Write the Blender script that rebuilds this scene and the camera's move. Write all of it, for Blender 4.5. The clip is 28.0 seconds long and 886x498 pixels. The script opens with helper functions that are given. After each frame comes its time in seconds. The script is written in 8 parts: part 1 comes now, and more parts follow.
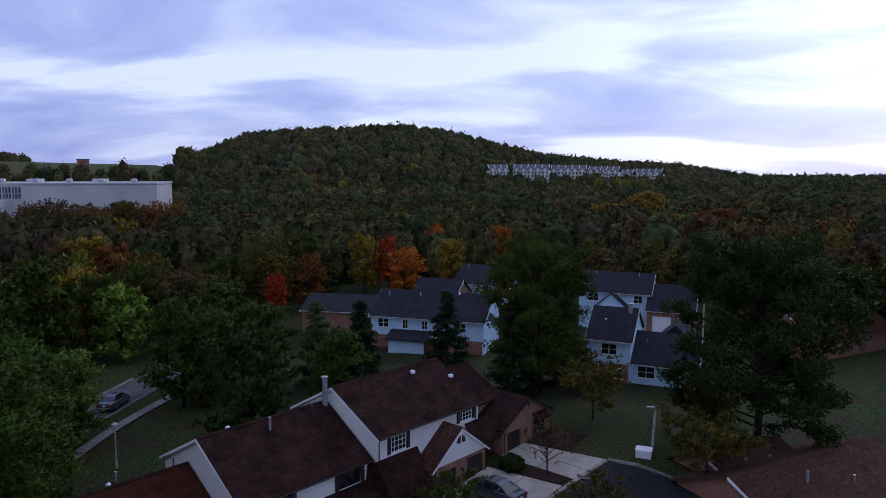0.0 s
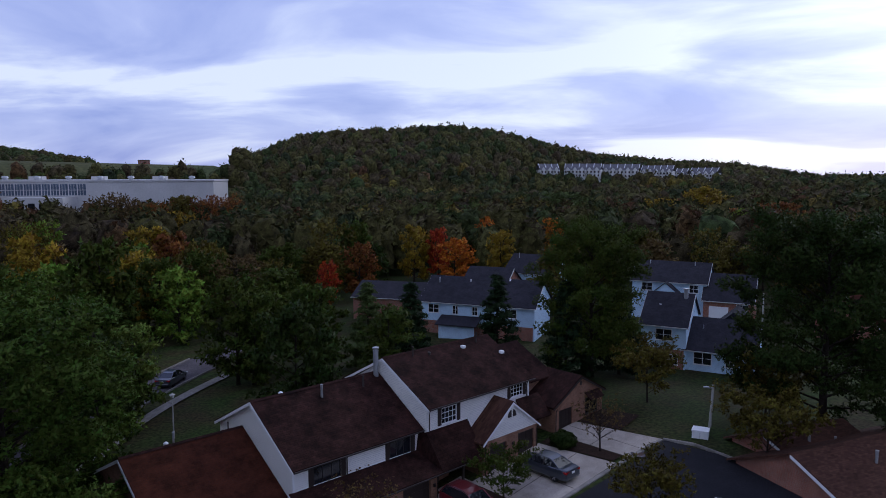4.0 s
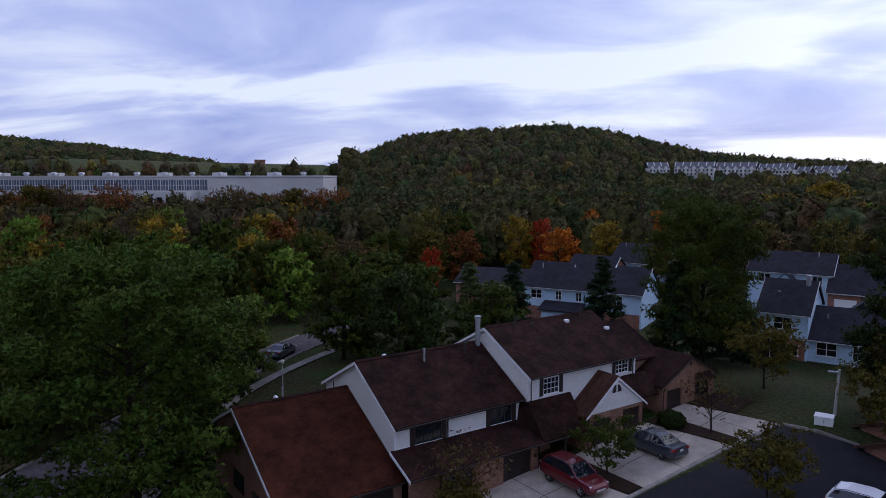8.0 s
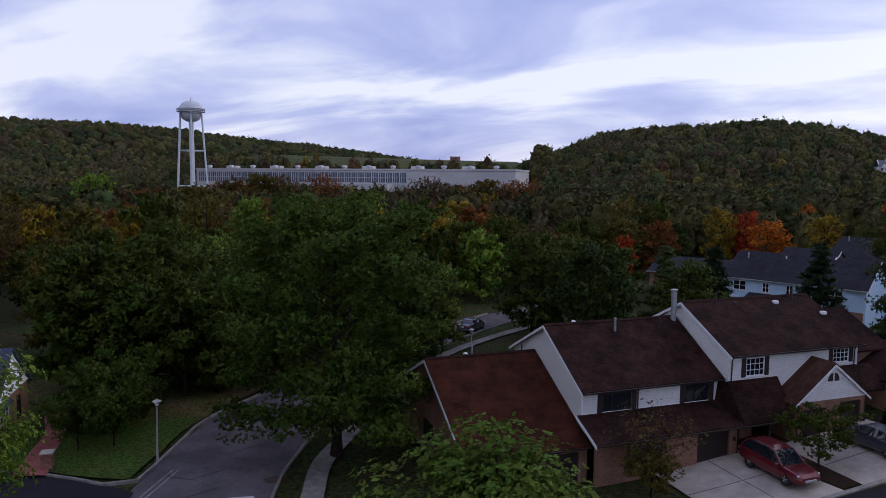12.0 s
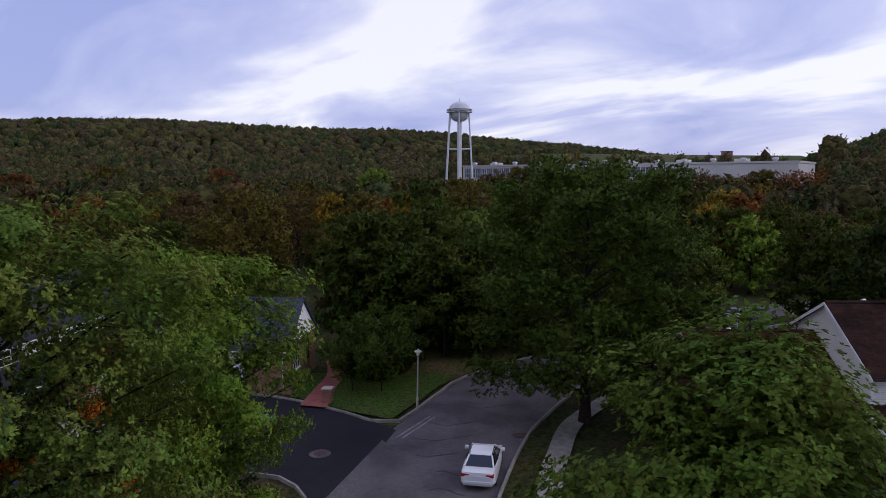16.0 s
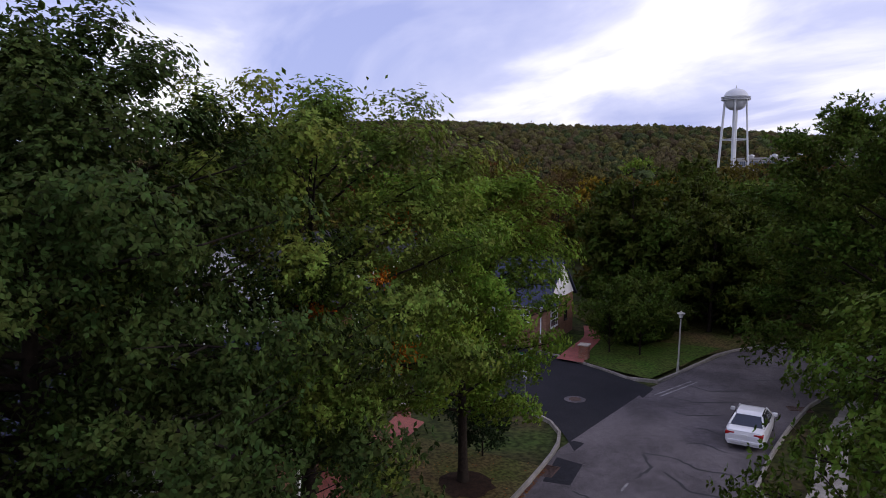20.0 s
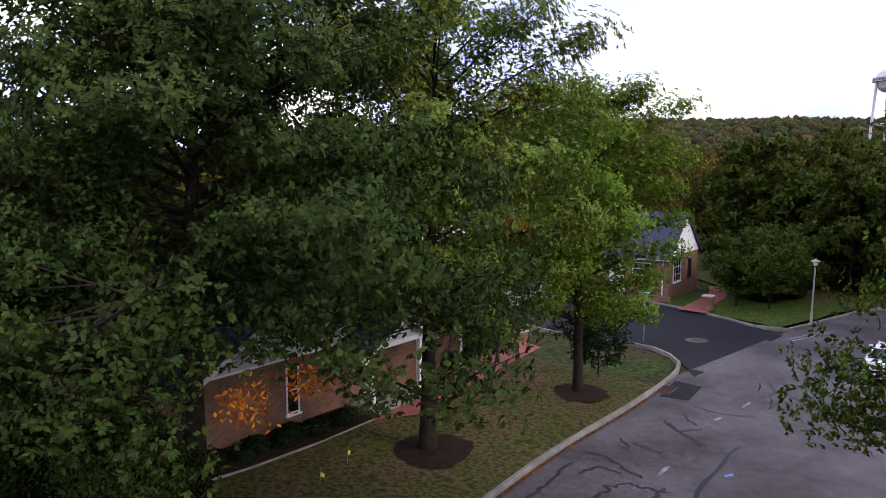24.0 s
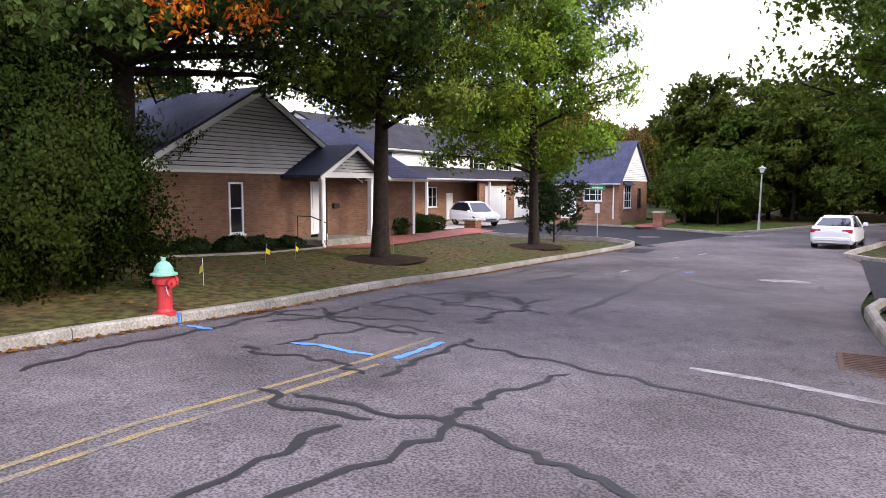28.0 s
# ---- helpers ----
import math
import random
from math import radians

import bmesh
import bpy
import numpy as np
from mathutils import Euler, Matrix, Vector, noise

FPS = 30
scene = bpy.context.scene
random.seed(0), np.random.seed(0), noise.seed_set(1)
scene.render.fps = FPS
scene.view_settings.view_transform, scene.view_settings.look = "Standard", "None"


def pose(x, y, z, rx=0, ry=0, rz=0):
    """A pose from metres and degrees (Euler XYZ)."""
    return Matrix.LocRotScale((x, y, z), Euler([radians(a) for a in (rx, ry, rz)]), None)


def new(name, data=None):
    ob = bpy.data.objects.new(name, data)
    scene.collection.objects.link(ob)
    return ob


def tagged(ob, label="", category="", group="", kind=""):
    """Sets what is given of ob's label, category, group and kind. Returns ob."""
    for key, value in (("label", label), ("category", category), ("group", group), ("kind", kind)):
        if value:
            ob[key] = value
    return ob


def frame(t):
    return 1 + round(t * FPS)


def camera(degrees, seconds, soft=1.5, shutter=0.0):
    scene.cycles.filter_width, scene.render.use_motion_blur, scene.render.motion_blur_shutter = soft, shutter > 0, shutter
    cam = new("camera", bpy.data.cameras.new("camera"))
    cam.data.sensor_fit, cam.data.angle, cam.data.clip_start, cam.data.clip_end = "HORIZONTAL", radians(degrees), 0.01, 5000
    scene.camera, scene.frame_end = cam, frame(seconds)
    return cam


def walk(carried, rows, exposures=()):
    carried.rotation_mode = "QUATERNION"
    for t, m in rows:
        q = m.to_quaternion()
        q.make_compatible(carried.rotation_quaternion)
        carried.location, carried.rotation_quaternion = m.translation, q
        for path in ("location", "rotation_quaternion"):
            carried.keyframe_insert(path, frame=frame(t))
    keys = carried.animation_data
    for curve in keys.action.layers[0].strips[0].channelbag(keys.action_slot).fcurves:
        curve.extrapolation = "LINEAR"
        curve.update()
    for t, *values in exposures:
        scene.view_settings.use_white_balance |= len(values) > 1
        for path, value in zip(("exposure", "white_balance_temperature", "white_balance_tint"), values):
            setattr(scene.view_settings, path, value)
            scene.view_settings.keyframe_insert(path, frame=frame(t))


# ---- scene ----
cam = camera(64.34, 28.0, soft=0.9, shutter=0.0)
# seconds, x, y, z, yaw, pitch, lean
PATH = [
    (0.0, -0.557, 3.150, 24.578, 2.107, -6.149, -0.095),
    (0.5, -0.588, 3.166, 24.282, 2.243, -6.107, -0.101),
    (1.0, -0.582, 3.180, 23.994, 2.584, -6.101, -0.017),
    (1.5, -0.593, 3.157, 23.713, 3.078, -6.069, -0.002),
    (2.0, -0.645, 3.161, 23.423, 3.651, -6.029, -0.001),
    (2.5, -0.668, 3.159, 23.138, 4.248, -6.002, 0.026),
    (3.0, -0.665, 3.170, 22.866, 4.873, -5.996, 0.009),
    (3.5, -0.683, 3.159, 22.571, 5.518, -5.965, 0.038),
    (5.5, -0.661, 3.219, 21.379, 8.339, -5.892, 0.112),
    (6.0, -0.663, 3.195, 21.059, 9.336, -5.874, 0.127),
    (6.5, -0.647, 3.198, 20.756, 10.428, -5.866, 0.143),
    (7.0, -0.669, 3.200, 20.437, 11.643, -5.817, 0.158),
    (7.5, -0.699, 3.182, 20.115, 13.023, -5.779, 0.118),
    (8.0, -0.745, 3.162, 19.809, 14.514, -5.757, 0.085),
    (8.5, -0.793, 3.137, 19.508, 16.046, -5.765, -0.000),
    (9.0, -0.828, 3.062, 19.216, 17.718, -5.760, -0.061),
    (9.5, -0.871, 2.987, 18.937, 19.491, -5.771, -0.147),
    (10.0, -0.870, 2.957, 18.623, 21.291, -5.772, -0.251),
    (10.5, -0.824, 2.930, 18.306, 23.169, -5.758, -0.289),
    (11.0, -0.816, 2.881, 17.996, 25.249, -5.759, -0.335),
    (11.5, -0.824, 2.844, 17.688, 27.536, -5.777, -0.384),
    (12.0, -0.836, 2.827, 17.361, 29.925, -5.788, -0.447),
    (12.5, -0.870, 2.847, 17.060, 32.435, -5.824, -0.458),
    (14.5, -0.701, 2.942, 15.887, 42.879, -5.774, -0.215),
    (15.0, -0.665, 2.945, 15.547, 45.327, -5.771, -0.201),
    (15.5, -0.620, 3.002, 15.232, 47.952, -5.800, -0.064),
    (16.0, -0.512, 3.008, 14.946, 50.788, -5.772, 0.110),
    (16.5, -0.275, 2.904, 14.635, 53.957, -5.771, 0.326),
    (17.0, 0.043, 2.697, 14.316, 57.277, -5.785, 0.432),
    (17.5, 0.343, 2.515, 13.983, 60.418, -5.763, 0.435),
    (18.0, 0.531, 2.427, 13.573, 63.240, -5.729, 0.462),
    (18.5, 0.547, 2.445, 13.137, 65.412, -5.626, 0.494),
    (19.0, 0.394, 2.459, 12.706, 67.469, -5.584, 0.401),
    (19.5, 0.199, 2.453, 12.339, 69.553, -5.663, 0.125),
    (20.0, -0.021, 2.449, 12.013, 71.672, -5.840, -0.169),
    (20.5, -0.190, 2.448, 11.696, 73.856, -6.006, -0.366),
    (21.0, -0.258, 2.424, 11.426, 76.091, -6.217, -0.628),
    (21.5, -0.240, 2.374, 11.168, 78.218, -6.422, -0.912),
    (23.5, 1.450, 2.280, 9.600, 82.350, -6.150, 0.250),
    (24.0, 1.250, 2.220, 8.550, 81.450, -5.950, 0.080),
    (24.5, 1.100, 2.090, 7.780, 80.620, -6.200, -0.040),
    (25.0, 1.120, 2.090, 6.960, 80.100, -6.240, -0.110),
    (25.5, 1.110, 2.100, 6.080, 79.620, -6.200, -0.150),
    (26.0, 1.068, 2.062, 5.162, 78.979, -6.123, -0.093),
    (26.5, 1.037, 2.050, 4.233, 78.415, -5.843, -0.005),
    (27.0, 1.010, 2.025, 3.552, 77.972, -5.607, -0.067),
    (27.5, 0.963, 2.042, 2.815, 77.597, -5.264, -0.038),
    (28.0, 0.894, 2.127, 2.081, 77.306, -4.917, 0.047),
]
EXPOSURE = ((0, -0.2, 5550, 11), (8, -0.15, 5850, 11), (12, -0.08, 6150, 12), (17, 0.04, 6550, 12), (20, 0.24, 6750, 12), (21.5, 0.62, 6850, 11), (23.5, 1.0, 7000, 11), (24.5, 1.3, 7000, 10), (26, 1.85, 7150, 10), (27, 2.05, 7400, 9), (28, 2.16, 7500, 8))
walk(cam, [(t, pose(x, y, z, 90 + pitch, roll, yaw)) for t, x, y, z, yaw, pitch, roll in PATH], EXPOSURE)

# ---- sky and sun: a high overcast with blue gaps, brighter towards the east ----
SUN_AZ, SUN_EL = -38.0, 28.0          # degrees; azimuth from north, minus is east
world = bpy.data.worlds.new("sky")
scene.world = world
world.use_nodes = True
wn, wl = world.node_tree.nodes, world.node_tree.links
wn.clear()
w_out = wn.new("ShaderNodeOutputWorld")
w_bg = wn.new("ShaderNodeBackground")
w_sky = wn.new("ShaderNodeTexSky")
w_sky.sky_type, w_sky.sun_disc = "NISHITA", False
w_sky.sun_elevation, w_sky.sun_rotation = radians(SUN_EL), radians(-SUN_AZ)
w_sky.air_density, w_sky.dust_density, w_sky.ozone_density = 1.0, 1.5, 2.0
w_co = wn.new("ShaderNodeTexCoord")
# clouds lie on a flat layer: the direction divided by its height
w_sep = wn.new("ShaderNodeSeparateXYZ")
wl.new(w_co.outputs["Generated"], w_sep.inputs[0])


def w_math(op, a, b=None):
    n = wn.new("ShaderNodeMath")
    n.operation = op
    for i, v in enumerate((a, b)):
        if v is None:
            continue
        if isinstance(v, (int, float)):
            n.inputs[i].default_value = v
        else:
            wl.new(v, n.inputs[i])
    return n.outputs[0]


w_h = w_math("ADD", w_math("MAXIMUM", w_sep.outputs[2], 0.0), 0.20)
w_px = w_math("DIVIDE", w_sep.outputs[0], w_h)
w_py = w_math("DIVIDE", w_sep.outputs[1], w_h)
w_cmb = wn.new("ShaderNodeCombineXYZ")
wl.new(w_px, w_cmb.inputs[0])
wl.new(w_py, w_cmb.inputs[1])
w_map = wn.new("ShaderNodeMapping")
w_map.inputs["Location"].default_value = (3.3, 1.7, 0)
w_map.inputs["Rotation"].default_value = (0, 0, radians(-24))
w_map.inputs["Scale"].default_value = (0.62, 1.0, 1)
wl.new(w_cmb.outputs[0], w_map.inputs[0])
w_n1 = wn.new("ShaderNodeTexNoise")
w_n1.inputs["Scale"].default_value, w_n1.inputs["Detail"].default_value = 1.25, 7
w_n1.inputs["Roughness"].default_value, w_n1.inputs["Distortion"].default_value = 0.52, 0.5
wl.new(w_map.outputs[0], w_n1.inputs["Vector"])
w_ramp = wn.new("ShaderNodeValToRGB")
w_ramp.color_ramp.elements[0].position, w_ramp.color_ramp.elements[1].position = 0.34, 0.60
w_ramp.color_ramp.elements[0].color = (0.38, 0.43, 0.82, 1)
w_ramp.color_ramp.elements[1].color = (1.02, 1.02, 1.12, 1)
w_mid = w_ramp.color_ramp.elements.new(0.48)
w_mid.color = (0.60, 0.63, 0.96, 1)
wl.new(w_n1.outputs["Fac"], w_ramp.inputs[0])
# the glow round the hidden sun
w_dir = wn.new("ShaderNodeVectorMath")
w_dir.operation = "DOT_PRODUCT"
w_dir.inputs[1].default_value = (math.sin(radians(-SUN_AZ)) * 0.97, math.cos(radians(SUN_AZ)) * 0.97, 0.24)
wl.new(w_co.outputs["Generated"], w_dir.inputs[0])
w_glow = w_math("POWER", w_math("MAXIMUM", w_dir.outputs["Value"], 0.0), 16.0)
w_boost = w_math("ADD", w_math("MULTIPLY", w_glow, 0.55), 1.0)
w_scl = wn.new("ShaderNodeVectorMath")
w_scl.operation = "SCALE"
wl.new(w_ramp.outputs[0], w_scl.inputs[0])
wl.new(w_boost, w_scl.inputs["Scale"])
# a share of clear sky in the mix
w_skys = wn.new("ShaderNodeVectorMath")
w_skys.operation = "SCALE"
w_skys.inputs["Scale"].default_value = 0.03
wl.new(w_sky.outputs[0], w_skys.inputs[0])
w_add = wn.new("ShaderNodeVectorMath")
w_add.operation = "ADD"
wl.new(w_scl.outputs[0], w_add.inputs[0])
wl.new(w_skys.outputs[0], w_add.inputs[1])
wl.new(w_add.outputs[0], w_bg.inputs["Color"])
w_bg.inputs["Strength"].default_value = 0.80
wl.new(w_bg.outputs[0], w_out.inputs["Surface"])

sun = new("sun", bpy.data.lights.new("sun", "SUN"))
sun.data.energy, sun.data.angle, sun.data.color = 0.65, radians(18), (1.0, 0.95, 0.88)
sun.matrix_world = pose(0, 0, 80, 90 - SUN_EL, 0, 180 + SUN_AZ)
# ---- building tools ----
class Mesh:
    """Collects vertices and faces of one part."""

    def __init__(self):
        self.v, self.f, self.m = [], [], []

    def add(self, verts, faces, mat=0):
        k = len(self.v)
        self.v += [tuple(p) for p in verts]
        self.f += [tuple(k + i for i in f) for f in faces]
        self.m += [mat] * len(faces)
        return self

    def box(self, x0, y0, z0, x1, y1, z1, mat=0, bevel=0.0, turn=None):
        if bevel:
            b = min(bevel, (x1 - x0) / 2.2, (y1 - y0) / 2.2, (z1 - z0) / 2.2)
            ring = lambda d, z: [(x0 + d, y0 + d, z), (x1 - d, y0 + d, z), (x1 - d, y1 - d, z), (x0 + d, y1 - d, z)]
            vs = ring(b, z0) + ring(0, z0 + b) + ring(0, z1 - b) + ring(b, z1)
            fs = [(3, 2, 1, 0), (12, 13, 14, 15)]
            for r in range(3):
                for i in range(4):
                    j = (i + 1) % 4
                    fs.append((4 * r + i, 4 * r + j, 4 * r + 4 + j, 4 * r + 4 + i))
        else:
            vs = [(x, y, z) for z in (z0, z1) for x, y in ((x0, y0), (x1, y0), (x1, y1), (x0, y1))]
            fs = [(3, 2, 1, 0), (4, 5, 6, 7), (0, 1, 5, 4), (1, 2, 6, 5), (2, 3, 7, 6), (3, 0, 4, 7)]
        if turn is not None:
            vs = [turn @ Vector(p) for p in vs]
        return self.add(vs, fs, mat)

    def prism(self, poly, a, b, axis="y", mat=0):
        """A polygon (in the two other axes, counter-clockwise seen from the axis' minus side) drawn from a to b along the axis."""
        put = {"x": lambda p, q, c: (c, p, q), "y": lambda p, q, c: (p, c, q), "z": lambda p, q, c: (p, q, c)}[axis]
        n = len(poly)
        vs = [put(p, q, a) for p, q in poly] + [put(p, q, b) for p, q in poly]
        fs = [tuple(range(n)), tuple(range(2 * n - 1, n - 1, -1))]
        fs += [((i + 1) % n, i, n + i, n + (i + 1) % n) for i in range(n)]
        return self.add(vs, fs, mat)

    def tube(self, pts, radii, n=8, mat=0, cap=True):
        pts = [Vector(p) for p in pts]
        k, rows = len(pts), []
        vs = []
        for i, p in enumerate(pts):
            d = (pts[min(i + 1, k - 1)] - pts[max(i - 1, 0)]).normalized()
            a = d.orthogonal().normalized() if i == 0 else (a - d * a.dot(d)).normalized()
            b = d.cross(a)
            vs += [p + (a * math.cos(t) + b * math.sin(t)) * radii[i] for t in (2 * math.pi * j / n for j in range(n))]
        fs = [(i * n + j, i * n + (j + 1) % n, (i + 1) * n + (j + 1) % n, (i + 1) * n + j) for i in range(k - 1) for j in range(n)]
        if cap:
            fs += [tuple(range(n - 1, -1, -1)), tuple((k - 1) * n + j for j in range(n))]
        return self.add(vs, fs, mat)

    def lathe(self, prof, n=16, mat=0, at=(0, 0, 0)):
        """Turns a profile of (radius, z) round the z axis."""
        vs = [(at[0] + r * math.cos(2 * math.pi * j / n), at[1] + r * math.sin(2 * math.pi * j / n), at[2] + z) for r, z in prof for j in range(n)]
        k = len(prof)
        fs = [(i * n + j, i * n + (j + 1) % n, (i + 1) * n + (j + 1) % n, (i + 1) * n + j) for i in range(k - 1) for j in range(n)]
        fs += [tuple(range(n - 1, -1, -1)), tuple((k - 1) * n + j for j in range(n))]
        return self.add(vs, fs, mat)

    def data(self, name, mats, smooth=False):
        me = bpy.data.meshes.new(name)
        me.from_pydata(self.v, [], self.f)
        for m in mats:
            me.materials.append(m)
        if len(mats) > 1:
            me.polygons.foreach_set("material_index", self.m)
        if smooth:
            me.polygons.foreach_set("use_smooth", [True] * len(self.f))
        me.update()
        return me


def part(name, mesh, material, parent=None, label="", smooth=False, at=None):
    """One mesh object under a thing or under a part."""
    mats = material if isinstance(material, (list, tuple)) else [material]
    data = mesh.data(name, mats, smooth) if isinstance(mesh, Mesh) else mesh
    ob = new(name, data)
    if parent is not None:
        ob.parent = parent
    if at is not None:
        ob.matrix_basis = at
    if label:
        tagged(ob, label)
    return ob


def thing(name, at, label, category, group="", kind=""):
    ob = new(name)
    ob.empty_display_size = 0.2
    ob.matrix_basis = at
    return tagged(ob, label, category, group, kind)


def single(name, mesh, material, at, label, category, group="", kind="", smooth=False):
    ob = part(name, mesh, material, None, "", smooth, at)
    return tagged(ob, label, category, group, kind)


# ---- materials ----
def material(name, base, rough=0.8, second=None, scale=4.0, mix=0.5, fine=0.0, bump=0.0, metal=0.0, big=0.0, spec=0.4, island=0.0, obj=0.0, coat=0.0, translucent=0.0):
    """A surface of two colours mixed by a noise, with finer grain, large stains, relief and a spread between pieces."""
    m = bpy.data.materials.new(name)
    m.use_nodes = True
    nt = m.node_tree
    nodes, links = nt.nodes, nt.links
    b = nodes["Principled BSDF"]
    b.inputs["Roughness"].default_value, b.inputs["Metallic"].default_value = rough, metal
    b.inputs["Specular IOR Level"].default_value = spec
    if coat:
        b.inputs["Coat Weight"].default_value, b.inputs["Coat Roughness"].default_value = coat, 0.05
    co = nodes.new("ShaderNodeTexCoord").outputs["Object"]
    second = second or tuple(c * 0.7 for c in base)

    def noise_fac(sc, detail=4.0, lo=0.35, hi=0.65):
        n = nodes.new("ShaderNodeTexNoise")
        n.inputs["Scale"].default_value, n.inputs["Detail"].default_value = sc, detail
        links.new(co, n.inputs["Vector"])
        r = nodes.new("ShaderNodeMapRange")
        r.inputs["From Min"].default_value, r.inputs["From Max"].default_value = lo, hi
        links.new(n.outputs["Fac"], r.inputs["Value"])
        return r.outputs[0], n.outputs["Fac"]

    def blend(fac, a, c, kind="MIX"):
        x = nodes.new("ShaderNodeMix")
        x.data_type, x.blend_type = "RGBA", kind
        for sock, v in ((x.inputs[0], fac), (x.inputs[6], a), (x.inputs[7], c)):
            if isinstance(v, (int, float)):
                sock.default_value = v
            elif isinstance(v, tuple):
                sock.default_value = (*v, 1)
            else:
                links.new(v, sock)
        return x.outputs[2]

    f1, raw = noise_fac(scale)
    mul = nodes.new("ShaderNodeMath")
    mul.operation = "MULTIPLY"
    mul.inputs[1].default_value = mix
    links.new(f1, mul.inputs[0])
    col = blend(mul.outputs[0], tuple(base), tuple(second))
    if fine:
        f2, _ = noise_fac(scale * 14, 2.0)
        grey = nodes.new("ShaderNodeMapRange")
        grey.inputs["To Min"].default_value, grey.inputs["To Max"].default_value = 1 - fine, 1 + fine
        links.new(f2, grey.inputs["Value"])
        g = nodes.new("ShaderNodeCombineColor")
        for i in range(3):
            links.new(grey.outputs[0], g.inputs[i])
        col = blend(1.0, col, g.outputs[0], "MULTIPLY")
    if big:
        f3, _ = noise_fac(scale * 0.12, 5.0)
        grey = nodes.new("ShaderNodeMapRange")
        grey.inputs["To Min"].default_value, grey.inputs["To Max"].default_value = 1 - big, 1 + big * 0.6
        links.new(f3, grey.inputs["Value"])
        g = nodes.new("ShaderNodeCombineColor")
        for i in range(3):
            links.new(grey.outputs[0], g.inputs[i])
        col = blend(1.0, col, g.outputs[0], "MULTIPLY")
    if island or obj:
        src = nodes.new("ShaderNodeNewGeometry").outputs["Random Per Island"] if island else nodes.new("ShaderNodeObjectInfo").outputs["Random"]
        amt = island or obj
        hsv = nodes.new("ShaderNodeHueSaturation")
        for key, lo, hi in (("Value", 1 - amt, 1 + amt), ("Hue", 0.5 - 0.06 * amt, 0.5 + 0.06 * amt)):
            r = nodes.new("ShaderNodeMapRange")
            r.inputs["To Min"].default_value, r.inputs["To Max"].default_value = lo, hi
            links.new(src, r.inputs["Value"])
            links.new(r.outputs[0], hsv.inputs[key])
        links.new(col, hsv.inputs["Color"])
        col = hsv.outputs[0]
    links.new(col, b.inputs["Base Color"])
    if bump:
        bp = nodes.new("ShaderNodeBump")
        bp.inputs["Strength"].default_value, bp.inputs["Distance"].default_value = 0.6, bump
        n = nodes.new("ShaderNodeTexNoise")
        n.inputs["Scale"].default_value, n.inputs["Detail"].default_value = scale * 8, 4
        links.new(co, n.inputs["Vector"])
        links.new(n.outputs["Fac"], bp.inputs["Height"])
        links.new(bp.outputs[0], b.inputs["Normal"])
    if translucent:
        tr = nodes.new("ShaderNodeBsdfTranslucent")
        links.new(col, tr.inputs["Color"])
        mx = nodes.new("ShaderNodeMixShader")
        mx.inputs[0].default_value = translucent
        links.new(b.outputs[0], mx.inputs[1])
        links.new(tr.outputs[0], mx.inputs[2])
        links.new(mx.outputs[0], nodes["Material Output"].inputs["Surface"])
    return m


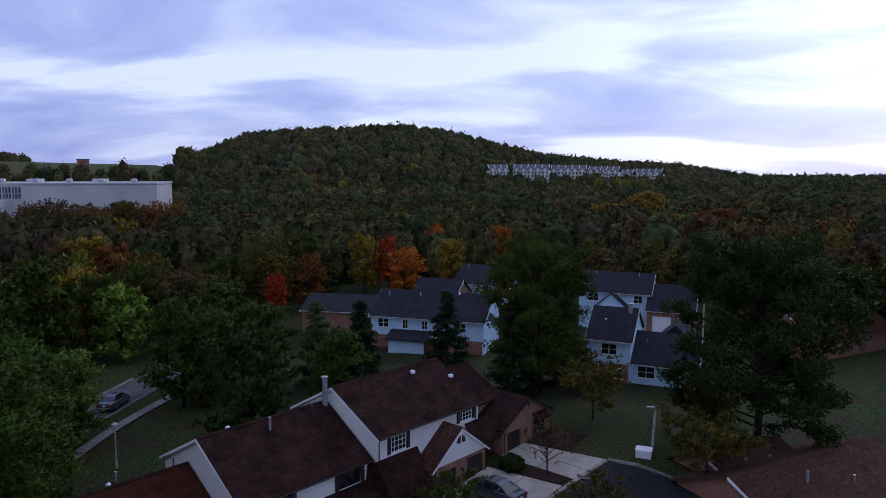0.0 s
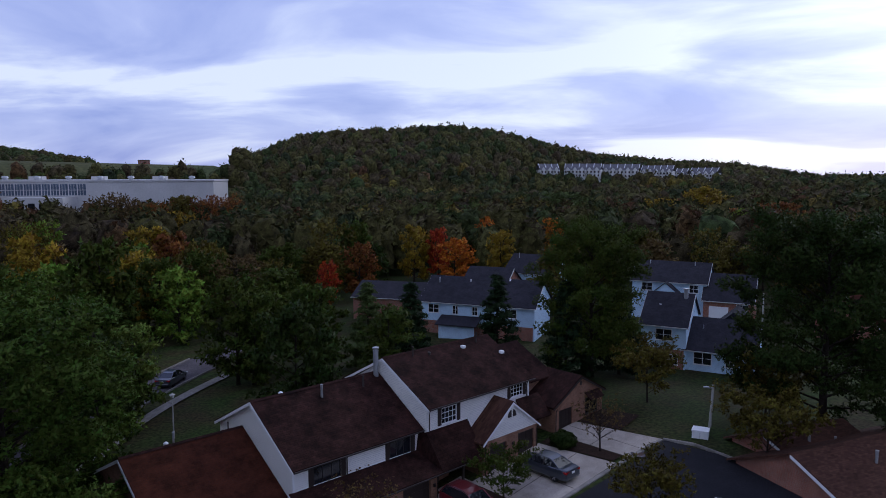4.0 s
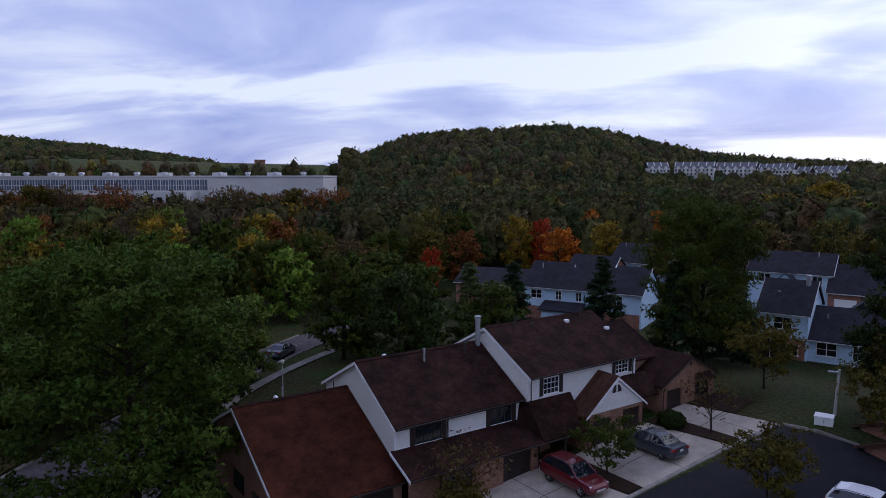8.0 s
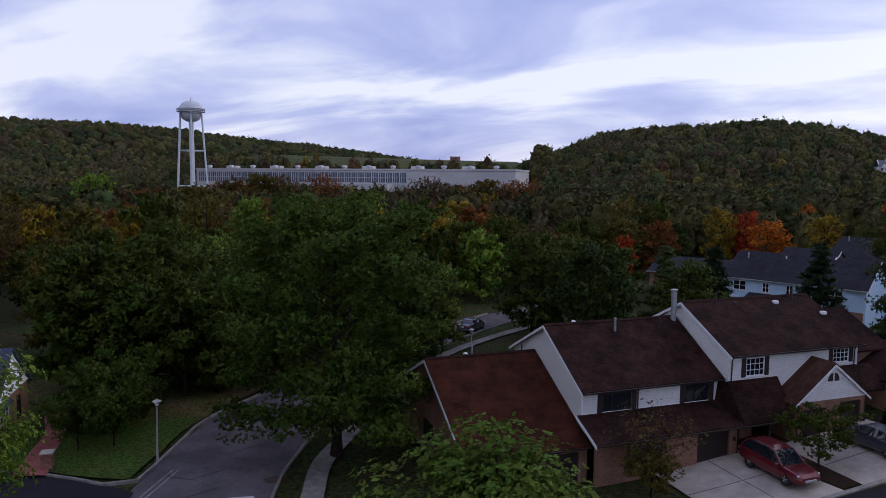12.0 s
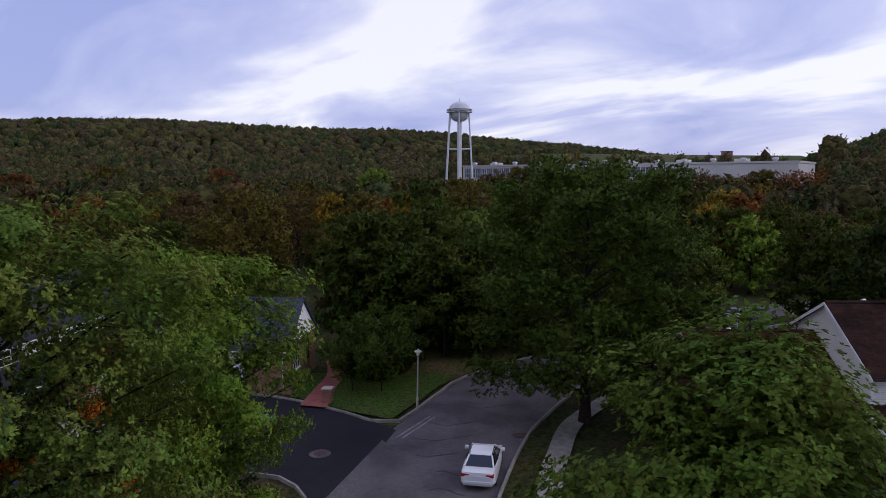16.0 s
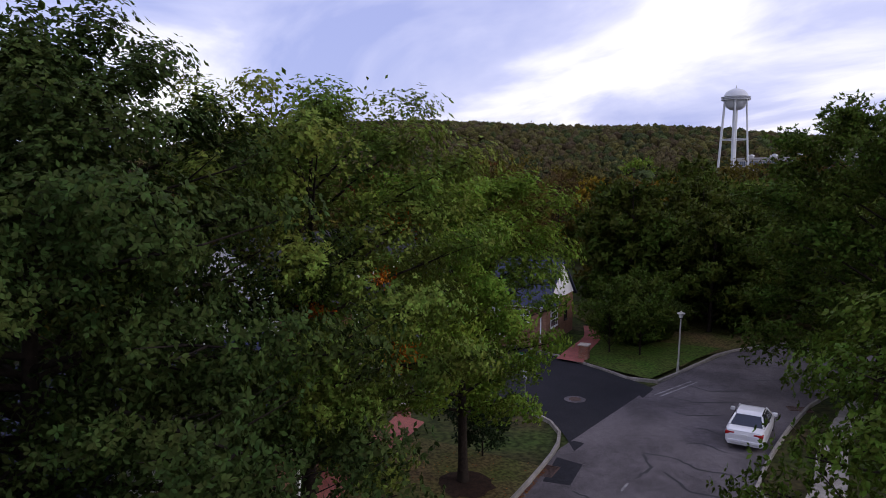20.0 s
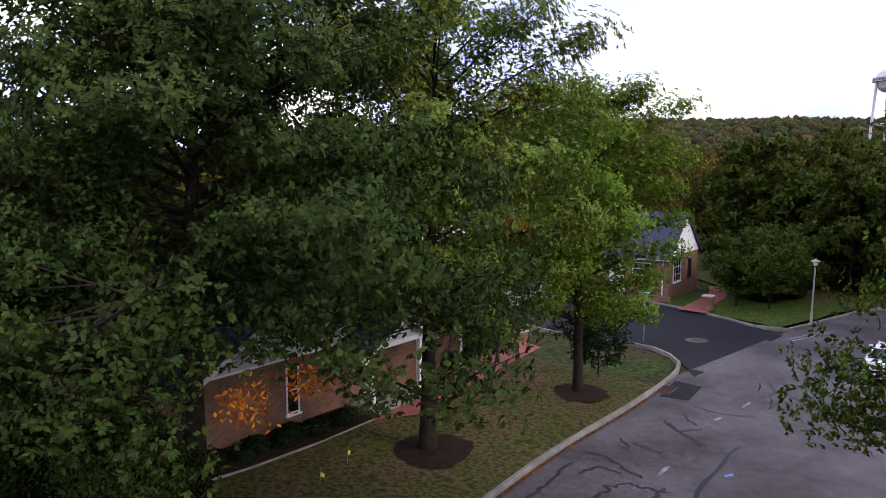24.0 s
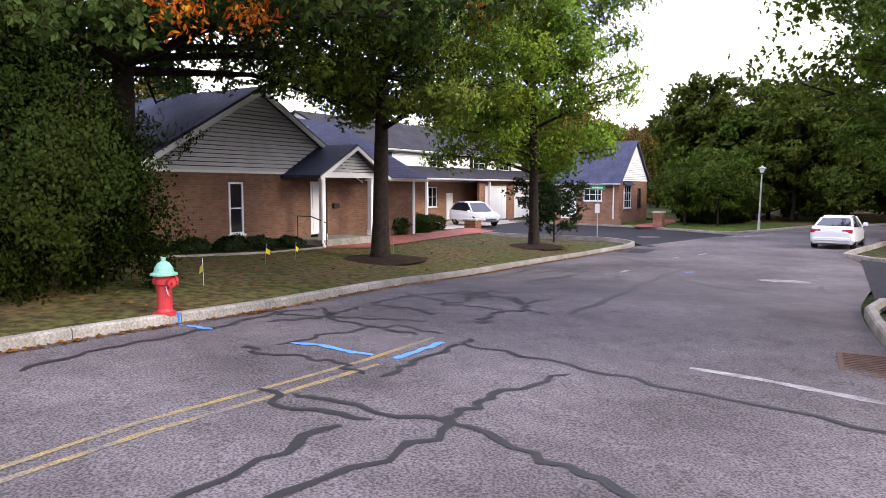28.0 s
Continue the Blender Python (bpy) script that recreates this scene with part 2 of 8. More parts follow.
def rows_material(name, a, b, row, length, mortar, rough=0.85, bump=0.01, gap=0.02, soft=0.1, swap=None, big=0.25):
    """Courses of pieces (bricks, shingles, boards): row height and piece length in metres, on the wall's own axes."""
    m = bpy.data.materials.new(name)
    m.use_nodes = True
    nt = m.node_tree
    nodes, links = nt.nodes, nt.links
    s = nodes["Principled BSDF"]
    s.inputs["Roughness"].default_value, s.inputs["Specular IOR Level"].default_value = rough, 0.10
    co = nodes.new("ShaderNodeTexCoord").outputs["Object"]
    sep = nodes.new("ShaderNodeSeparateXYZ")
    links.new(co, sep.inputs[0])
    cmb = nodes.new("ShaderNodeCombineXYZ")
    summed = nodes.new("ShaderNodeMath")
    summed.operation = "ADD"
    along, up = {"wall": ((0, 1), 2), "x": ((0,), 2), "roof": ((0,), 1), "roof_x": ((1,), 0)}[swap or "wall"]
    if len(along) == 2:
        links.new(sep.outputs[0], summed.inputs[0])
        links.new(sep.outputs[1], summed.inputs[1])
        links.new(summed.outputs[0], cmb.inputs[0])
    else:
        links.new(sep.outputs[along[0]], cmb.inputs[0])
    links.new(sep.outputs[up], cmb.inputs[1])
    br = nodes.new("ShaderNodeTexBrick")
    br.inputs["Scale"].default_value = 1.0
    br.inputs["Brick Width"].default_value, br.inputs["Row Height"].default_value = length, row
    br.inputs["Mortar Size"].default_value, br.inputs["Mortar Smooth"].default_value = gap, soft
    br.inputs["Bias"].default_value = -0.1
    for key, c in (("Color1", a), ("Color2", b), ("Mortar", mortar)):
        br.inputs[key].default_value = (*c, 1)
    links.new(cmb.outputs[0], br.inputs["Vector"])
    n = nodes.new("ShaderNodeTexNoise")
    n.inputs["Scale"].default_value, n.inputs["Detail"].default_value = 0.7, 11
    n.inputs["Roughness"].default_value = 0.74
    links.new(co, n.inputs["Vector"])
    r = nodes.new("ShaderNodeMapRange")
    r.inputs["From Min"].default_value, r.inputs["From Max"].default_value = 0.36, 0.64
    r.inputs["To Min"].default_value, r.inputs["To Max"].default_value = 1 - big, 1 + big * 0.5
    links.new(n.outputs["Fac"], r.inputs["Value"])
    g = nodes.new("ShaderNodeCombineColor")
    for i in range(3):
        links.new(r.outputs[0], g.inputs[i])
    x = nodes.new("ShaderNodeMix")
    x.data_type, x.blend_type = "RGBA", "MULTIPLY"
    x.inputs[0].default_value = 1.0
    links.new(br.outputs["Color"], x.inputs[6])
    links.new(g.outputs[0], x.inputs[7])
    links.new(x.outputs[2], s.inputs["Base Color"])
    bp = nodes.new("ShaderNodeBump")
    bp.invert = True
    bp.inputs["Strength"].default_value, bp.inputs["Distance"].default_value = 0.8, bump
    links.new(br.outputs["Fac"], bp.inputs["Height"])
    links.new(bp.outputs[0], s.inputs["Normal"])
    return m


ASPHALT = material("old_asphalt", (0.115, 0.102, 0.108), 0.92, (0.078, 0.069, 0.074), 3.2, 0.6, 0.5, 0.010, big=0.3, spec=0.12)
ASPHALT_NEW = material("new_asphalt", (0.016, 0.016, 0.020), 0.85, (0.024, 0.023, 0.028), 0.9, 0.6, 0.3, 0.008, big=0.2, spec=0.12)
SEALANT = material("crack_sealant", (0.016, 0.015, 0.017), 0.7, None, 6, 0.5, 0.2)
CONCRETE = material("pale_concrete", (0.44, 0.385, 0.325), 0.85, (0.31, 0.265, 0.225), 1.4, 0.7, 0.2, 0.006, big=0.25)
KERB = material("kerb_concrete", (0.27, 0.25, 0.225), 0.9, (0.16, 0.145, 0.125), 2.2, 0.8, 0.25, 0.008, big=0.3)
GRASS = material("lawn", (0.038, 0.076, 0.011), 0.95, (0.048, 0.056, 0.013), 0.45, 0.8, 0.5, 0.03, big=0.3, spec=0.1)
# also laid under the street trees, where its darker tone stands for shade
DRY_AND_SHADED_GRASS = material("thin_dry_and_shaded_lawn", (0.054, 0.062, 0.016), 0.95, (0.086, 0.057, 0.028), 0.45, 0.9, 0.5, 0.03, big=0.3, spec=0.1)
MULCH = material("dark_mulch", (0.035, 0.020, 0.014), 0.95, (0.018, 0.011, 0.008), 5, 0.9, 0.5, 0.04, spec=0.1)
BRICK = rows_material("tan_brick", (0.30, 0.160, 0.105), (0.20, 0.100, 0.068), 0.075, 0.215, (0.25, 0.165, 0.12), 0.9, 0.006, 0.008)
# browner than the terrace brick, and darkened for the shade of the oaks
BRICK_BROWN_SHADED = rows_material("shaded_brown_brick", (0.215, 0.118, 0.080), (0.150, 0.080, 0.056), 0.075, 0.215, (0.19, 0.13, 0.10), 0.9, 0.006, 0.008)
BRICK_RED = rows_material("red_brick", (0.30, 0.115, 0.075), (0.22, 0.085, 0.06), 0.075, 0.215, (0.30, 0.25, 0.21), 0.9, 0.006, 0.008)
SIDING = rows_material("white_lap_siding", (0.75, 0.73, 0.70), (0.71, 0.69, 0.66), 0.125, 3.6, (0.42, 0.42, 0.46), 0.6, 0.02, 0.010, 0.6, big=0.06)
SIDING_BLUE = rows_material("pale_blue_siding", (0.52, 0.68, 0.82), (0.49, 0.65, 0.80), 0.125, 3.6, (0.30, 0.37, 0.50), 0.6, 0.02, 0.010, 0.6, big=0.06)
ROOF_BROWN = rows_material("brown_shingles", (0.038, 0.0155, 0.012), (0.024, 0.0105, 0.0085), 0.14, 0.32, (0.016, 0.008, 0.007), 0.92, 0.012, 0.010, 0.3, "roof", 0.7)
ROOF_RED = rows_material("reddish_shingles", (0.062, 0.018, 0.009), (0.050, 0.0145, 0.008), 0.14, 0.32, (0.045, 0.018, 0.012), 0.92, 0.012, 0.010, 0.3, "roof", 0.55)
ROOF_TAN = rows_material("mottled_tan_shingles", (0.085, 0.040, 0.026), (0.044, 0.020, 0.014), 0.14, 0.32, (0.045, 0.024, 0.02), 0.92, 0.012, 0.010, 0.3, "roof", 0.3)
ROOF_DARK = rows_material("charcoal_shingles", (0.036, 0.034, 0.042), (0.027, 0.026, 0.033), 0.14, 0.32, (0.020, 0.02, 0.026), 0.9, 0.012, 0.010, 0.3, "roof", 0.3)
ROOF_NAVY = rows_material("slate_blue_shingles", (0.062, 0.068, 0.115), (0.050, 0.055, 0.095), 0.14, 0.32, (0.03, 0.032, 0.055), 0.9, 0.012, 0.010, 0.3, "roof", 0.25)
WHITE = material("white_paint", (0.76, 0.76, 0.77), 0.5, (0.66, 0.66, 0.67), 2, 0.5, 0.05, big=0.08)
SIDING_GREY = material("weathered_white_siding", (0.52, 0.52, 0.53), 0.7, (0.44, 0.44, 0.44), 1.5, 0.6, 0.08, big=0.12)
TRIM_DARK = material("dark_brown_trim", (0.030, 0.022, 0.020), 0.6, None, 3, 0.5, 0.1)
DOOR_DARK = material("dark_brown_door", (0.022, 0.014, 0.012), 0.5, (0.03, 0.02, 0.017), 3, 0.5, 0.1)
GLASS = material("window_glass", (0.012, 0.014, 0.018), 0.06, None, 1, 0.2, spec=0.7)
STEEL = material("galvanised_steel", (0.42, 0.43, 0.45), 0.45, (0.30, 0.30, 0.32), 3, 0.6, 0.1, metal=0.7)
POLE_GREY = material("weathered_grey_pole", (0.36, 0.35, 0.32), 0.7, (0.30, 0.28, 0.25), 2, 0.6, 0.1)
PAVER = rows_material("red_brick_pavers", (0.36, 0.12, 0.10), (0.29, 0.095, 0.085), 0.11, 0.22, (0.17, 0.09, 0.08), 0.9, 0.006, 0.008, 0.2, "roof", 0.2)
BARK = material("grey_brown_bark", (0.034, 0.026, 0.021), 0.95, (0.018, 0.013, 0.011), 7, 0.9, 0.3, 0.05, spec=0.1)
RUBBER = material("black_rubber", (0.012, 0.012, 0.013), 0.8, None, 6, 0.5)


def leaves(name, a, b, spread=0.38, scale=0.5):
    return material(name, a, 0.62, b, scale, 1.0, 0.0, 0.0, big=0.25, island=spread, spec=0.07, translucent=0.25)


LEAF = {
    "oak": leaves("oak_leaves", (0.125, 0.200, 0.034), (0.170, 0.195, 0.034)),
    "bright": leaves("bright_green_leaves", (0.145, 0.255, 0.030), (0.190, 0.250, 0.032)),
    # darker than the other oaks: canopy shade is put into this leaf colour
    "shade": leaves("shaded_oak_leaves", (0.046, 0.080, 0.019), (0.064, 0.088, 0.021)),
    "deep": leaves("deep_green_leaves", (0.026, 0.046, 0.009), (0.040, 0.054, 0.010)),
    "green": leaves("green_leaves", (0.050, 0.080, 0.011), (0.072, 0.084, 0.012)),
    "fresh": leaves("fresh_green_leaves", (0.082, 0.142, 0.018), (0.104, 0.142, 0.020)),
    "summer": leaves("summer_green_leaves", (0.058, 0.104, 0.014), (0.080, 0.108, 0.016)),
    "olive": leaves("olive_leaves", (0.125, 0.103, 0.016), (0.100, 0.076, 0.014)),
    "yellow": leaves("yellow_leaves", (0.34, 0.215, 0.020), (0.22, 0.155, 0.018)),
    "orange": leaves("orange_leaves", (0.55, 0.17, 0.018), (0.42, 0.115, 0.014)),
    "red": leaves("red_leaves", (0.46, 0.055, 0.018), (0.32, 0.045, 0.015)),
    "rust": leaves("rusty_brown_leaves", (0.22, 0.080, 0.020), (0.155, 0.060, 0.018)),
    "brown": leaves("dull_brown_leaves", (0.135, 0.088, 0.030), (0.100, 0.064, 0.026)),
    "needle": leaves("dark_needles", (0.018, 0.034, 0.013), (0.024, 0.042, 0.015)),
    "pale": leaves("pale_green_needles", (0.085, 0.112, 0.030), (0.070, 0.095, 0.026)),
    "ivy": leaves("arborvitae_sprays", (0.021, 0.038, 0.006), (0.031, 0.043, 0.007)),
}


def blade_mesh(name, centres, axes, normals, length, width, mat, corners=4, shade=None):
    """One small blade for each leaf or spray: a folded diamond, or a triangle where they are far off. shade: normals that follow the clump."""
    n = len(centres)
    axes = axes / np.maximum(np.linalg.norm(axes, axis=1)[:, None], 1e-6)
    side = np.cross(normals, axes)
    side /= np.maximum(np.linalg.norm(side, axis=1)[:, None], 1e-6)
    up = np.cross(axes, side)
    L, W = length[:, None], width[:, None]
    v = np.empty((n, corners, 3), np.float32)
    if corners == 4:
        v[:, 0] = centres - axes * L * 0.5
        v[:, 1] = centres - side * W * 0.5 + up * W * 0.12
        v[:, 2] = centres + axes * L * 0.5
        v[:, 3] = centres + side * W * 0.5 + up * W * 0.12
    else:
        v[:, 0] = centres - axes * L * 0.4 + side * W * 0.6
        v[:, 1] = centres - axes * L * 0.4 - side * W * 0.6
        v[:, 2] = centres + axes * L * 0.6
    me = bpy.data.meshes.new(name)
    me.vertices.add(n * corners)
    me.loops.add(n * corners)
    me.polygons.add(n)
    me.vertices.foreach_set("co", v.ravel())
    me.loops.foreach_set("vertex_index", np.arange(n * corners, dtype=np.int32))
    me.polygons.foreach_set("loop_start", np.arange(0, n * corners, corners, dtype=np.int32))
    me.polygons.foreach_set("loop_total", np.full(n, corners, np.int32))
    me.materials.append(mat)
    me.update(calc_edges=True)
    if shade is not None:
        me.polygons.foreach_set("use_smooth", np.ones(n, bool))
        shade = shade / np.maximum(np.linalg.norm(shade, axis=1)[:, None], 1e-6)
        # keep each on the outer side of its blade
        flip = np.sum(shade * up, axis=1) < 0
        v[flip] = v[flip][:, ::-1]
        me.vertices.foreach_set("co", v.ravel())
        me.update()
        me.normals_split_custom_set_from_vertices(np.repeat(shade, corners, 0))
    return me
# ---- the lie of the land ----
def step(a, b, v):
    t = min(1.0, max(0.0, (v - a) / (b - a)))
    return t * t * (3 - 2 * t)


ROW_O, ROW_U, ROW_V = Vector((-13.92, 42.10)), Vector((0.61, 0.792)), Vector((0.792, -0.61))


def row_sw(x, y):
    d = Vector((x, y)) - ROW_O
    return d.dot(ROW_U), d.dot(ROW_V)


def ground(x, y):
    """Height of the pavements and carriageways."""
    r = math.hypot(x, y - 3)
    z = -0.65 * min(1.0, r / 36)
    near = 1 - step(12, 21, math.hypot(x, y))
    z += (0.22 - 0.03 * max(-12.0, min(14.0, y)) + 0.006 * max(-20.0, min(10.0, x)) - z) * near
    s, w = row_sw(x, y)
    z += (2.75 * step(0, 32, s) - 1.3 * step(32, 48, s)) * max(step(-38, -13, w), step(38, 46, s) * step(-75, -50, w))
    return z


# ridge lines: azimuth (left of north) and height of the land
RIDGE_NORTH = ((23.0, 12), (22.4, 22), (21.6, 27), (20.3, 38), (19.1, 45), (17.4, 54), (13.9, 60.5), (10.4, 64), (5.0, 65.5), (1.4, 59), (-2.3, 44), (-5.4, 34), (-11.2, 25), (-16.2, 21), (-19.5, 13), (-21.8, 8), (-30, 8), (-60, 8))
RIDGE_WEST = ((31.5, 20), (33.6, 41), (35.4, 51), (38.8, 61), (42.2, 70), (46.3, 78), (50.1, 88), (54.6, 98), (60.9, 99), (67.7, 106), (73.7, 111), (79.2, 106), (83.6, 99), (89.1, 80), (93.3, 48), (100, 40), (180, 36))


def ridge(line, a):
    line = sorted(line)
    return float(np.interp(a, [p for p, _ in line], [h for _, h in line]))


def land(x, y):
    """Height of the open land, with the hills behind."""
    z = ground(x, y) - 0.06
    r = math.hypot(x, y)
    if r > 230:
        a = math.degrees(math.atan2(-x, y))
        rough = 1 + 0.05 * noise.noise((x * 0.01, y * 0.01, 3))
        north = ridge(RIDGE_NORTH, a) * step(400, 840, r) * (1 - step(920, 1200, r)) * (1 - step(22.6, 23.4, a)) if -75 < a < 23.5 else 0.0
        west = ridge(RIDGE_WEST, a) * step(640, 1480, r) * (1 - step(1600, 2300, r)) * step(31.0, 33.4, a) if a > 31 else 0.0
        if abs(a) > 75 and a < 31:
            west = 34 * step(640, 1480, r) * (1 - step(1600, 2300, r))
        # the grassed bank behind the factory
        bank = (29.5 + 0.2 * (a - 21)) * step(20.6, 21.6, a) * (1 - step(44, 54, a)) * step(450, 560, r)
        z += max(north * rough, west * rough, bank)
    return z


def sheet():
    angles, radii = 300, [0.0]
    r = 1.5
    while r < 4600:
        radii.append(r)
        r += max(1.5, (r - 70) * 0.055) if r > 70 else 1.5
    m = Mesh()
    vs = [(0, 3, land(0, 3))]
    for r in radii[1:]:
        for k in range(angles):
            a = 2 * math.pi * k / angles
            x, y = r * math.cos(a), 3 + r * math.sin(a)
            vs.append((x, y, land(x, y)))
    fs = [(0, 1 + k, 1 + (k + 1) % angles) for k in range(angles)]
    for i in range(len(radii) - 2):
        b = 1 + i * angles
        fs += [(b + k, b + angles + k, b + angles + (k + 1) % angles, b + (k + 1) % angles) for k in range(angles)]
    m.add(vs, fs)
    return m


EARTH = material("grass_and_leaf_litter", (0.026, 0.042, 0.009), 0.95, (0.040, 0.030, 0.014), 0.25, 0.9, 0.5, 0.05, big=0.35, spec=0.1)
single("ground", sheet(), EARTH, Matrix(), "wide rolling ground of grass and leaf litter", "ground", kind="structure", smooth=True)


def resample(pts, n):
    pts = [Vector(p) for p in pts]
    # a smooth line through the points
    fine = []
    for i in range(len(pts) - 1):
        p0, p1, p2, p3 = pts[max(i - 1, 0)], pts[i], pts[i + 1], pts[min(i + 2, len(pts) - 1)]
        for k in range(12):
            t = k / 12
            fine.append(0.5 * ((2 * p1) + (p2 - p0) * t + (2 * p0 - 5 * p1 + 4 * p2 - p3) * t * t + (3 * p1 - p0 - 3 * p2 + p3) * t ** 3))
    fine.append(pts[-1])
    run = [0.0]
    for a, b in zip(fine, fine[1:]):
        run.append(run[-1] + (b - a).length)
    out, j = [], 0
    for k in range(n):
        d = run[-1] * k / (n - 1)
        while j < len(run) - 2 and run[j + 1] < d:
            j += 1
        f = (d - run[j]) / max(run[j + 1] - run[j], 1e-6)
        out.append(fine[j].lerp(fine[j + 1], min(1, f)))
    return out


def strip(left, right, cross=8, lift=0.0, high=ground):
    """A sheet between two lines of equally many points."""
    m = Mesh()
    vs = []
    for a, b in zip(left, right):
        for k in range(cross + 1):
            p = a.lerp(b, k / cross)
            vs.append((p.x, p.y, high(p.x, p.y) + lift))
    n = cross + 1
    fs = [(i * n + k, i * n + k + 1, (i + 1) * n + k + 1, (i + 1) * n + k) for i in range(len(left) - 1) for k in range(cross)]
    return m.add(vs, fs)


def between(la, lb, lift=0.0, n=40, cross=8):
    return strip(resample(la, n), resample(lb, n), cross, lift)


ROAD_L = [(8, -20), (-1.19, -6.61), (-7.99, -1.1), (-11.4, 2.28), (-15.49, 5.29), (-19.4, 8.6), (-24.1, 13.5), (-28.4, 17.6)]
ROAD_R = [(16.49, -10.58), (6.48, -1.59), (1.54, 3.12), (-2.84, 6.8), (-6.58, 9.78), (-10.42, 12.92), (-15.6, 18.3), (-21.6, 23)]
ROAD_L2 = [(-28.4, 17.6), (-35.6, 27.6), (-36.6, 29.4), (-37.8, 31.6), (-39.2, 34.2), (-41.2, 38.4), (-42.2, 47), (-42.6, 60), (-42.8, 72), (-41.6, 86), (-37, 102)]
ROAD_R2 = [(-21.6, 23.0), (-23.3, 24.5), (-25.1, 26.8), (-27, 29.4), (-28.6, 31.8), (-29.9, 33.9), (-32.6, 40.0), (-36.2, 50), (-37.9, 60), (-37.9, 72), (-36.6, 84), (-31, 98)]
tagged(part("road", between(ROAD_L, ROAD_R, 0.0, 60, 10), ASPHALT), "worn grey asphalt street with sealed cracks", "road", kind="structure")
tagged(part("road", strip([Vector(p) for p in ROAD_L2], [Vector(p) for p in ROAD_R2], 8), ASPHALT), "worn grey asphalt street bending away under trees", "road", kind="structure")

# the dark new asphalt of the side lot and of the parking court
LOT_S = [(-27.9, 18.1), (-29.6, 18.6), (-31.3, 19.0), (-33.0, 18.9), (-34.2, 18.5), (-35.6, 16.9), (-38.5, 14.4), (-42.5, 12.6), (-47, 12.0), (-56, 9.0)]
LOT_N = [(-35.2, 27.5), (-36.0, 27.5), (-37.2, 27.3), (-38.5, 27.1), (-39.8, 26.8), (-42.4, 26.2), (-45.0, 25.2), (-48.8, 22.9), (-54, 20), (-63, 14)]
single("road", strip([Vector(p) for p in LOT_S], [Vector(p) for p in LOT_N], 10, 0.012), ASPHALT_NEW, Matrix(), "freshly laid black asphalt of the side lot", "road", kind="structure")
COURT_A = [(-21.6, 23.4), (-18.9, 22.2), (-14, 24), (-8, 31.5), (-5.3, 40.4), (0.4, 46.5), (6.0, 51.9), (10.7, 57.3)]
COURT_B = [(-10.24, 13.14), (-9.21, 14.61), (-5.02, 18.56), (1.5, 26), (8, 34.5), (14, 41.5), (18.0, 46.6), (20.0, 50.5)]
single("road", between(COURT_A, COURT_B, 0.014, 60, 10), ASPHALT_NEW, Matrix(), "fresh black asphalt of the parking court", "road", kind="structure")


def kerb(pts, label, n=None, width=0.16, height=0.15, side=1, step_len=1.6):
    """Kerb stones along a line; side 1: they stand to the left of it. Each stone is a piece of its own."""
    length = sum((Vector(b) - Vector(a)).length for a, b in zip(pts, pts[1:]))
    n = max(2, int(length / step_len))
    line = resample(pts, n + 1)
    base = thing("kerb", Matrix(), label, "kerb", kind="structure")
    for i, (a, b) in enumerate(zip(line, line[1:])):
        d = (b - a).normalized()
        q = Vector((-d.y, d.x)) * side
        za, zb = ground(a.x, a.y), ground(b.x, b.y)
        a2, b2 = a + d * 0.006, b - d * 0.006
        m = Mesh()
        vs = []
        for p, z in ((a2, za), (b2, zb)):
            o = p + q * width
            vs += [(p.x, p.y, z - 0.12), (p.x + q.x * 0.015, p.y + q.y * 0.015, z + height - 0.03), (p.x + q.x * 0.045, p.y + q.y * 0.045, z + height), (o.x, o.y, z + height), (o.x, o.y, z - 0.12)]
        fs = [(j, (j + 1) % 5, 5 + (j + 1) % 5, 5 + j) for j in range(5)] + [(4, 3, 2, 1, 0), (5, 6, 7, 8, 9)]
        if side < 0:
            fs = [f[::-1] for f in fs]
        m.add(vs, fs)
        part("kerb_stone", m, KERB, base)
    return base


KERB_L = ROAD_L[1:-1] + [(-27.2, 16.5), (-28.9, 17.9), (-30.6, 18.8), (-32.4, 18.95), (-34.1, 18.5), (-35.6, 16.9), (-38.5, 14.4), (-42.5, 12.5)]
kerb(KERB_L, "pale concrete kerb round the lawn corner", side=1)
KERB_F = [(-54, 20), (-48.8, 22.8), (-45.0, 25.1), (-39.8, 26.7), (-37.2, 27.2), (-36.2, 28.0), (-36.6, 29.4), (-37.8, 31.6), (-39.2, 34.2), (-41.2, 38.4), (-42.2, 47), (-42.6, 60), (-42.8, 72), (-41.6, 86)]
kerb(KERB_F, "pale concrete kerb along the wooded side", side=1, step_len=2.2)
KERB_R2 = [(-16.2, 24.6), (-18.6, 22.4), (-20.6, 22.3), (-21.9, 22.9), (-23.3, 24.5), (-25.1, 26.8), (-27, 29.4), (-28.6, 31.8), (-29.9, 33.9), (-32.6, 40.0), (-36.2, 50), (-37.9, 60), (-37.9, 72), (-36.6, 84)]
kerb(KERB_R2, "pale concrete kerb along the pavement", side=-1, step_len=2.2)
KERB_R1 = [(6.48, -1.59), (1.54, 3.12), (-2.84, 6.8), (-6.58, 9.78), (-9.79, 12.39), (-10.86, 13.56), (-10.6, 14.6), (-9.22, 15.43), (-5.01, 19.42), (1.5, 27)]
kerb(KERB_R1, "pale concrete kerb round the court entrance", side=-1)


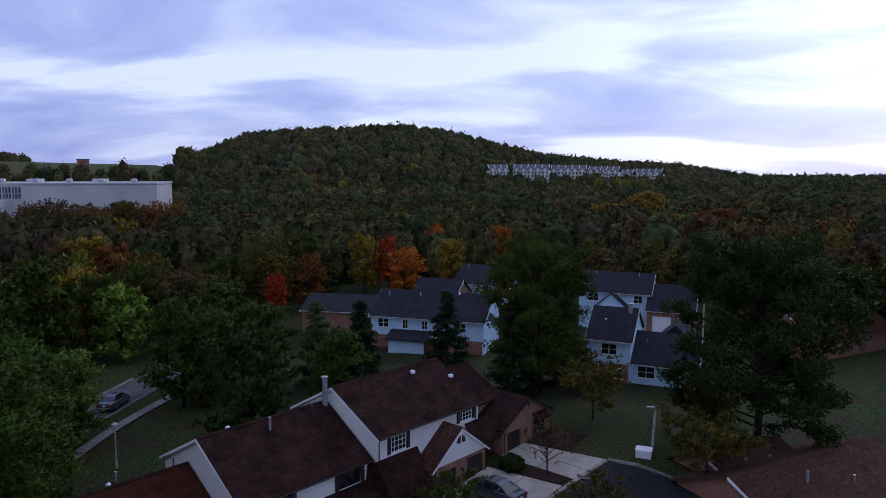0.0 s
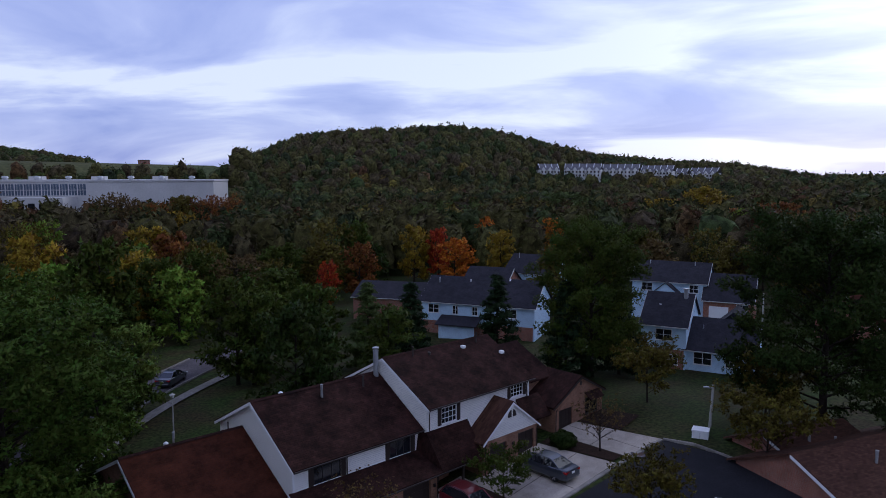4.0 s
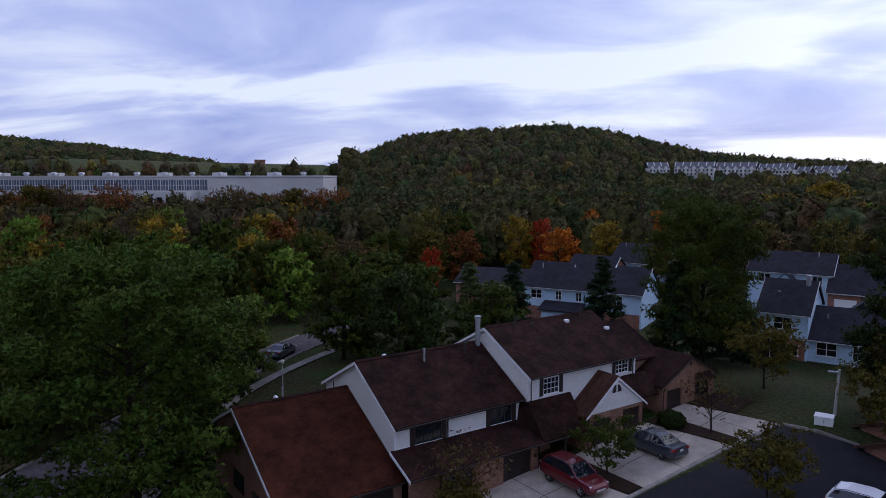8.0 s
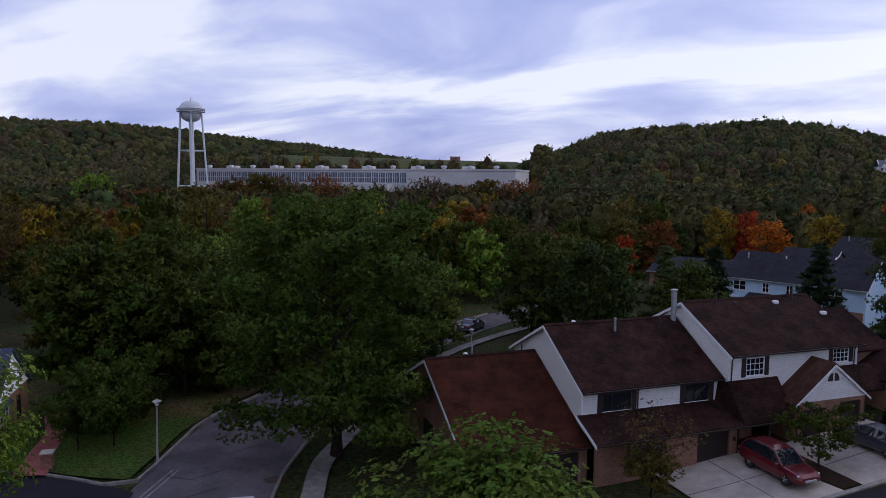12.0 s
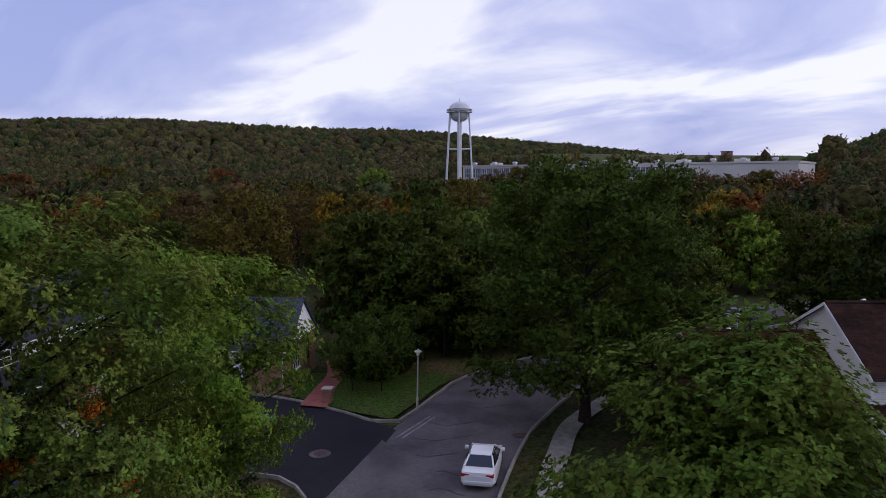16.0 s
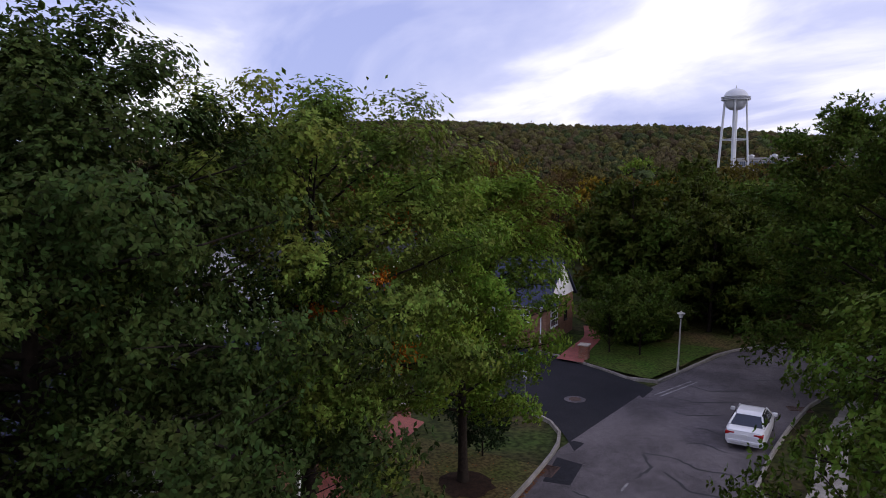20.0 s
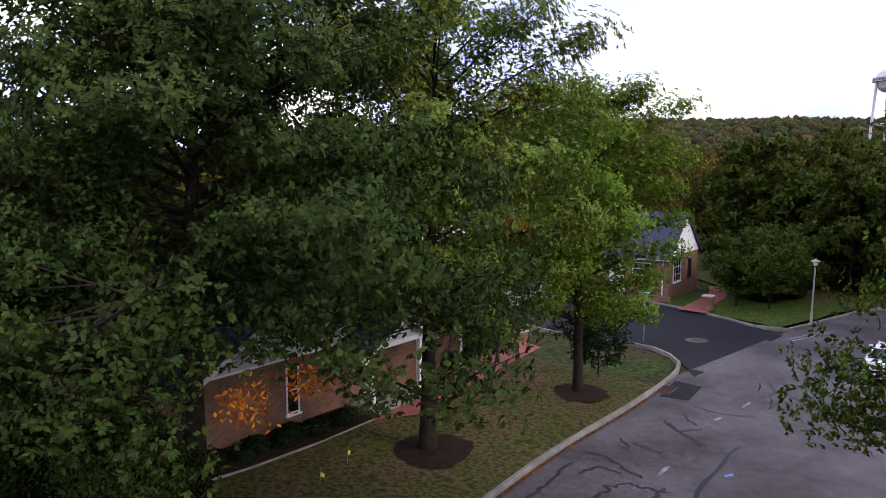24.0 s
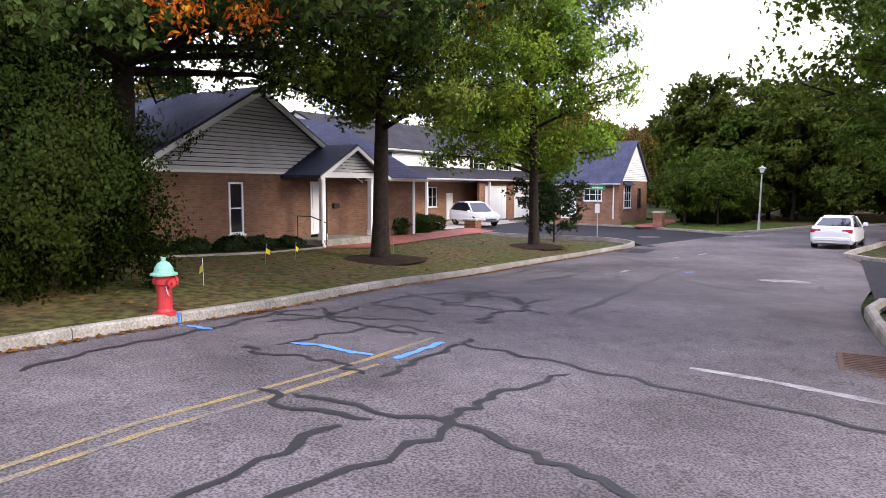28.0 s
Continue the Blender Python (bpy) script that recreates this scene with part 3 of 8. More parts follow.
def lawn(line, depths, rises, mat, label, n=60, side=1, lift=0.13):
    """Grass behind a kerb: rows at the given depths, each raised."""
    pts = resample(line, n)
    m, vs = Mesh(), []
    for i, p in enumerate(pts):
        d = (pts[min(i + 1, n - 1)] - pts[max(i - 1, 0)]).normalized()
        q = Vector((-d.y, d.x)) * side
        for dep, up in zip(depths, rises):
            o = p + q * dep
            vs.append((o.x, o.y, ground(o.x, o.y) + lift + up + 0.02 * noise.noise((o.x * 0.7, o.y * 0.7, 0))))
    k = len(depths)
    fs = [(i * k + j, (i + 1) * k + j, (i + 1) * k + j + 1, i * k + j + 1) for i in range(n - 1) for j in range(k - 1)]
    m.add(vs, [f[::-1] for f in fs] if side > 0 else fs)
    return single("lawn", m, mat, Matrix(), label, "lawn", kind="structure", smooth=True)


SOUTH_LINE = [(-1.19, -6.61), (-7.99, -1.1), (-11.4, 2.28), (-15.49, 5.29), (-19.4, 8.6), (-24.1, 13.5), (-26.5, 15.8)]
lawn(SOUTH_LINE, (0.15, 0.6, 1.5, 3, 4.5, 6, 8, 11, 15), (0, 0.02, 0.06, 0.17, 0.28, 0.40, 0.54, 0.6, 0.65), DRY_AND_SHADED_GRASS, "thin dry lawn with bare patches by the kerb", side=1)
# ---- houses: shared pieces ----
CURTAIN = material("pale_curtain", (0.55, 0.55, 0.55), 0.8, None, 2, 0.5)
DRIVE_DOOR_WHITE = material("white_garage_door", (0.74, 0.74, 0.74), 0.5, (0.66, 0.66, 0.66), 1.5, 0.5, 0.05)


def roof_slab(parent, x0, x1, y0, z0, y1, z1, mat, thick=0.14, name="roof", label=""):
    """A slope from its eave (y0, z0) up to (y1, z1), between x0 and x1, with dark edges."""
    m = Mesh()
    m.prism([(y0, z0), (y1, z1), (y1, z1 + thick), (y0, z0 + thick)] if y1 > y0 else [(y0, z0), (y0, z0 + thick), (y1, z1 + thick), (y1, z1)], x0, x1, "x")
    return part(name, m, mat, parent, label)


def roof_slab_x(parent, y0, y1, x0, z0, x1, z1, mat, thick=0.14, name="roof"):
    """The same with the fall along x."""
    m = Mesh()
    m.prism([(x0, z0), (x1, z1), (x1, z1 + thick), (x0, z0 + thick)] if x1 < x0 else [(x0, z0), (x0, z0 + thick), (x1, z1 + thick), (x1, z1)], y0, y1, "y")
    return part(name, m, mat, parent)


def window(parent, x0, x1, z0, z1, y, at=None, frame=WHITE, shutters=None, cols=2, rows=2, pane=GLASS, name="window"):
    """A sash window on a wall that faces -y; at: a matrix for other walls."""
    at = at or Matrix()
    w = new(name)
    w.parent = parent
    w.matrix_basis = at @ Matrix.Translation((0, y, 0))
    b = 0.06
    f = Mesh()
    f.box(x0, -0.05, z0, x0 + b, 0.02, z1).box(x1 - b, -0.05, z0, x1, 0.02, z1)
    f.box(x0 + b, -0.05, z1 - b, x1 - b, 0.02, z1).box(x0 + b, -0.05, z0, x1 - b, 0.02, z0 + b)
    part("window_frame", f, frame, w)
    p = Mesh().box(x0 + b, -0.012, z0 + b, x1 - b, 0.01, z1 - b)
    part("pane", p, pane, w)
    if cols * rows > 1:
        for i in range(1, cols):
            x = x0 + (x1 - x0) * i / cols
            t = 0.03 if cols == 2 else 0.015
            part("glazing_bar", Mesh().box(x - t, -0.035, z0 + b, x + t, -0.013, z1 - b), frame, w)
        for i in range(1, rows):
            z = z0 + (z1 - z0) * i / rows
            part("glazing_bar", Mesh().box(x0 + b, -0.034, z - 0.018, x1 - b, -0.014, z + 0.018), frame, w)
    part("window_sill", Mesh().box(x0 - 0.05, -0.10, z0 - 0.06, x1 + 0.05, 0.02, z0 - 0.002), frame, w)
    if shutters is not None:
        sw = min(0.42, (x1 - x0) * 0.24)
        for a in (x0 - sw - 0.03, x1 + 0.03):
            s = Mesh().box(a, -0.04, z0, a + sw, 0.01, z1)
            for k in range(9):
                z = z0 + 0.06 + (z1 - z0 - 0.12) * k / 9
                s.box(a + 0.05, -0.055, z, a + sw - 0.05, -0.04, z + 0.05)
            part("shutter", s, shutters, w)
    return w


def panel_door(parent, x0, x1, z0, z1, y, mat, name="garage_door", rows=4, cols=4, at=None):
    d = new(name)
    d.parent = parent
    d.matrix_basis = (at or Matrix()) @ Matrix.Translation((0, y, 0))
    part("leaf", Mesh().box(x0, 0.0, z0, x1, 0.05, z1), mat, d)
    for r in range(rows):
        m = Mesh()
        za, zb = z0 + (z1 - z0) * r / rows, z0 + (z1 - z0) * (r + 1) / rows
        for c in range(cols):
            xa, xb = x0 + (x1 - x0) * c / cols, x0 + (x1 - x0) * (c + 1) / cols
            m.box(xa + 0.06, -0.015, za + 0.06, xb - 0.06, 0.0, zb - 0.06)
        part("panel", m, mat, d)
    return d


def gutter(parent, x0, x1, y, z, mat=WHITE, axis="x"):
    m = Mesh()
    if axis == "x":
        m.prism([(y - 0.1, z), (y - 0.02, z - 0.09), (y + 0.02, z - 0.09), (y + 0.02, z + 0.02), (y - 0.1, z + 0.03)][::-1], x0, x1, "x")
    else:
        m.prism([(y - 0.1, z), (y - 0.1, z + 0.03), (y + 0.02, z + 0.02), (y + 0.02, z - 0.09), (y - 0.02, z - 0.09)][::-1], x0, x1, "y")
    return part("gutter", m, mat, parent)


def downpipe(parent, x, y, z0, z1, mat=TRIM_DARK):
    m = Mesh().tube([(x, y, z0), (x, y, z1 - 0.25), (x, y - 0.12, z1)], [0.04] * 3, 6)
    return part("downpipe", m, mat, parent)


def vent(parent, x, y, z, h=0.7, r=0.06, mat=STEEL, name="vent_pipe"):
    m = Mesh().lathe([(r, -0.3), (r, h), (r * 1.25, h), (r * 1.25, h + 0.06), (r * 0.7, h + 0.06)], 8, 0, (x, y, z))
    return part(name, m, mat, parent)


def flue(parent, x, y, z0, z1, r=0.2):
    m = Mesh().lathe([(r, z0), (r, z1 - 0.35), (r * 1.15, z1 - 0.33), (r * 1.15, z1 - 0.28), (r * 0.95, z1 - 0.27), (r * 0.95, z1 - 0.15), (r * 1.35, z1 - 0.14), (r * 1.35, z1 - 0.04), (r * 0.5, z1)], 12, 0, (x, y, 0))
    return part("flue", m, STEEL, parent, "round steel chimney flue")


def wall_lamp(parent, x, y, z):
    m = Mesh().box(x - 0.07, y - 0.14, z, x + 0.07, y, z + 0.2, bevel=0.02).box(x - 0.05, y - 0.12, z + 0.2, x + 0.05, y - 0.02, z + 0.26, bevel=0.02)
    return part("wall_lamp", m, TRIM_DARK, parent)


def gable_wall(parent, x0, x1, z0, ze, zr, y, mat, thick=0.2, name="gable_wall", xr=None):
    xr = (x0 + x1) / 2 if xr is None else xr
    return part(name, Mesh().prism([(x0, z0), (x1, z0), (x1, ze), (xr, zr), (x0, ze)], y, y + thick, "y"), mat, parent)


def gable_wall_x(parent, y0, y1, z0, ze0, zr, ze1, yr, x, mat, thick=0.2, name="gable_wall"):
    return part(name, Mesh().prism([(y0, z0), (y0, ze0), (yr, zr), (y1, ze1), (y1, z0)], x, x + thick, "x"), mat, parent)


def rake(parent, x, ya, za, yb, zb, mat=WHITE, w=0.05, drop=0.2):
    m = Mesh().prism([(ya, za - drop), (yb, zb - drop), (yb, zb), (ya, za)] if yb > ya else [(yb, zb - drop), (ya, za - drop), (ya, za), (yb, zb)], x - w, x, "x")
    return part("rake_board", m, mat, parent)


# ---- the near terrace ----
TER_O, TER_TURN = Vector((-14.16, 42.98)), radians(49.3)
TER_U = Vector((math.cos(TER_TURN), math.sin(TER_TURN)))
TER_V = Vector((TER_U.y, -TER_U.x))
TER = Matrix.Translation((TER_O.x, TER_O.y, 0)) @ Matrix.Rotation(TER_TURN, 4, "Z")


def ter_xy(s, w):
    """The plan of the terrace: s along its front, w towards the parking court."""
    return TER_O + TER_U * s + TER_V * w


# end unit: one storey with a broad reddish roof
d = thing("townhouse", TER, "single-storey end townhouse with a broad reddish shingle roof", "house", "near terrace")
gz = -0.85
gable_wall_x(d, -0.85, 11.0, gz, 1.7, 5.5, 3.5, 6.18, -7.7, BRICK, 0.2)
part("soffit", Mesh().prism([(-1.33, 1.42), (6.18, 5.44), (6.18, 5.50), (-1.33, 1.50)], -7.98, -7.71, "x"), WHITE, d)
part("wall", Mesh().box(-7.5, -0.85, gz, -2.75, -0.65, 1.72).box(-2.75, -0.85, 1.2, -0.6, -0.65, 1.72).box(-0.6, -0.85, gz, -0.02, -0.65, 1.72), BRICK, d)
part("wall", Mesh().box(-7.5, 10.8, gz, -0.02, 11.0, 3.4), BRICK, d)
roof_slab(d, -8.02, -0.03, -1.33, 1.54, 6.18, 5.56, ROOF_RED)
roof_slab(d, -8.02, -0.03, 11.4, 3.1, 6.18, 5.56, ROOF_RED)
part("ridge_cap", Mesh().prism([(6.0, 5.66), (6.18, 5.76), (6.36, 5.66), (6.18, 5.70)], -8.02, -0.05, "x"), ROOF_BROWN, d)
rake(d, -8.02, -1.33, 1.6, 6.18, 5.64)
rake(d, -8.02, 11.4, 3.2, 6.18, 5.64)
gutter(d, -8.0, -0.05, -1.38, 1.6, TRIM_DARK)
panel_door(d, -2.72, -0.62, gz, 1.18, -0.78, DOOR_DARK)
window(d, -6.6, -4.9, 0.0, 1.2, -0.87, None, TRIM_DARK)
vent(d, -0.9, 6.5, 5.5, 0.55, 0.045, TRIM_DARK)
vent(d, -4.2, 7.4, 5.1, 0.85, 0.07, STEEL)
part("roof_cap", Mesh().lathe([(0.16, 5.4), (0.16, 5.72), (0.05, 5.8)], 10, 0, (-5.0, 6.6, 0)), WHITE, d, "white plastic roof cap")
part("side_door", Mesh().box(-7.78, 1.4, gz, -7.7, 3.6, 1.2), TRIM_DARK, d)
part("side_window", Mesh().box(-7.77, 5.2, 0.3, -7.7, 7.0, 1.5), GLASS, d)

# two-storey unit with white siding and a brown roof
a = thing("townhouse", TER, "two-storey townhouse with white siding and a dark brown shingle roof", "house", "near terrace")
gz = -0.7
gable_wall_x(a, 0.0, 9.6, gz, 4.55, 7.55, 5.1, 4.8, 0.0, SIDING, 0.2)
for wx0, wz0, wx1, wz1 in ((0.2, 2.2, 1.45, 4.6), (1.45, 2.2, 3.55, 2.88), (1.45, 4.3, 3.55, 4.6), (3.55, 2.2, 7.5, 4.6), (7.5, 2.2, 9.42, 2.88), (7.5, 4.3, 9.42, 4.6), (9.42, 2.2, 10.2, 4.6)):
    part("wall", Mesh().box(wx0, 0.0, wz0, wx1, 0.2, wz1), SIDING, a)
part("wall", Mesh().box(10.0, 0.2, 2.2, 10.2, 4.0, 4.6), SIDING, a)
part("wall", Mesh().box(0.2, 9.4, gz, 10.2, 9.6, 5.1), SIDING, a)
roof_slab(a, -0.18, 10.28, -0.42, 4.47, 4.8, 7.6, ROOF_BROWN)
roof_slab(a, -0.18, 10.28, 10.0, 5.0, 4.8, 7.6, ROOF_BROWN)
part("ridge_cap", Mesh().prism([(4.6, 7.68), (4.8, 7.79), (5.0, 7.70), (4.8, 7.72)], -0.18, 10.26, "x"), ROOF_BROWN, a)
rake(a, -0.18, -0.42, 4.52, 4.8, 7.68)
rake(a, -0.18, 10.0, 5.06, 4.8, 7.68)
gutter(a, -0.15, 10.25, -0.46, 4.55, TRIM_DARK)
for x0, x1 in ((1.47, 3.53), (7.52, 9.40)):
    window(a, x0, x1, 2.9, 4.28, 0.04, None, TRIM_DARK, None, 3, 1)
    for sx in (x0 - 0.36, x1 + 0.02):
        part("shutter", Mesh().box(sx, -0.05, 2.85, sx + 0.34, -0.002, 4.32), DOOR_DARK, a)
part("corner_board", Mesh().box(-0.03, -0.03, 2.2, 0.1, 0.0, 4.5), WHITE, a)
part("corner_board", Mesh().box(10.1, -0.03, 3.0, 10.22, -0.002, 4.5), WHITE, a)
downpipe(a, 3.98, -0.06, 2.9, 4.45)
roof_slab(a, -0.30, 10.3, -2.4, 1.98, 0.0, 2.98, ROOF_BROWN, name="skirt_roof")
roof_slab(a, 10.3, 14.4, -2.4, 1.98, -0.62, 4.3, ROOF_BROWN, name="skirt_roof")
part("roof_saddle", Mesh().add([(10.29, -2.4, 2.1), (10.29, -0.62, 4.42), (10.1, -0.02, 4.42), (9.9, -0.02, 3.1), (10.33, -2.4, 2.0), (10.33, -0.62, 4.3), (10.2, -0.01, 4.3), (10.2, -0.01, 3.0)], [(0, 1, 2, 3), (7, 6, 5, 4), (0, 4, 5, 1), (1, 5, 6, 2), (2, 6, 7, 3), (3, 7, 4, 0)]), ROOF_BROWN, a)
part("flashing", Mesh().box(0.1, -0.03, 3.06, 10.1, -0.002, 3.14), WHITE, a, "pale flashing strip above the skirt roof")
rake(a, -0.32, -2.4, 2.05, 0.0, 3.1)
gutter(a, -0.28, 12.7, -2.45, 2.06, TRIM_DARK)
part("wall", Mesh().box(0.0, -1.75, gz, 7.25, -1.55, 2.2).box(7.25, -1.75, 1.72, 9.7, -1.55, 2.2).box(9.7, -1.75, gz, 10.4, -1.55, 2.2), BRICK, a)
part("wall", Mesh().box(10.2, -1.55, gz, 10.4, 0.0, 2.2), BRICK, a)
panel_door(a, 7.3, 9.65, gz, 1.7, -1.64, DOOR_DARK)
part("porch_post", Mesh().box(12.4, -2.2, gz, 12.55, -2.05, 2.05), TRIM_DARK, a)
part("porch_wall", Mesh().box(10.4, -0.1, gz, 13.0, 0.1, 2.6), BRICK, a)
part("front_door", Mesh().box(11.0, -0.16, gz + 0.55, 11.95, -0.1, 1.9), DOOR_DARK, a)
part("wall_light", Mesh().box(9.95, -1.86, 0.95, 10.1, -1.75, 1.2, bevel=0.02), TRIM_DARK, a)
downpipe(a, 10.3, -1.8, gz, 2.0)
window(a, 2.2, 4.6, 0.2, 1.5, -1.77, None, TRIM_DARK, None, 3, 1)
vent(a, 4.73, 3.87, 7.15, 0.85, 0.085, STEEL)
vent(a, 8.26, 3.89, 7.2, 0.75, 0.075, TRIM_DARK)
part("roof_cap", Mesh().lathe([(0.16, 7.4), (0.16, 7.76), (0.05, 7.84)], 10, 0, (2.2, 5.0, 0)), WHITE, a, "white plastic roof cap")
flue(a, 9.9, 4.5, 7.2, 9.7, 0.19)

# stepped-up unit with a garage gable in front
b = thing("townhouse", TER, "two-storey townhouse with a white garage gable and a mottled brown roof", "house", "near terrace")
gz = 0.2
gable_wall_x(b, -0.6, 9.0, gz, 6.0, 8.68, 6.0, 4.22, 10.42, SIDING, 0.2)
gable_wall_x(b, -0.6, 9.0, gz, 6.0, 8.68, 6.0, 4.22, 21.2, SIDING, 0.2)
for wx0, wz0, wx1, wz1 in ((10.62, 2.0, 11.75, 6.05), (11.75, 2.0, 13.3, 4.6), (11.75, 5.85, 13.3, 6.05), (13.3, 2.0, 19.15, 6.05), (19.15, 2.0, 20.65, 4.92), (19.15, 5.95, 20.65, 6.05), (20.65, 2.0, 21.2, 6.05)):
    part("wall", Mesh().box(wx0, -0.6, wz0, wx1, -0.4, wz1), SIDING, b)
part("wall", Mesh().box(10.62, 8.8, gz, 21.2, 9.0, 6.0), SIDING, b)
roof_slab(b, 10.27, 21.61, -1.01, 6.05, 4.22, 8.72, ROOF_BROWN)
roof_slab(b, 10.27, 21.61, 9.45, 6.05, 4.22, 8.72, ROOF_BROWN)
part("ridge_cap", Mesh().prism([(4.02, 8.80), (4.22, 8.91), (4.42, 8.80), (4.22, 8.84)], 10.27, 21.61, "x"), ROOF_BROWN, b)
rake(b, 10.27, -1.01, 6.1, 4.22, 8.80)
rake(b, 10.27, 9.45, 6.1, 4.22, 8.80)
gutter(b, 10.3, 21.6, -1.05, 6.13, TRIM_DARK)
for x0, x1, z0, z1 in ((11.78, 13.28, 4.62, 5.83), (19.18, 20.63, 4.94, 5.93)):
    window(b, x0, x1, z0, z1, -0.56, None, WHITE, None, 4, 3)
    for sx in (x0 - 0.36, x1 + 0.02):
        part("shutter", Mesh().box(sx, -0.65, z0 - 0.03, sx + 0.34, -0.602, z1 + 0.03), DOOR_DARK, b)
downpipe(b, 10.6, -0.66, 4.4, 6.0)
downpipe(b, 21.1, -0.66, 4.4, 6.0)
part("corner_board", Mesh().box(21.28, -0.63, 4.6, 21.4, -0.5, 6.0), WHITE, b)
roof_slab(b, 19.8, 22.6, -2.0, 3.1, -0.6, 4.55, ROOF_BROWN, name="skirt_roof")
gx0, gx1, gxr, gy = 14.35, 20.25, 17.3, -2.40
part("wall", Mesh().box(gx0, gy, gz - 0.2, 14.95, gy + 0.2, 3.15).box(14.95, gy, 2.62, 16.75, gy + 0.2, 3.15).box(16.75, gy, gz - 0.2, 18.05, gy + 0.2, 3.15).box(18.05, gy, 2.85, 19.9, gy + 0.2, 3.15).box(19.9, gy, gz - 0.2, gx1, gy + 0.2, 3.15), BRICK, b)
part("wall", Mesh().box(gx0, gy + 0.2, gz - 0.2, gx0 + 0.2, -0.4, 3.15), BRICK, b)
part("wall", Mesh().box(gx1 - 0.2, gy + 0.2, gz - 0.2, gx1, -0.4, 3.15), BRICK, b)
gable_wall(b, gx0, gx1, 3.12, 3.2, 5.42, gy - 0.03, SIDING, 0.2, "gable", gxr)
roof_slab_x(b, gy - 0.15, 1.2, gx0 - 0.3, 2.96, gxr, 5.46, ROOF_TAN)
roof_slab_x(b, gy - 0.15, 1.2, gx1 + 0.3, 2.96, gxr, 5.46, ROOF_TAN)
part("rake_board", Mesh().prism([(gx0 - 0.3, 2.84), (gxr, 5.32), (gx1 + 0.3, 2.84), (gx1 + 0.3, 2.98), (gxr, 5.48), (gx0 - 0.3, 2.98)], gy - 0.2, gy - 0.15, "y"), WHITE, b)
panel_door(b, 14.97, 16.73, gz, 2.6, gy + 0.1, DOOR_DARK)
panel_door(b, 18.07, 19.88, gz, 2.83, gy + 0.1, DOOR_DARK)
for x, s in ((17.22, -1), (17.38, 1)):   # quarter-round louvres
    pts = [(x, 4.35)] + [(x + s * 0.40 * math.cos(t), 4.35 + 0.55 * math.sin(t)) for t in (0.0, 0.4, 0.8, 1.2, 1.57)]
    part("louvre", Mesh().prism(pts if s > 0 else pts[::-1], gy - 0.06, gy - 0.03, "y"), TRIM_DARK, b)
wall_lamp(b, 17.4, gy, 2.15)
wall_lamp(b, 14.65, gy, 2.0)
downpipe(b, 14.4, gy - 0.06, gz, 3.0)
downpipe(b, 20.2, gy - 0.06, gz, 3.0)
vent(b, 12.84, 3.72, 8.55, 0.75, 0.055, TRIM_DARK)
vent(b, 19.67, 3.66, 8.5, 0.85, 0.055, TRIM_DARK)
vent(b, 14.33, 3.5, 8.45, 0.2, 0.09, TRIM_DARK)
for x, y, z in ((17.93, 3.45, 8.5), (21.0, 2.05, 7.8)):
    part("roof_cap", Mesh().box(x - 0.16, y - 0.2, z - 0.1, x + 0.16, y + 0.12, z + 0.16, bevel=0.04), WHITE, b, "white plastic roof cap")

# last unit: brick gable end with garage door and awning window
c = thing("townhouse", TER, "low brick townhouse end with a brown gable roof", "house", "near terrace")
gz = 1.0
cx0, cx1, cxr, cy = 22.85, 29.45, 26.28, -2.15
part("wall", Mesh().prism([(cx0, gz), (23.38, gz), (23.38, 3.28), (25.2, 3.28), (25.2, gz), (cx1, gz), (cx1, 3.92), (cxr, 5.58), (cx0, 3.8)], cy, cy + 0.2, "y"), BRICK, c)
part("wall", Mesh().box(cx0, cy + 0.2, gz, cx0 + 0.2, 7.0, 3.8), BRICK, c)
part("wall", Mesh().box(cx1 - 0.2, cy + 0.2, gz, cx1, 7.0, 3.9), BRICK, c)
part("wall", Mesh().box(cx0, 7.0, gz, cx1, 7.2, 3.8), BRICK, c)
roof_slab_x(c, cy - 0.12, 7.4, cx0 - 0.34, 3.6, cxr, 5.56, ROOF_BROWN)
roof_slab_x(c, cy - 0.12, 7.4, cx1 + 0.34, 3.74, cxr, 5.56, ROOF_BROWN)
part("rake_board", Mesh().prism([(cx0 - 0.34, 3.48), (cxr, 5.44), (cx1 + 0.34, 3.62), (cx1 + 0.34, 3.76), (cxr, 5.6), (cx0 - 0.34, 3.62)], cy - 0.17, cy - 0.12, "y"), TRIM_DARK, c)
part("gable_vent", Mesh().box(cxr - 0.12, cy - 0.03, 4.85, cxr + 0.12, cy - 0.002, 5.2), TRIM_DARK, c)
panel_door(c, 23.4, 25.18, gz, 3.26, cy + 0.1, DOOR_DARK)
window(c, 26.95, 28.6, 2.2, 3.6, cy - 0.02, None, TRIM_DARK, None, 3, 1)
part("awning", Mesh().prism([(cy - 0.7, 3.55), (cy - 0.02, 4.05), (cy - 0.02, 4.1), (cy - 0.7, 3.62)], 26.8, 28.75, "x"), ROOF_BROWN, c)
wall_lamp(c, 25.75, cy, 2.7)
downpipe(c, 22.95, cy - 0.05, gz, 3.55)
vent(c, 25.2, 2.0, 5.0, 0.75, 0.085, STEEL)
gable_wall_x(c, 1.0, 9.0, gz, 5.3, 7.25, 5.3, 4.9, 25.8, BRICK, 0.2)
roof_slab(c, 21.64, 26.2, 0.5, 5.1, 4.9, 7.35, ROOF_BROWN)
roof_slab(c, 21.64, 26.2, 9.3, 5.1, 4.9, 7.35, ROOF_BROWN)
part("wall", Mesh().box(21.64, 0.95, 3.5, 25.8, 1.15, 5.25), BRICK, c)

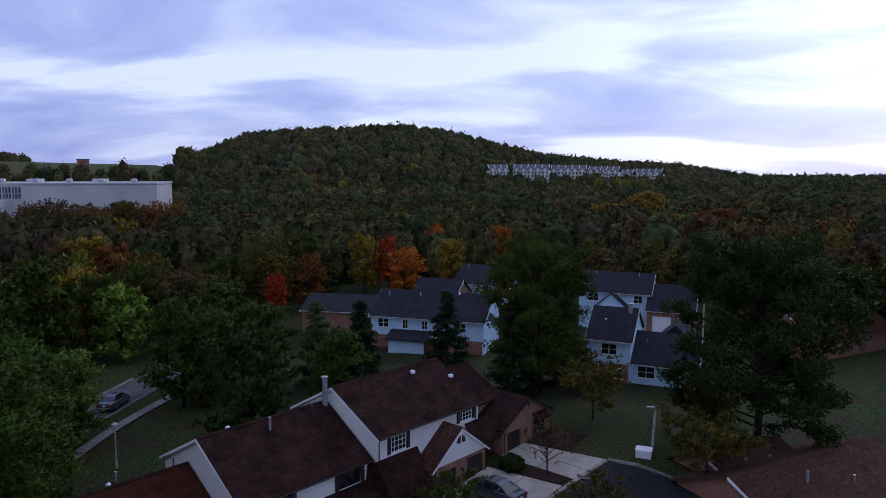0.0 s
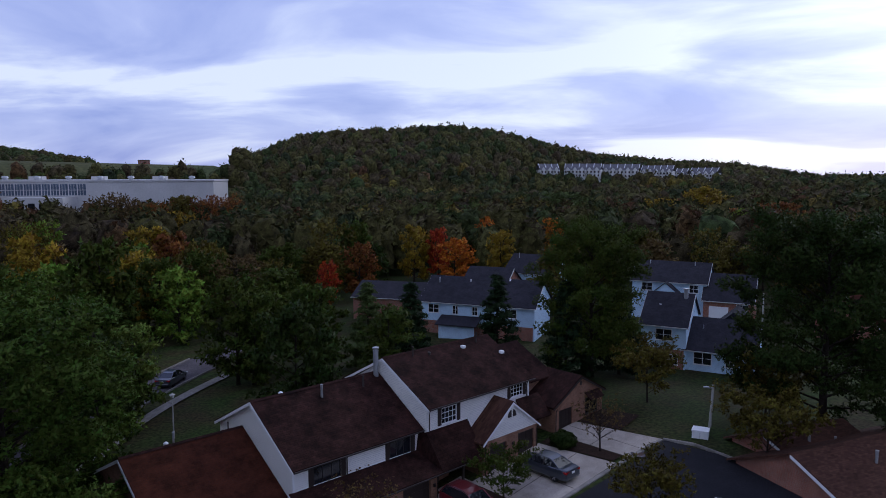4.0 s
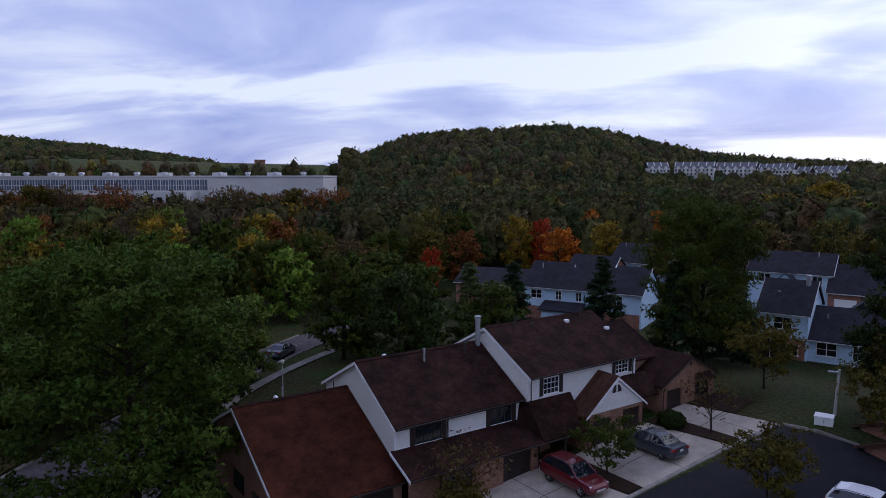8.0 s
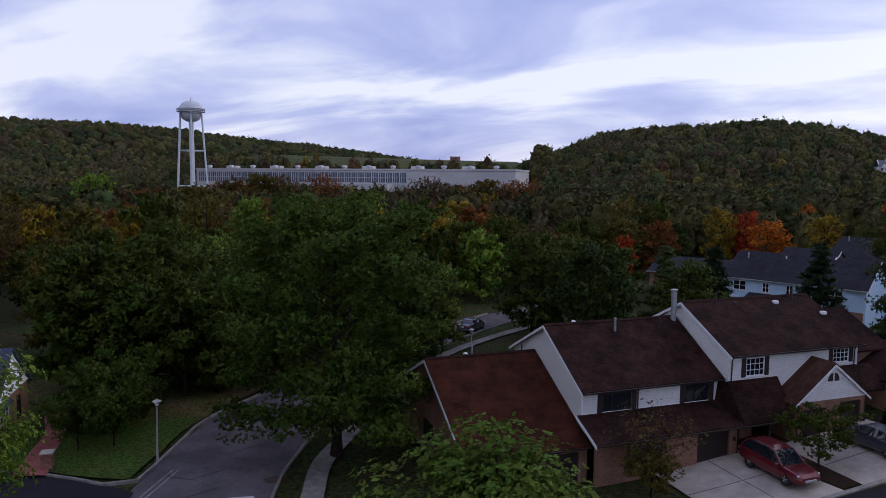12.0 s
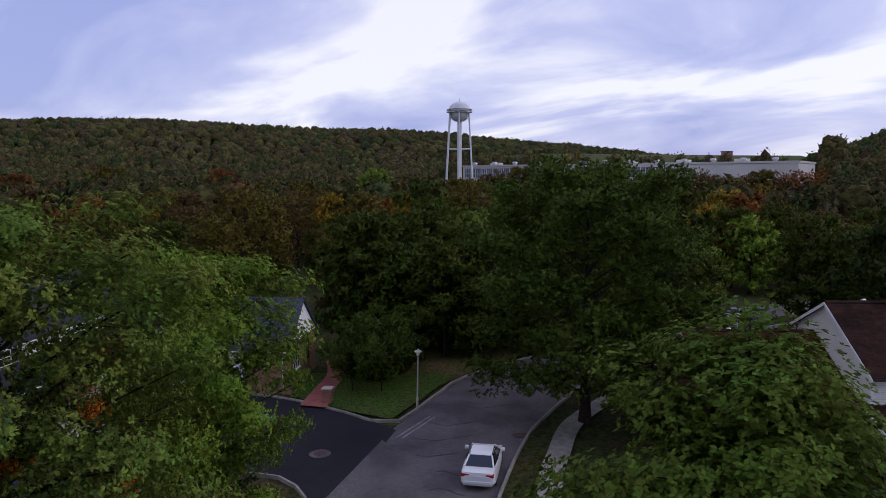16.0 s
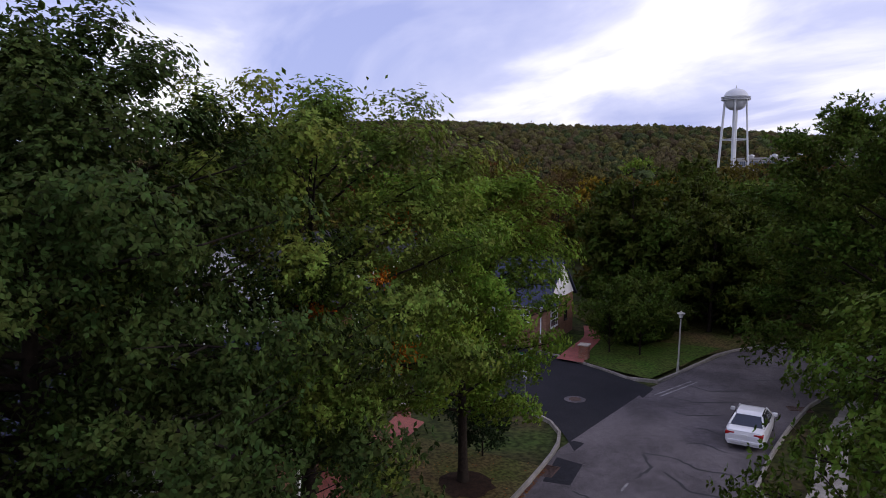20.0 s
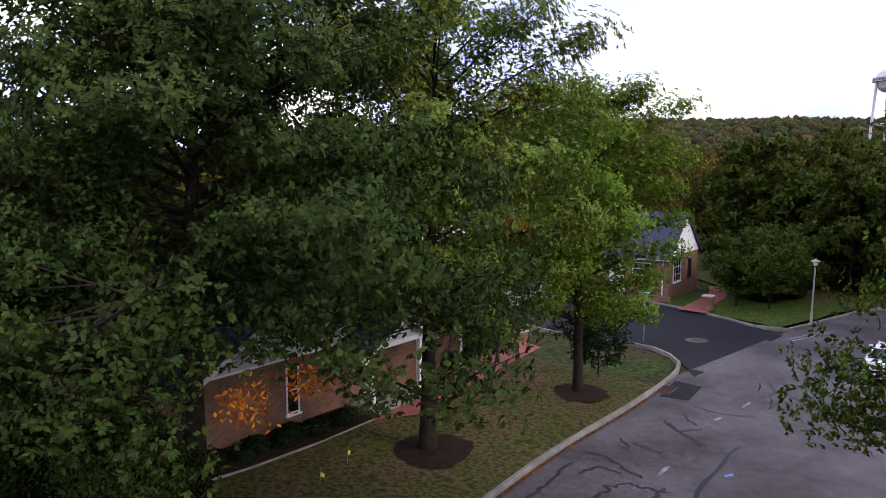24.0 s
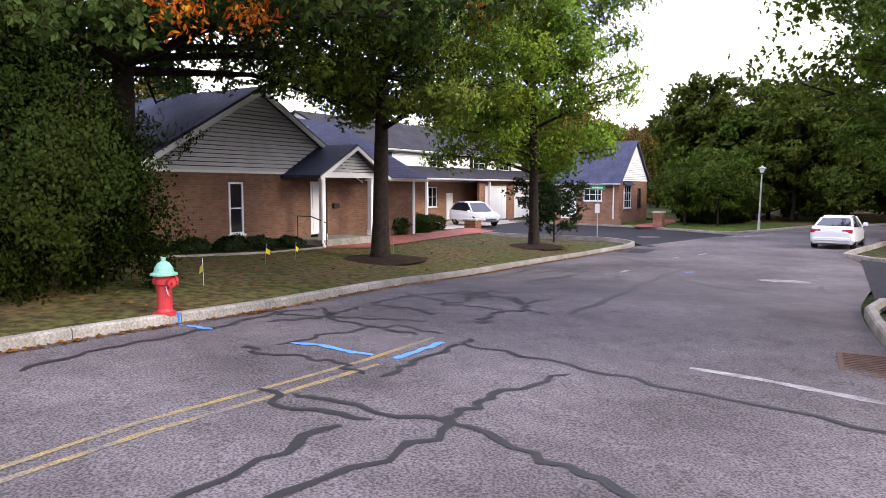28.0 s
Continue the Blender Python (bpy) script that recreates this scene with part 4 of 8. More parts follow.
# concrete drives with seams, mulch beds and walks of the court
def row_sheet(poly, mat, label, lift, category="driveway"):
    """A sheet on the court given in terrace coordinates (s, w), as a four-sided patch."""
    p = [Vector(q) for q in poly]
    n = 10
    left = [ter_xy(*p[0].lerp(p[3], k / n)) for k in range(n + 1)]
    right = [ter_xy(*p[1].lerp(p[2], k / n)) for k in range(n + 1)]
    return single("driveway" if category == "driveway" else category.replace(" ", "_"), strip(left, right, 8, lift), mat, Matrix(), label, category, kind="structure")


row_sheet([(4.2, 1.5), (11.0, 1.5), (11.9, 8.5), (4.2, 8.5)], CONCRETE, "pale concrete drive with dark seams", 0.03)
row_sheet([(13.2, 2.2), (20.6, 2.3), (21.6, 8.7), (13.2, 8.4)], CONCRETE, "pale concrete drive with dark seams", 0.03)
row_sheet([(22.6, 2.1), (25.6, 2.2), (27.1, 9.3), (22.9, 8.9)], CONCRETE, "pale concrete drive with dark seams", 0.03)
row_sheet([(10.9, 1.0), (13.3, 1.0), (13.3, 3.0), (11.0, 3.0)], CONCRETE, "pale concrete walk to the front door", 0.036, "walk")
row_sheet([(11.05, 3.1), (13.15, 3.1), (13.15, 8.2), (11.95, 8.2)], MULCH, "reddish mulch bed between the drives", 0.07, "mulch bed")
row_sheet([(20.7, 2.4), (22.55, 2.4), (22.85, 8.5), (21.65, 8.4)], MULCH, "dark mulch bed with a small tree", 0.07, "mulch bed")
row_sheet([(25.7, 2.3), (29.4, 2.3), (30.2, 5.4), (26.5, 6.0)], MULCH, "reddish mulch bed by the brick gable", 0.07, "mulch bed")
for s0, s1, w0, w1 in ((8.1, 8.13, 1.6, 8.4), (4.3, 11.3, 4.7, 4.74), (16.9, 16.94, 2.5, 8.4), (13.3, 21.0, 5.6, 5.64), (24.6, 24.64, 2.3, 9.0), (22.8, 26.4, 5.6, 5.64)):
    row_sheet([(s0, w0), (max(s1, s0 + 0.05), w0), (max(s1, s0 + 0.05), max(w1, w0 + 0.05)), (s0, max(w1, w0 + 0.05))], MULCH, "dark joint in the concrete drive", 0.036, "joint")
kerb([tuple(ter_xy(3.5, 8.4)), tuple(ter_xy(12.1, 8.6)), tuple(ter_xy(19.9, 9.0)), tuple(ter_xy(27.0, 9.4))], "pale concrete gutter along the drives", side=1, height=0.05, width=0.3, step_len=2.5)
kerb([tuple(ter_xy(27.0, 9.4)), tuple(ter_xy(27.6, 10.2)), tuple(ter_xy(27.5, 13)), tuple(ter_xy(26.4, 18)), tuple(ter_xy(24, 23))], "pale concrete kerb round the court end", side=1, step_len=2.2)
# ---- the brick house on the lawn ----
BH = Matrix.Translation((-21.85, 0.45, 0)) @ Matrix(((-0.715, -0.699, 0, 0), (0.699, -0.715, 0, 0), (0, 0, 1, 0), (0, 0, 0, 1)))
bh = thing("house", BH, "single-storey brick house with a siding gable and blue-grey roof", "house")
g0 = 0.05
for wx0, wz0, wx1, wz1 in ((-3.5, g0, 0.0, 2.62), (0.0, g0, 0.58, 0.62), (0.0, 2.3, 0.58, 2.62), (0.58, g0, 3.7, 2.62), (3.7, 2.35, 4.6, 2.62), (4.6, g0, 10.25, 2.62)):
    part("wall", Mesh().box(wx0, 0, wz0, wx1, 0.2, wz1), BRICK_BROWN_SHADED, bh)
part("wall", Mesh().box(10.05, 0.2, g0, 10.25, 9.0, 2.62), BRICK_BROWN_SHADED, bh)
part("wall", Mesh().box(-3.5, 8.8, g0, 10.05, 9.0, 2.62), BRICK_BROWN_SHADED, bh)
part("wall", Mesh().box(-3.5, 0.2, g0, -3.3, 8.8, 2.62), BRICK_BROWN_SHADED, bh)
# lap boards of the gable, each lower edge proud of the board below
lx0, lx1, lxr, lz0, lz1 = -3.45, 5.85, 1.2, 2.62, 5.16
nb = 20
for k in range(nb):
    za, zb = lz0 + (lz1 - lz0) * k / nb, lz0 + (lz1 - lz0) * (k + 1) / nb
    fa, fb = (za - lz0) / (lz1 - lz0), (zb - lz0) / (lz1 - lz0)
    xa0, xa1 = lx0 + (lxr - lx0) * fa, lx1 + (lxr - lx1) * fa
    xb0, xb1 = lx0 + (lxr - lx0) * fb, lx1 + (lxr - lx1) * fb
    za += 0.022
    vs = [(xa0, -0.07, za), (xa1, -0.07, za), (xb1, -0.02, zb), (xb0, -0.02, zb), (xa0, 0.1, za), (xa1, 0.1, za), (xb1, 0.1, zb), (xb0, 0.1, zb)]
    part("siding_board", Mesh().add(vs, [(0, 1, 2, 3), (1, 0, 4, 5), (0, 3, 7, 4), (2, 1, 5, 6), (3, 2, 6, 7), (4, 7, 6, 5)]), SIDING_GREY, bh)
part("frieze_board", Mesh().box(-3.5, -0.07, 2.56, 2.7, -0.02, 2.64), WHITE, bh)
# cross gable roof and the long roof behind
roof_slab_x(bh, -0.3, 9.4, -3.85, 2.42, 1.2, 5.2, ROOF_NAVY, 0.12)
roof_slab_x(bh, -0.3, 9.4, 6.25, 2.42, 1.2, 5.2, ROOF_NAVY, 0.12)
part("rake_board", Mesh().prism([(-3.85, 2.28), (1.2, 5.06), (6.25, 2.28), (6.25, 2.44), (1.2, 5.24), (-3.85, 2.44)], -0.35, -0.3, "y"), WHITE, bh)
gable_wall(bh, -3.5, 5.9, 2.6, 2.62, 5.12, 8.85, SIDING, 0.15, "back_gable", 1.2)
roof_slab(bh, 1.3, 6.0, 0.15, 2.72, 4.5, 5.0, ROOF_NAVY, 0.12)
roof_slab(bh, 6.0, 10.6, -0.45, 2.4, 4.5, 5.0, ROOF_NAVY, 0.12)
roof_slab(bh, 1.3, 10.6, 9.45, 2.4, 4.5, 5.0, ROOF_NAVY, 0.12)
gable_wall_x(bh, 0.0, 9.0, 2.6, 2.62, 4.95, 2.62, 4.5, 10.06, SIDING, 0.15)
gutter(bh, 6.2, 10.6, -0.5, 2.46, WHITE)
part("corner_board", Mesh().box(10.1, -0.04, g0, 10.28, 0.0, 2.5), WHITE, bh)
wn1 = window(bh, 0.0, 0.58, 0.66, 2.28, 0.02, None, WHITE, None, 1, 2)
part("blind", Mesh().box(0.07, 0.004, 1.5, 0.51, 0.012, 2.2), CURTAIN, wn1)
# porch
part("porch_floor", Mesh().box(2.7, -1.45, g0 - 0.2, 5.65, 0.0, 0.36, bevel=0.02), KERB, bh)
for x in (2.85, 5.5):
    pp = new("porch_post")
    pp.parent = bh
    part("shaft", Mesh().box(x - 0.08, -1.38, 0.36, x + 0.08, -1.22, 2.45, bevel=0.015), WHITE, pp)
    part("post_base", Mesh().box(x - 0.11, -1.41, 0.36, x + 0.11, -1.19, 0.6, bevel=0.015), WHITE, pp)
part("porch_beam", Mesh().box(2.6, -1.42, 2.45, 5.75, -1.2, 2.64), WHITE, bh)
nb = 8
for k in range(nb):
    za, zb = 2.64 + 0.86 * k / nb, 2.64 + 0.86 * (k + 1) / nb
    h0, h1 = 1.6 * (1 - k / nb), 1.6 * (1 - (k + 1) / nb)
    za += 0.02
    vs = [(4.18 - h0, -1.43, za), (4.18 + h0, -1.43, za), (4.18 + h1, -1.37, zb), (4.18 - h1, -1.37, zb), (4.18 - h0, -1.3, za), (4.18 + h0, -1.3, za), (4.18 + h1, -1.3, zb), (4.18 - h1, -1.3, zb)]
    part("porch_siding_board", Mesh().add(vs, [(0, 1, 2, 3), (1, 0, 4, 5), (0, 3, 7, 4), (2, 1, 5, 6), (3, 2, 6, 7), (4, 7, 6, 5)]), SIDING_GREY, bh)
roof_slab_x(bh, -1.75, 0.6, 2.25, 2.42, 4.18, 3.5, ROOF_NAVY, 0.1, "porch_roof")
roof_slab_x(bh, -1.75, 0.6, 6.1, 2.42, 4.18, 3.5, ROOF_NAVY, 0.1, "porch_roof")
part("rake_board", Mesh().prism([(2.25, 2.34), (4.18, 3.4), (6.1, 2.34), (6.1, 2.46), (4.18, 3.53), (2.25, 2.46)], -1.8, -1.75, "y"), WHITE, bh)
dr = new("front_door")
dr.parent = bh
part("leaf", Mesh().box(3.75, 0.03, 0.45, 4.55, 0.08, 2.33), WHITE, dr)
for z0, z1 in ((0.6, 1.2), (1.35, 2.15)):
    for x0 in (3.84, 4.2):
        part("door_panel", Mesh().box(x0, 0.0, z0, x0 + 0.26, 0.03, z1), WHITE, dr)
part("knob", Mesh().lathe([(0.03, 0), (0.045, 0.03), (0.03, 0.06)], 8, 0, (4.48, 0.0, 1.3)), STEEL, dr)
part("hand_rail", Mesh().tube([(2.75, -1.55, 0.2), (2.75, -1.55, 0.95), (2.72, -0.9, 1.15), (2.72, -0.3, 1.15), (2.72, -0.3, 0.42)], [0.02] * 5, 6), TRIM_DARK, bh)
part("mailbox", Mesh().box(4.85, -0.12, 1.35, 5.15, 0.0, 1.55, bevel=0.02), TRIM_DARK, bh)
dp = Mesh().tube([(2.62, -1.5, 2.4), (2.72, -1.42, 2.2), (2.72, -1.42, 0.3), (2.6, -1.6, 0.15)], [0.045] * 4, 6)
part("downpipe", dp, WHITE, bh)
vent(bh, 6.4, 2.6, 4.0, 0.5, 0.05, WHITE)


def patch(name, line_a, line_b, mat, label, category, lift=0.16, n=24, cross=3, rise=0.0, high=None):
    a_, b_ = resample(line_a, n), resample(line_b, n)
    return single(name, strip(a_, b_, cross, lift, high or (lambda x, y: ground(x, y) + rise)), mat, Matrix(), label, category, kind="structure")


def pier(x, y, z, turn=0.8):
    p = thing("brick_pier", pose(x, y, z, 0, 0, math.degrees(turn)), "square brick garden pier with a stone cap", "pier", "garden piers")
    for k in range(12):
        for j in range(4):
            m = Mesh().box(-0.32 + 0.002, -0.32, 0.075 * k + 0.004, 0.10, -0.21, 0.075 * k + 0.072) if k % 2 else Mesh().box(-0.10, -0.32, 0.075 * k + 0.004, 0.318, -0.21, 0.075 * k + 0.072)
            part("brick", m, BRICK_RED, p, at=pose(0, 0, 0, 0, 0, 90 * j))
    part("core", Mesh().box(-0.30, -0.30, -0.2, 0.30, 0.30, 0.9), BRICK, p)
    part("cap", Mesh().box(-0.38, -0.38, 0.905, 0.38, 0.38, 1.0, bevel=0.02), CONCRETE, p)
    return p


pier(-33.8, 11.5, -0.46)
pier(-42.5, 26.9, -0.5)

# mulch rings
def ring(x, y, r, z):
    m = Mesh()
    vs = [(0, 0, 0.10)]
    rr = random.Random(int(x * 10))
    for f, h in ((0.6, 0.08), (1.0, -0.02)):
        for k in range(20):
            a = 2 * math.pi * k / 20
            q = r * f * (1 + 0.12 * rr.uniform(-1, 1))
            vs.append((q * math.cos(a), q * math.sin(a), h))
    fs = [(0, 1 + k, 1 + (k + 1) % 20) for k in range(20)] + [(1 + k, 21 + k, 21 + (k + 1) % 20, 1 + (k + 1) % 20) for k in range(20)]
    m.add(vs, fs)
    return single("mulch_ring", m, MULCH, pose(x, y, z), "round bed of dark mulch under an oak", "mulch bed", "mulch rings", smooth=True)


TREE1, TREE2 = (-20.0, 4.9), (-25.6, 11.8)


def lawn_z(x, y):
    """Height of the south lawn behind its kerb."""
    best = min((Vector(p) - Vector((x, y))).length for p in SOUTH_DENSE)
    d, up = (0.15, 0.6, 1.5, 3, 4.5, 6, 8, 11, 15), (0, 0.02, 0.06, 0.17, 0.28, 0.40, 0.54, 0.6, 0.65)
    return ground(x, y) + 0.13 + float(np.interp(best, d, up))


SOUTH_DENSE = resample(SOUTH_LINE, 120)
patch("path", [(-23.0, 4.9), (-25.0, 6.5), (-27.8, 8.7), (-30.2, 10.6), (-32.2, 12.2)], [(-22.4, 3.2), (-26.0, 5.2), (-28.7, 7.4), (-31.2, 9.5), (-33.6, 11.2)], PAVER, "red brick garden path along the house front", "path", 0.03, n=40, cross=6, high=lambda x, y: lawn_z(x, y))
BED = [BH @ Vector((x_, y_, 0)) for x_, y_ in ((-6.0, -1.6), (-3.0, -1.75), (0.0, -1.7), (2.5, -1.6))]
BED_IN = [BH @ Vector((x_, -0.01, 0)) for x_ in (-6.0, -3.0, 0.0, 2.5)]
patch("mulch_bed", [(p.x, p.y) for p in BED], [(p.x, p.y) for p in BED_IN], MULCH, "dark mulch bed under the house wall", "mulch bed", 0.05, n=16, cross=4, high=lambda x, y: lawn_z(x, y))
edge = Mesh()
for p, o in zip(BED, BED[1:]):
    t_ = (o - p).normalized() * 0.01
    q_ = Vector((-t_.y, t_.x, 0)) * 1.5
    za, zb = lawn_z(p.x, p.y), lawn_z(o.x, o.y)
    vs = [(v.x, v.y, z) for v, z0 in ((p + t_, za), (o - t_, zb)) for v, z in ((v + q_, z0 - 0.05), (v + q_, z0 + 0.055), (v - q_, z0 + 0.055), (v - q_, z0 - 0.05))]
    edge.add(vs, [(0, 1, 2, 3), (7, 6, 5, 4), (0, 4, 5, 1), (1, 5, 6, 2), (2, 6, 7, 3), (3, 7, 4, 0)])
single("bed_edging", edge, KERB, Matrix(), "low grey edging strip round the planting bed", "edging", kind="structure")
ring(*TREE1, 1.5, lawn_z(*TREE1) + 0.02)
ring(*TREE2, 1.3, lawn_z(*TREE2) + 0.02)

# ---- house with the pointed white gable ----
H2 = Matrix.Translation((-49.25, 28.57, 0)) @ Matrix(((-0.715, -0.699, 0, 0), (0.699, -0.715, 0, 0), (0, 0, 1, 0), (0, 0, 0, 1)))
h2 = thing("house", H2, "small brick house with a pointed white gable and navy roof", "house")
part("wall", Mesh().box(-3.6, 0, -0.7, 3.6, 0.2, 2.6), BRICK, h2)
part("wall", Mesh().box(-3.6, 0.2, -0.7, -3.4, 5.0, 2.6), BRICK, h2)
part("wall", Mesh().box(3.4, 0.2, -0.7, 3.6, 5.0, 2.6), BRICK, h2)
part("wall", Mesh().box(-3.4, 4.8, -0.7, 3.4, 5.0, 2.6), BRICK, h2)
nb = 22
for k in range(nb):
    za, zb = 2.6 + 3.0 * k / nb, 2.6 + 3.0 * (k + 1) / nb
    q0, q1 = 3.6 * (1 - k / nb), 3.6 * (1 - (k + 1) / nb)
    za += 0.022
    vs = [(-q0, -0.07, za), (q0, -0.07, za), (q1, -0.03, zb), (-q1, -0.03, zb), (-q0, 0.1, za), (q0, 0.1, za), (q1, 0.1, zb), (-q1, 0.1, zb)]
    part("siding_board", Mesh().add(vs, [(0, 1, 2, 3), (1, 0, 4, 5), (0, 3, 7, 4), (2, 1, 5, 6), (3, 2, 6, 7), (4, 7, 6, 5)]), WHITE, h2)
roof_slab_x(h2, -0.25, 5.3, -3.95, 2.34, 0.0, 5.62, ROOF_NAVY, 0.12)
roof_slab_x(h2, -0.25, 5.3, 3.95, 2.34, 0.0, 5.62, ROOF_NAVY, 0.12)
gable_wall(h2, -3.6, 3.6, 2.6, 2.62, 5.55, 4.85, SIDING, 0.15)
gutter(h2, -0.2, 5.3, -4.0, 2.4, WHITE, "y")
window(h2, -2.6, -0.9, 0.6, 2.3, -0.02, None, WHITE, None, 3, 3)
part("bay_roof", Mesh().prism([(-0.35, 2.3), (0, 2.6), (0, 2.3)][::-1], -2.8, -0.7, "x"), ROOF_NAVY, h2)
window(h2, 1.0, 1.7, 0.6, 2.1, -0.02, None, TRIM_DARK, None, 1, 2)
SIDE = pose(0, 0, 0, 0, 0, -90)
window(h2, -2.7, -1.3, 1.15, 2.1, -3.62, SIDE, WHITE, None, 3, 2)
part("front_door", Mesh().box(-3.66, 3.3, -0.2, -3.6, 4.5, 2.1), WHITE, h2)
dp2 = Mesh().tube([(-3.7, 0.4, 2.35), (-3.72, 0.4, -0.4)], [0.05, 0.05], 6)
part("downpipe", dp2, WHITE, h2)
part("planter_wall", Mesh().box(-4.6, -0.5, -0.7, -4.4, 4.6, -0.15), BRICK, h2)
patch("path", [(-41.4, 26.2), (-44.5, 28.6), (-47.5, 31.2), (-51.3, 33.2)], [(-43.0, 25.0), (-45.6, 27.5), (-48.4, 30.2), (-52.1, 32.3)], PAVER, "red brick path beside the pointed house", "path", 0.16)
patch("lawn", [(-36.8, 28.3), (-39.8, 27.1), (-45, 25.6), (-52, 22.0)], [(-42, 38), (-47, 33), (-51, 28), (-56, 22.5)], GRASS, "green lawn in front of the pointed house", "lawn", 0.12)

# dull green turf; the darker mix puts the trees' shade into its colour
patch("lawn", [(-38.6, 32.0), (-41.0, 36.5), (-43.0, 46), (-43.0, 58)], [(-60, 34), (-64, 44), (-66, 56), (-66, 66)], DRY_AND_SHADED_GRASS, "mown dull green lawn, darkened for shade under the street trees", "lawn", 0.10, 30, 8)
patch("pavement", [(-20.0, 23.4), (-22.2, 26.3), (-24.8, 29.2), (-26.6, 31.8), (-29.5, 36.5), (-31.4, 43)], [(-18.9, 24.3), (-21.2, 27.1), (-23.8, 30.0), (-25.5, 32.5), (-28.3, 37.0), (-30.2, 43.2)], KERB, "pale concrete footpath beside the street", "pavement", 0.10, 40, 2)
patch("pavement", [(-34.8, 52), (-36.0, 60), (-36.1, 67), (-35.5, 74), (-34.2, 82)], [(-33.6, 52), (-34.8, 60), (-34.9, 67), (-34.3, 74), (-33.0, 82)], KERB, "pale concrete footpath behind the terrace", "pavement", 0.10, 30, 2)
# ---- white two-storey terrace across the lot ----
T2 = Matrix.Translation((-55.5, 15.0, 0)) @ Matrix(((-0.715, -0.699, 0, 0), (0.699, -0.715, 0, 0), (0, 0, 1, 0), (0, 0, 0, 1)))
t2 = thing("townhouse", T2, "white two-storey townhouse with garages and dark porch roofs", "house")
part("wall", Mesh().box(-12, 0, 2.6, 14.5, 0.2, 5.0), SIDING, t2)
part("wall", Mesh().box(-12, 0.3, -0.8, 14.5, 0.5, 2.6), BRICK, t2)
gable_wall_x(t2, 0.0, 9.5, -0.8, 5.0, 7.4, 5.0, 4.75, 14.3, SIDING, 0.2)
gable_wall_x(t2, 0.0, 9.5, -0.8, 5.0, 7.4, 5.0, 4.75, -12.2, SIDING, 0.2)
roof_slab(t2, -12.4, 14.8, -0.45, 4.85, 4.75, 7.4, ROOF_DARK)
roof_slab(t2, -12.4, 14.8, 9.95, 4.85, 4.75, 7.4, ROOF_DARK)
gutter(t2, -12.4, 14.8, -0.5, 4.9, WHITE)
for x in (-9.5, -2.4, 4.6, 9.5):
    window(t2, x, x + 2.1, 3.75, 4.8, -0.02, None, WHITE, DOOR_DARK if x > 0 else None, 2, 2)
roof_slab(t2, -12.2, 14.6, -2.6, 2.75, 0.0, 3.65, ROOF_DARK, name="porch_roof")
gutter(t2, -12.2, 14.6, -2.65, 2.8, WHITE)
for x in (-6.5, 3.2):
    part("porch_post", Mesh().box(x, -2.45, -0.6, x + 0.16, -2.3, 2.75), WHITE, t2)
for wx0, wz0, wx1, wz1 in ((2.2, 2.3, 14.4, 2.75), (2.2, -0.8, 3.2, 2.3), (7.4, -0.8, 8.8, 2.3), (13.2, -0.8, 14.4, 2.3)):
    part("wall", Mesh().box(wx0, -2.0, wz0, wx1, -1.8, wz1), BRICK, t2)
panel_door(t2, 3.2, 7.4, -0.6, 2.3, -1.9, DRIVE_DOOR_WHITE)
panel_door(t2, 8.8, 13.2, -0.6, 2.3, -1.9, DRIVE_DOOR_WHITE)
window(t2, -2.2, -0.9, 0.6, 2.2, 0.28, None, WHITE, None, 2, 2)
part("front_door", Mesh().box(0.6, 0.22, -0.5, 1.6, 0.3, 1.7), WHITE, t2)
patch("driveway", [(-44.2, 12.6), (-50.0, 18.2), (-54.5, 22.0)], [(-52.0, 9.0), (-56.5, 13.5), (-60.5, 18.0)], CONCRETE, "pale concrete drive in front of the garages", "driveway", 0.05)

# ---- terraces of blue houses behind the lawn ----
def blue_block(x, y, turn, w, dep, zb, ze, zr, label, lower=None, windows=(), mat=SIDING_BLUE, roof=ROOF_DARK):
    """A house by the left end of its front; windows as x0, x1, z0, z1 on the front."""
    h = thing("townhouse", pose(x, y, 0, 0, 0, turn), label, "house", "blue houses")
    low = zb + (ze - zb) * (0.46 if lower else 0)
    gable_wall_x(h, 0, dep, zb, ze, zr, ze, dep / 2, 0, mat, 0.2)
    gable_wall_x(h, 0, dep, zb, ze, zr, ze, dep / 2, w - 0.2, mat, 0.2)
    part("wall", Mesh().box(0.2, 0, low, w - 0.2, 0.2, ze), mat, h)
    if lower:
        part("wall", Mesh().box(0.2, 0.02, zb, w - 0.2, 0.2, low), lower, h)
    part("wall", Mesh().box(0.2, dep - 0.2, zb, w - 0.2, dep, ze), mat, h)
    k = (zr - ze) / (dep / 2)
    roof_slab(h, -0.25, w + 0.25, -0.4, ze - 0.4 * k, dep / 2, zr, roof)
    roof_slab(h, -0.25, w + 0.25, dep + 0.4, ze - 0.4 * k, dep / 2, zr, roof)
    rake(h, -0.25, -0.4, ze - 0.4 * k + 0.05, dep / 2, zr + 0.06)
    rake(h, w + 0.3, -0.4, ze - 0.4 * k + 0.05, dep / 2, zr + 0.06)
    gutter(h, -0.2, w + 0.2, -0.45, ze - 0.4 * k + 0.05)
    for wx0, wx1, wz0, wz1 in windows:
        window(h, wx0, wx1, wz0, wz1, -0.02, None, WHITE, None, 2, 2)
    return h


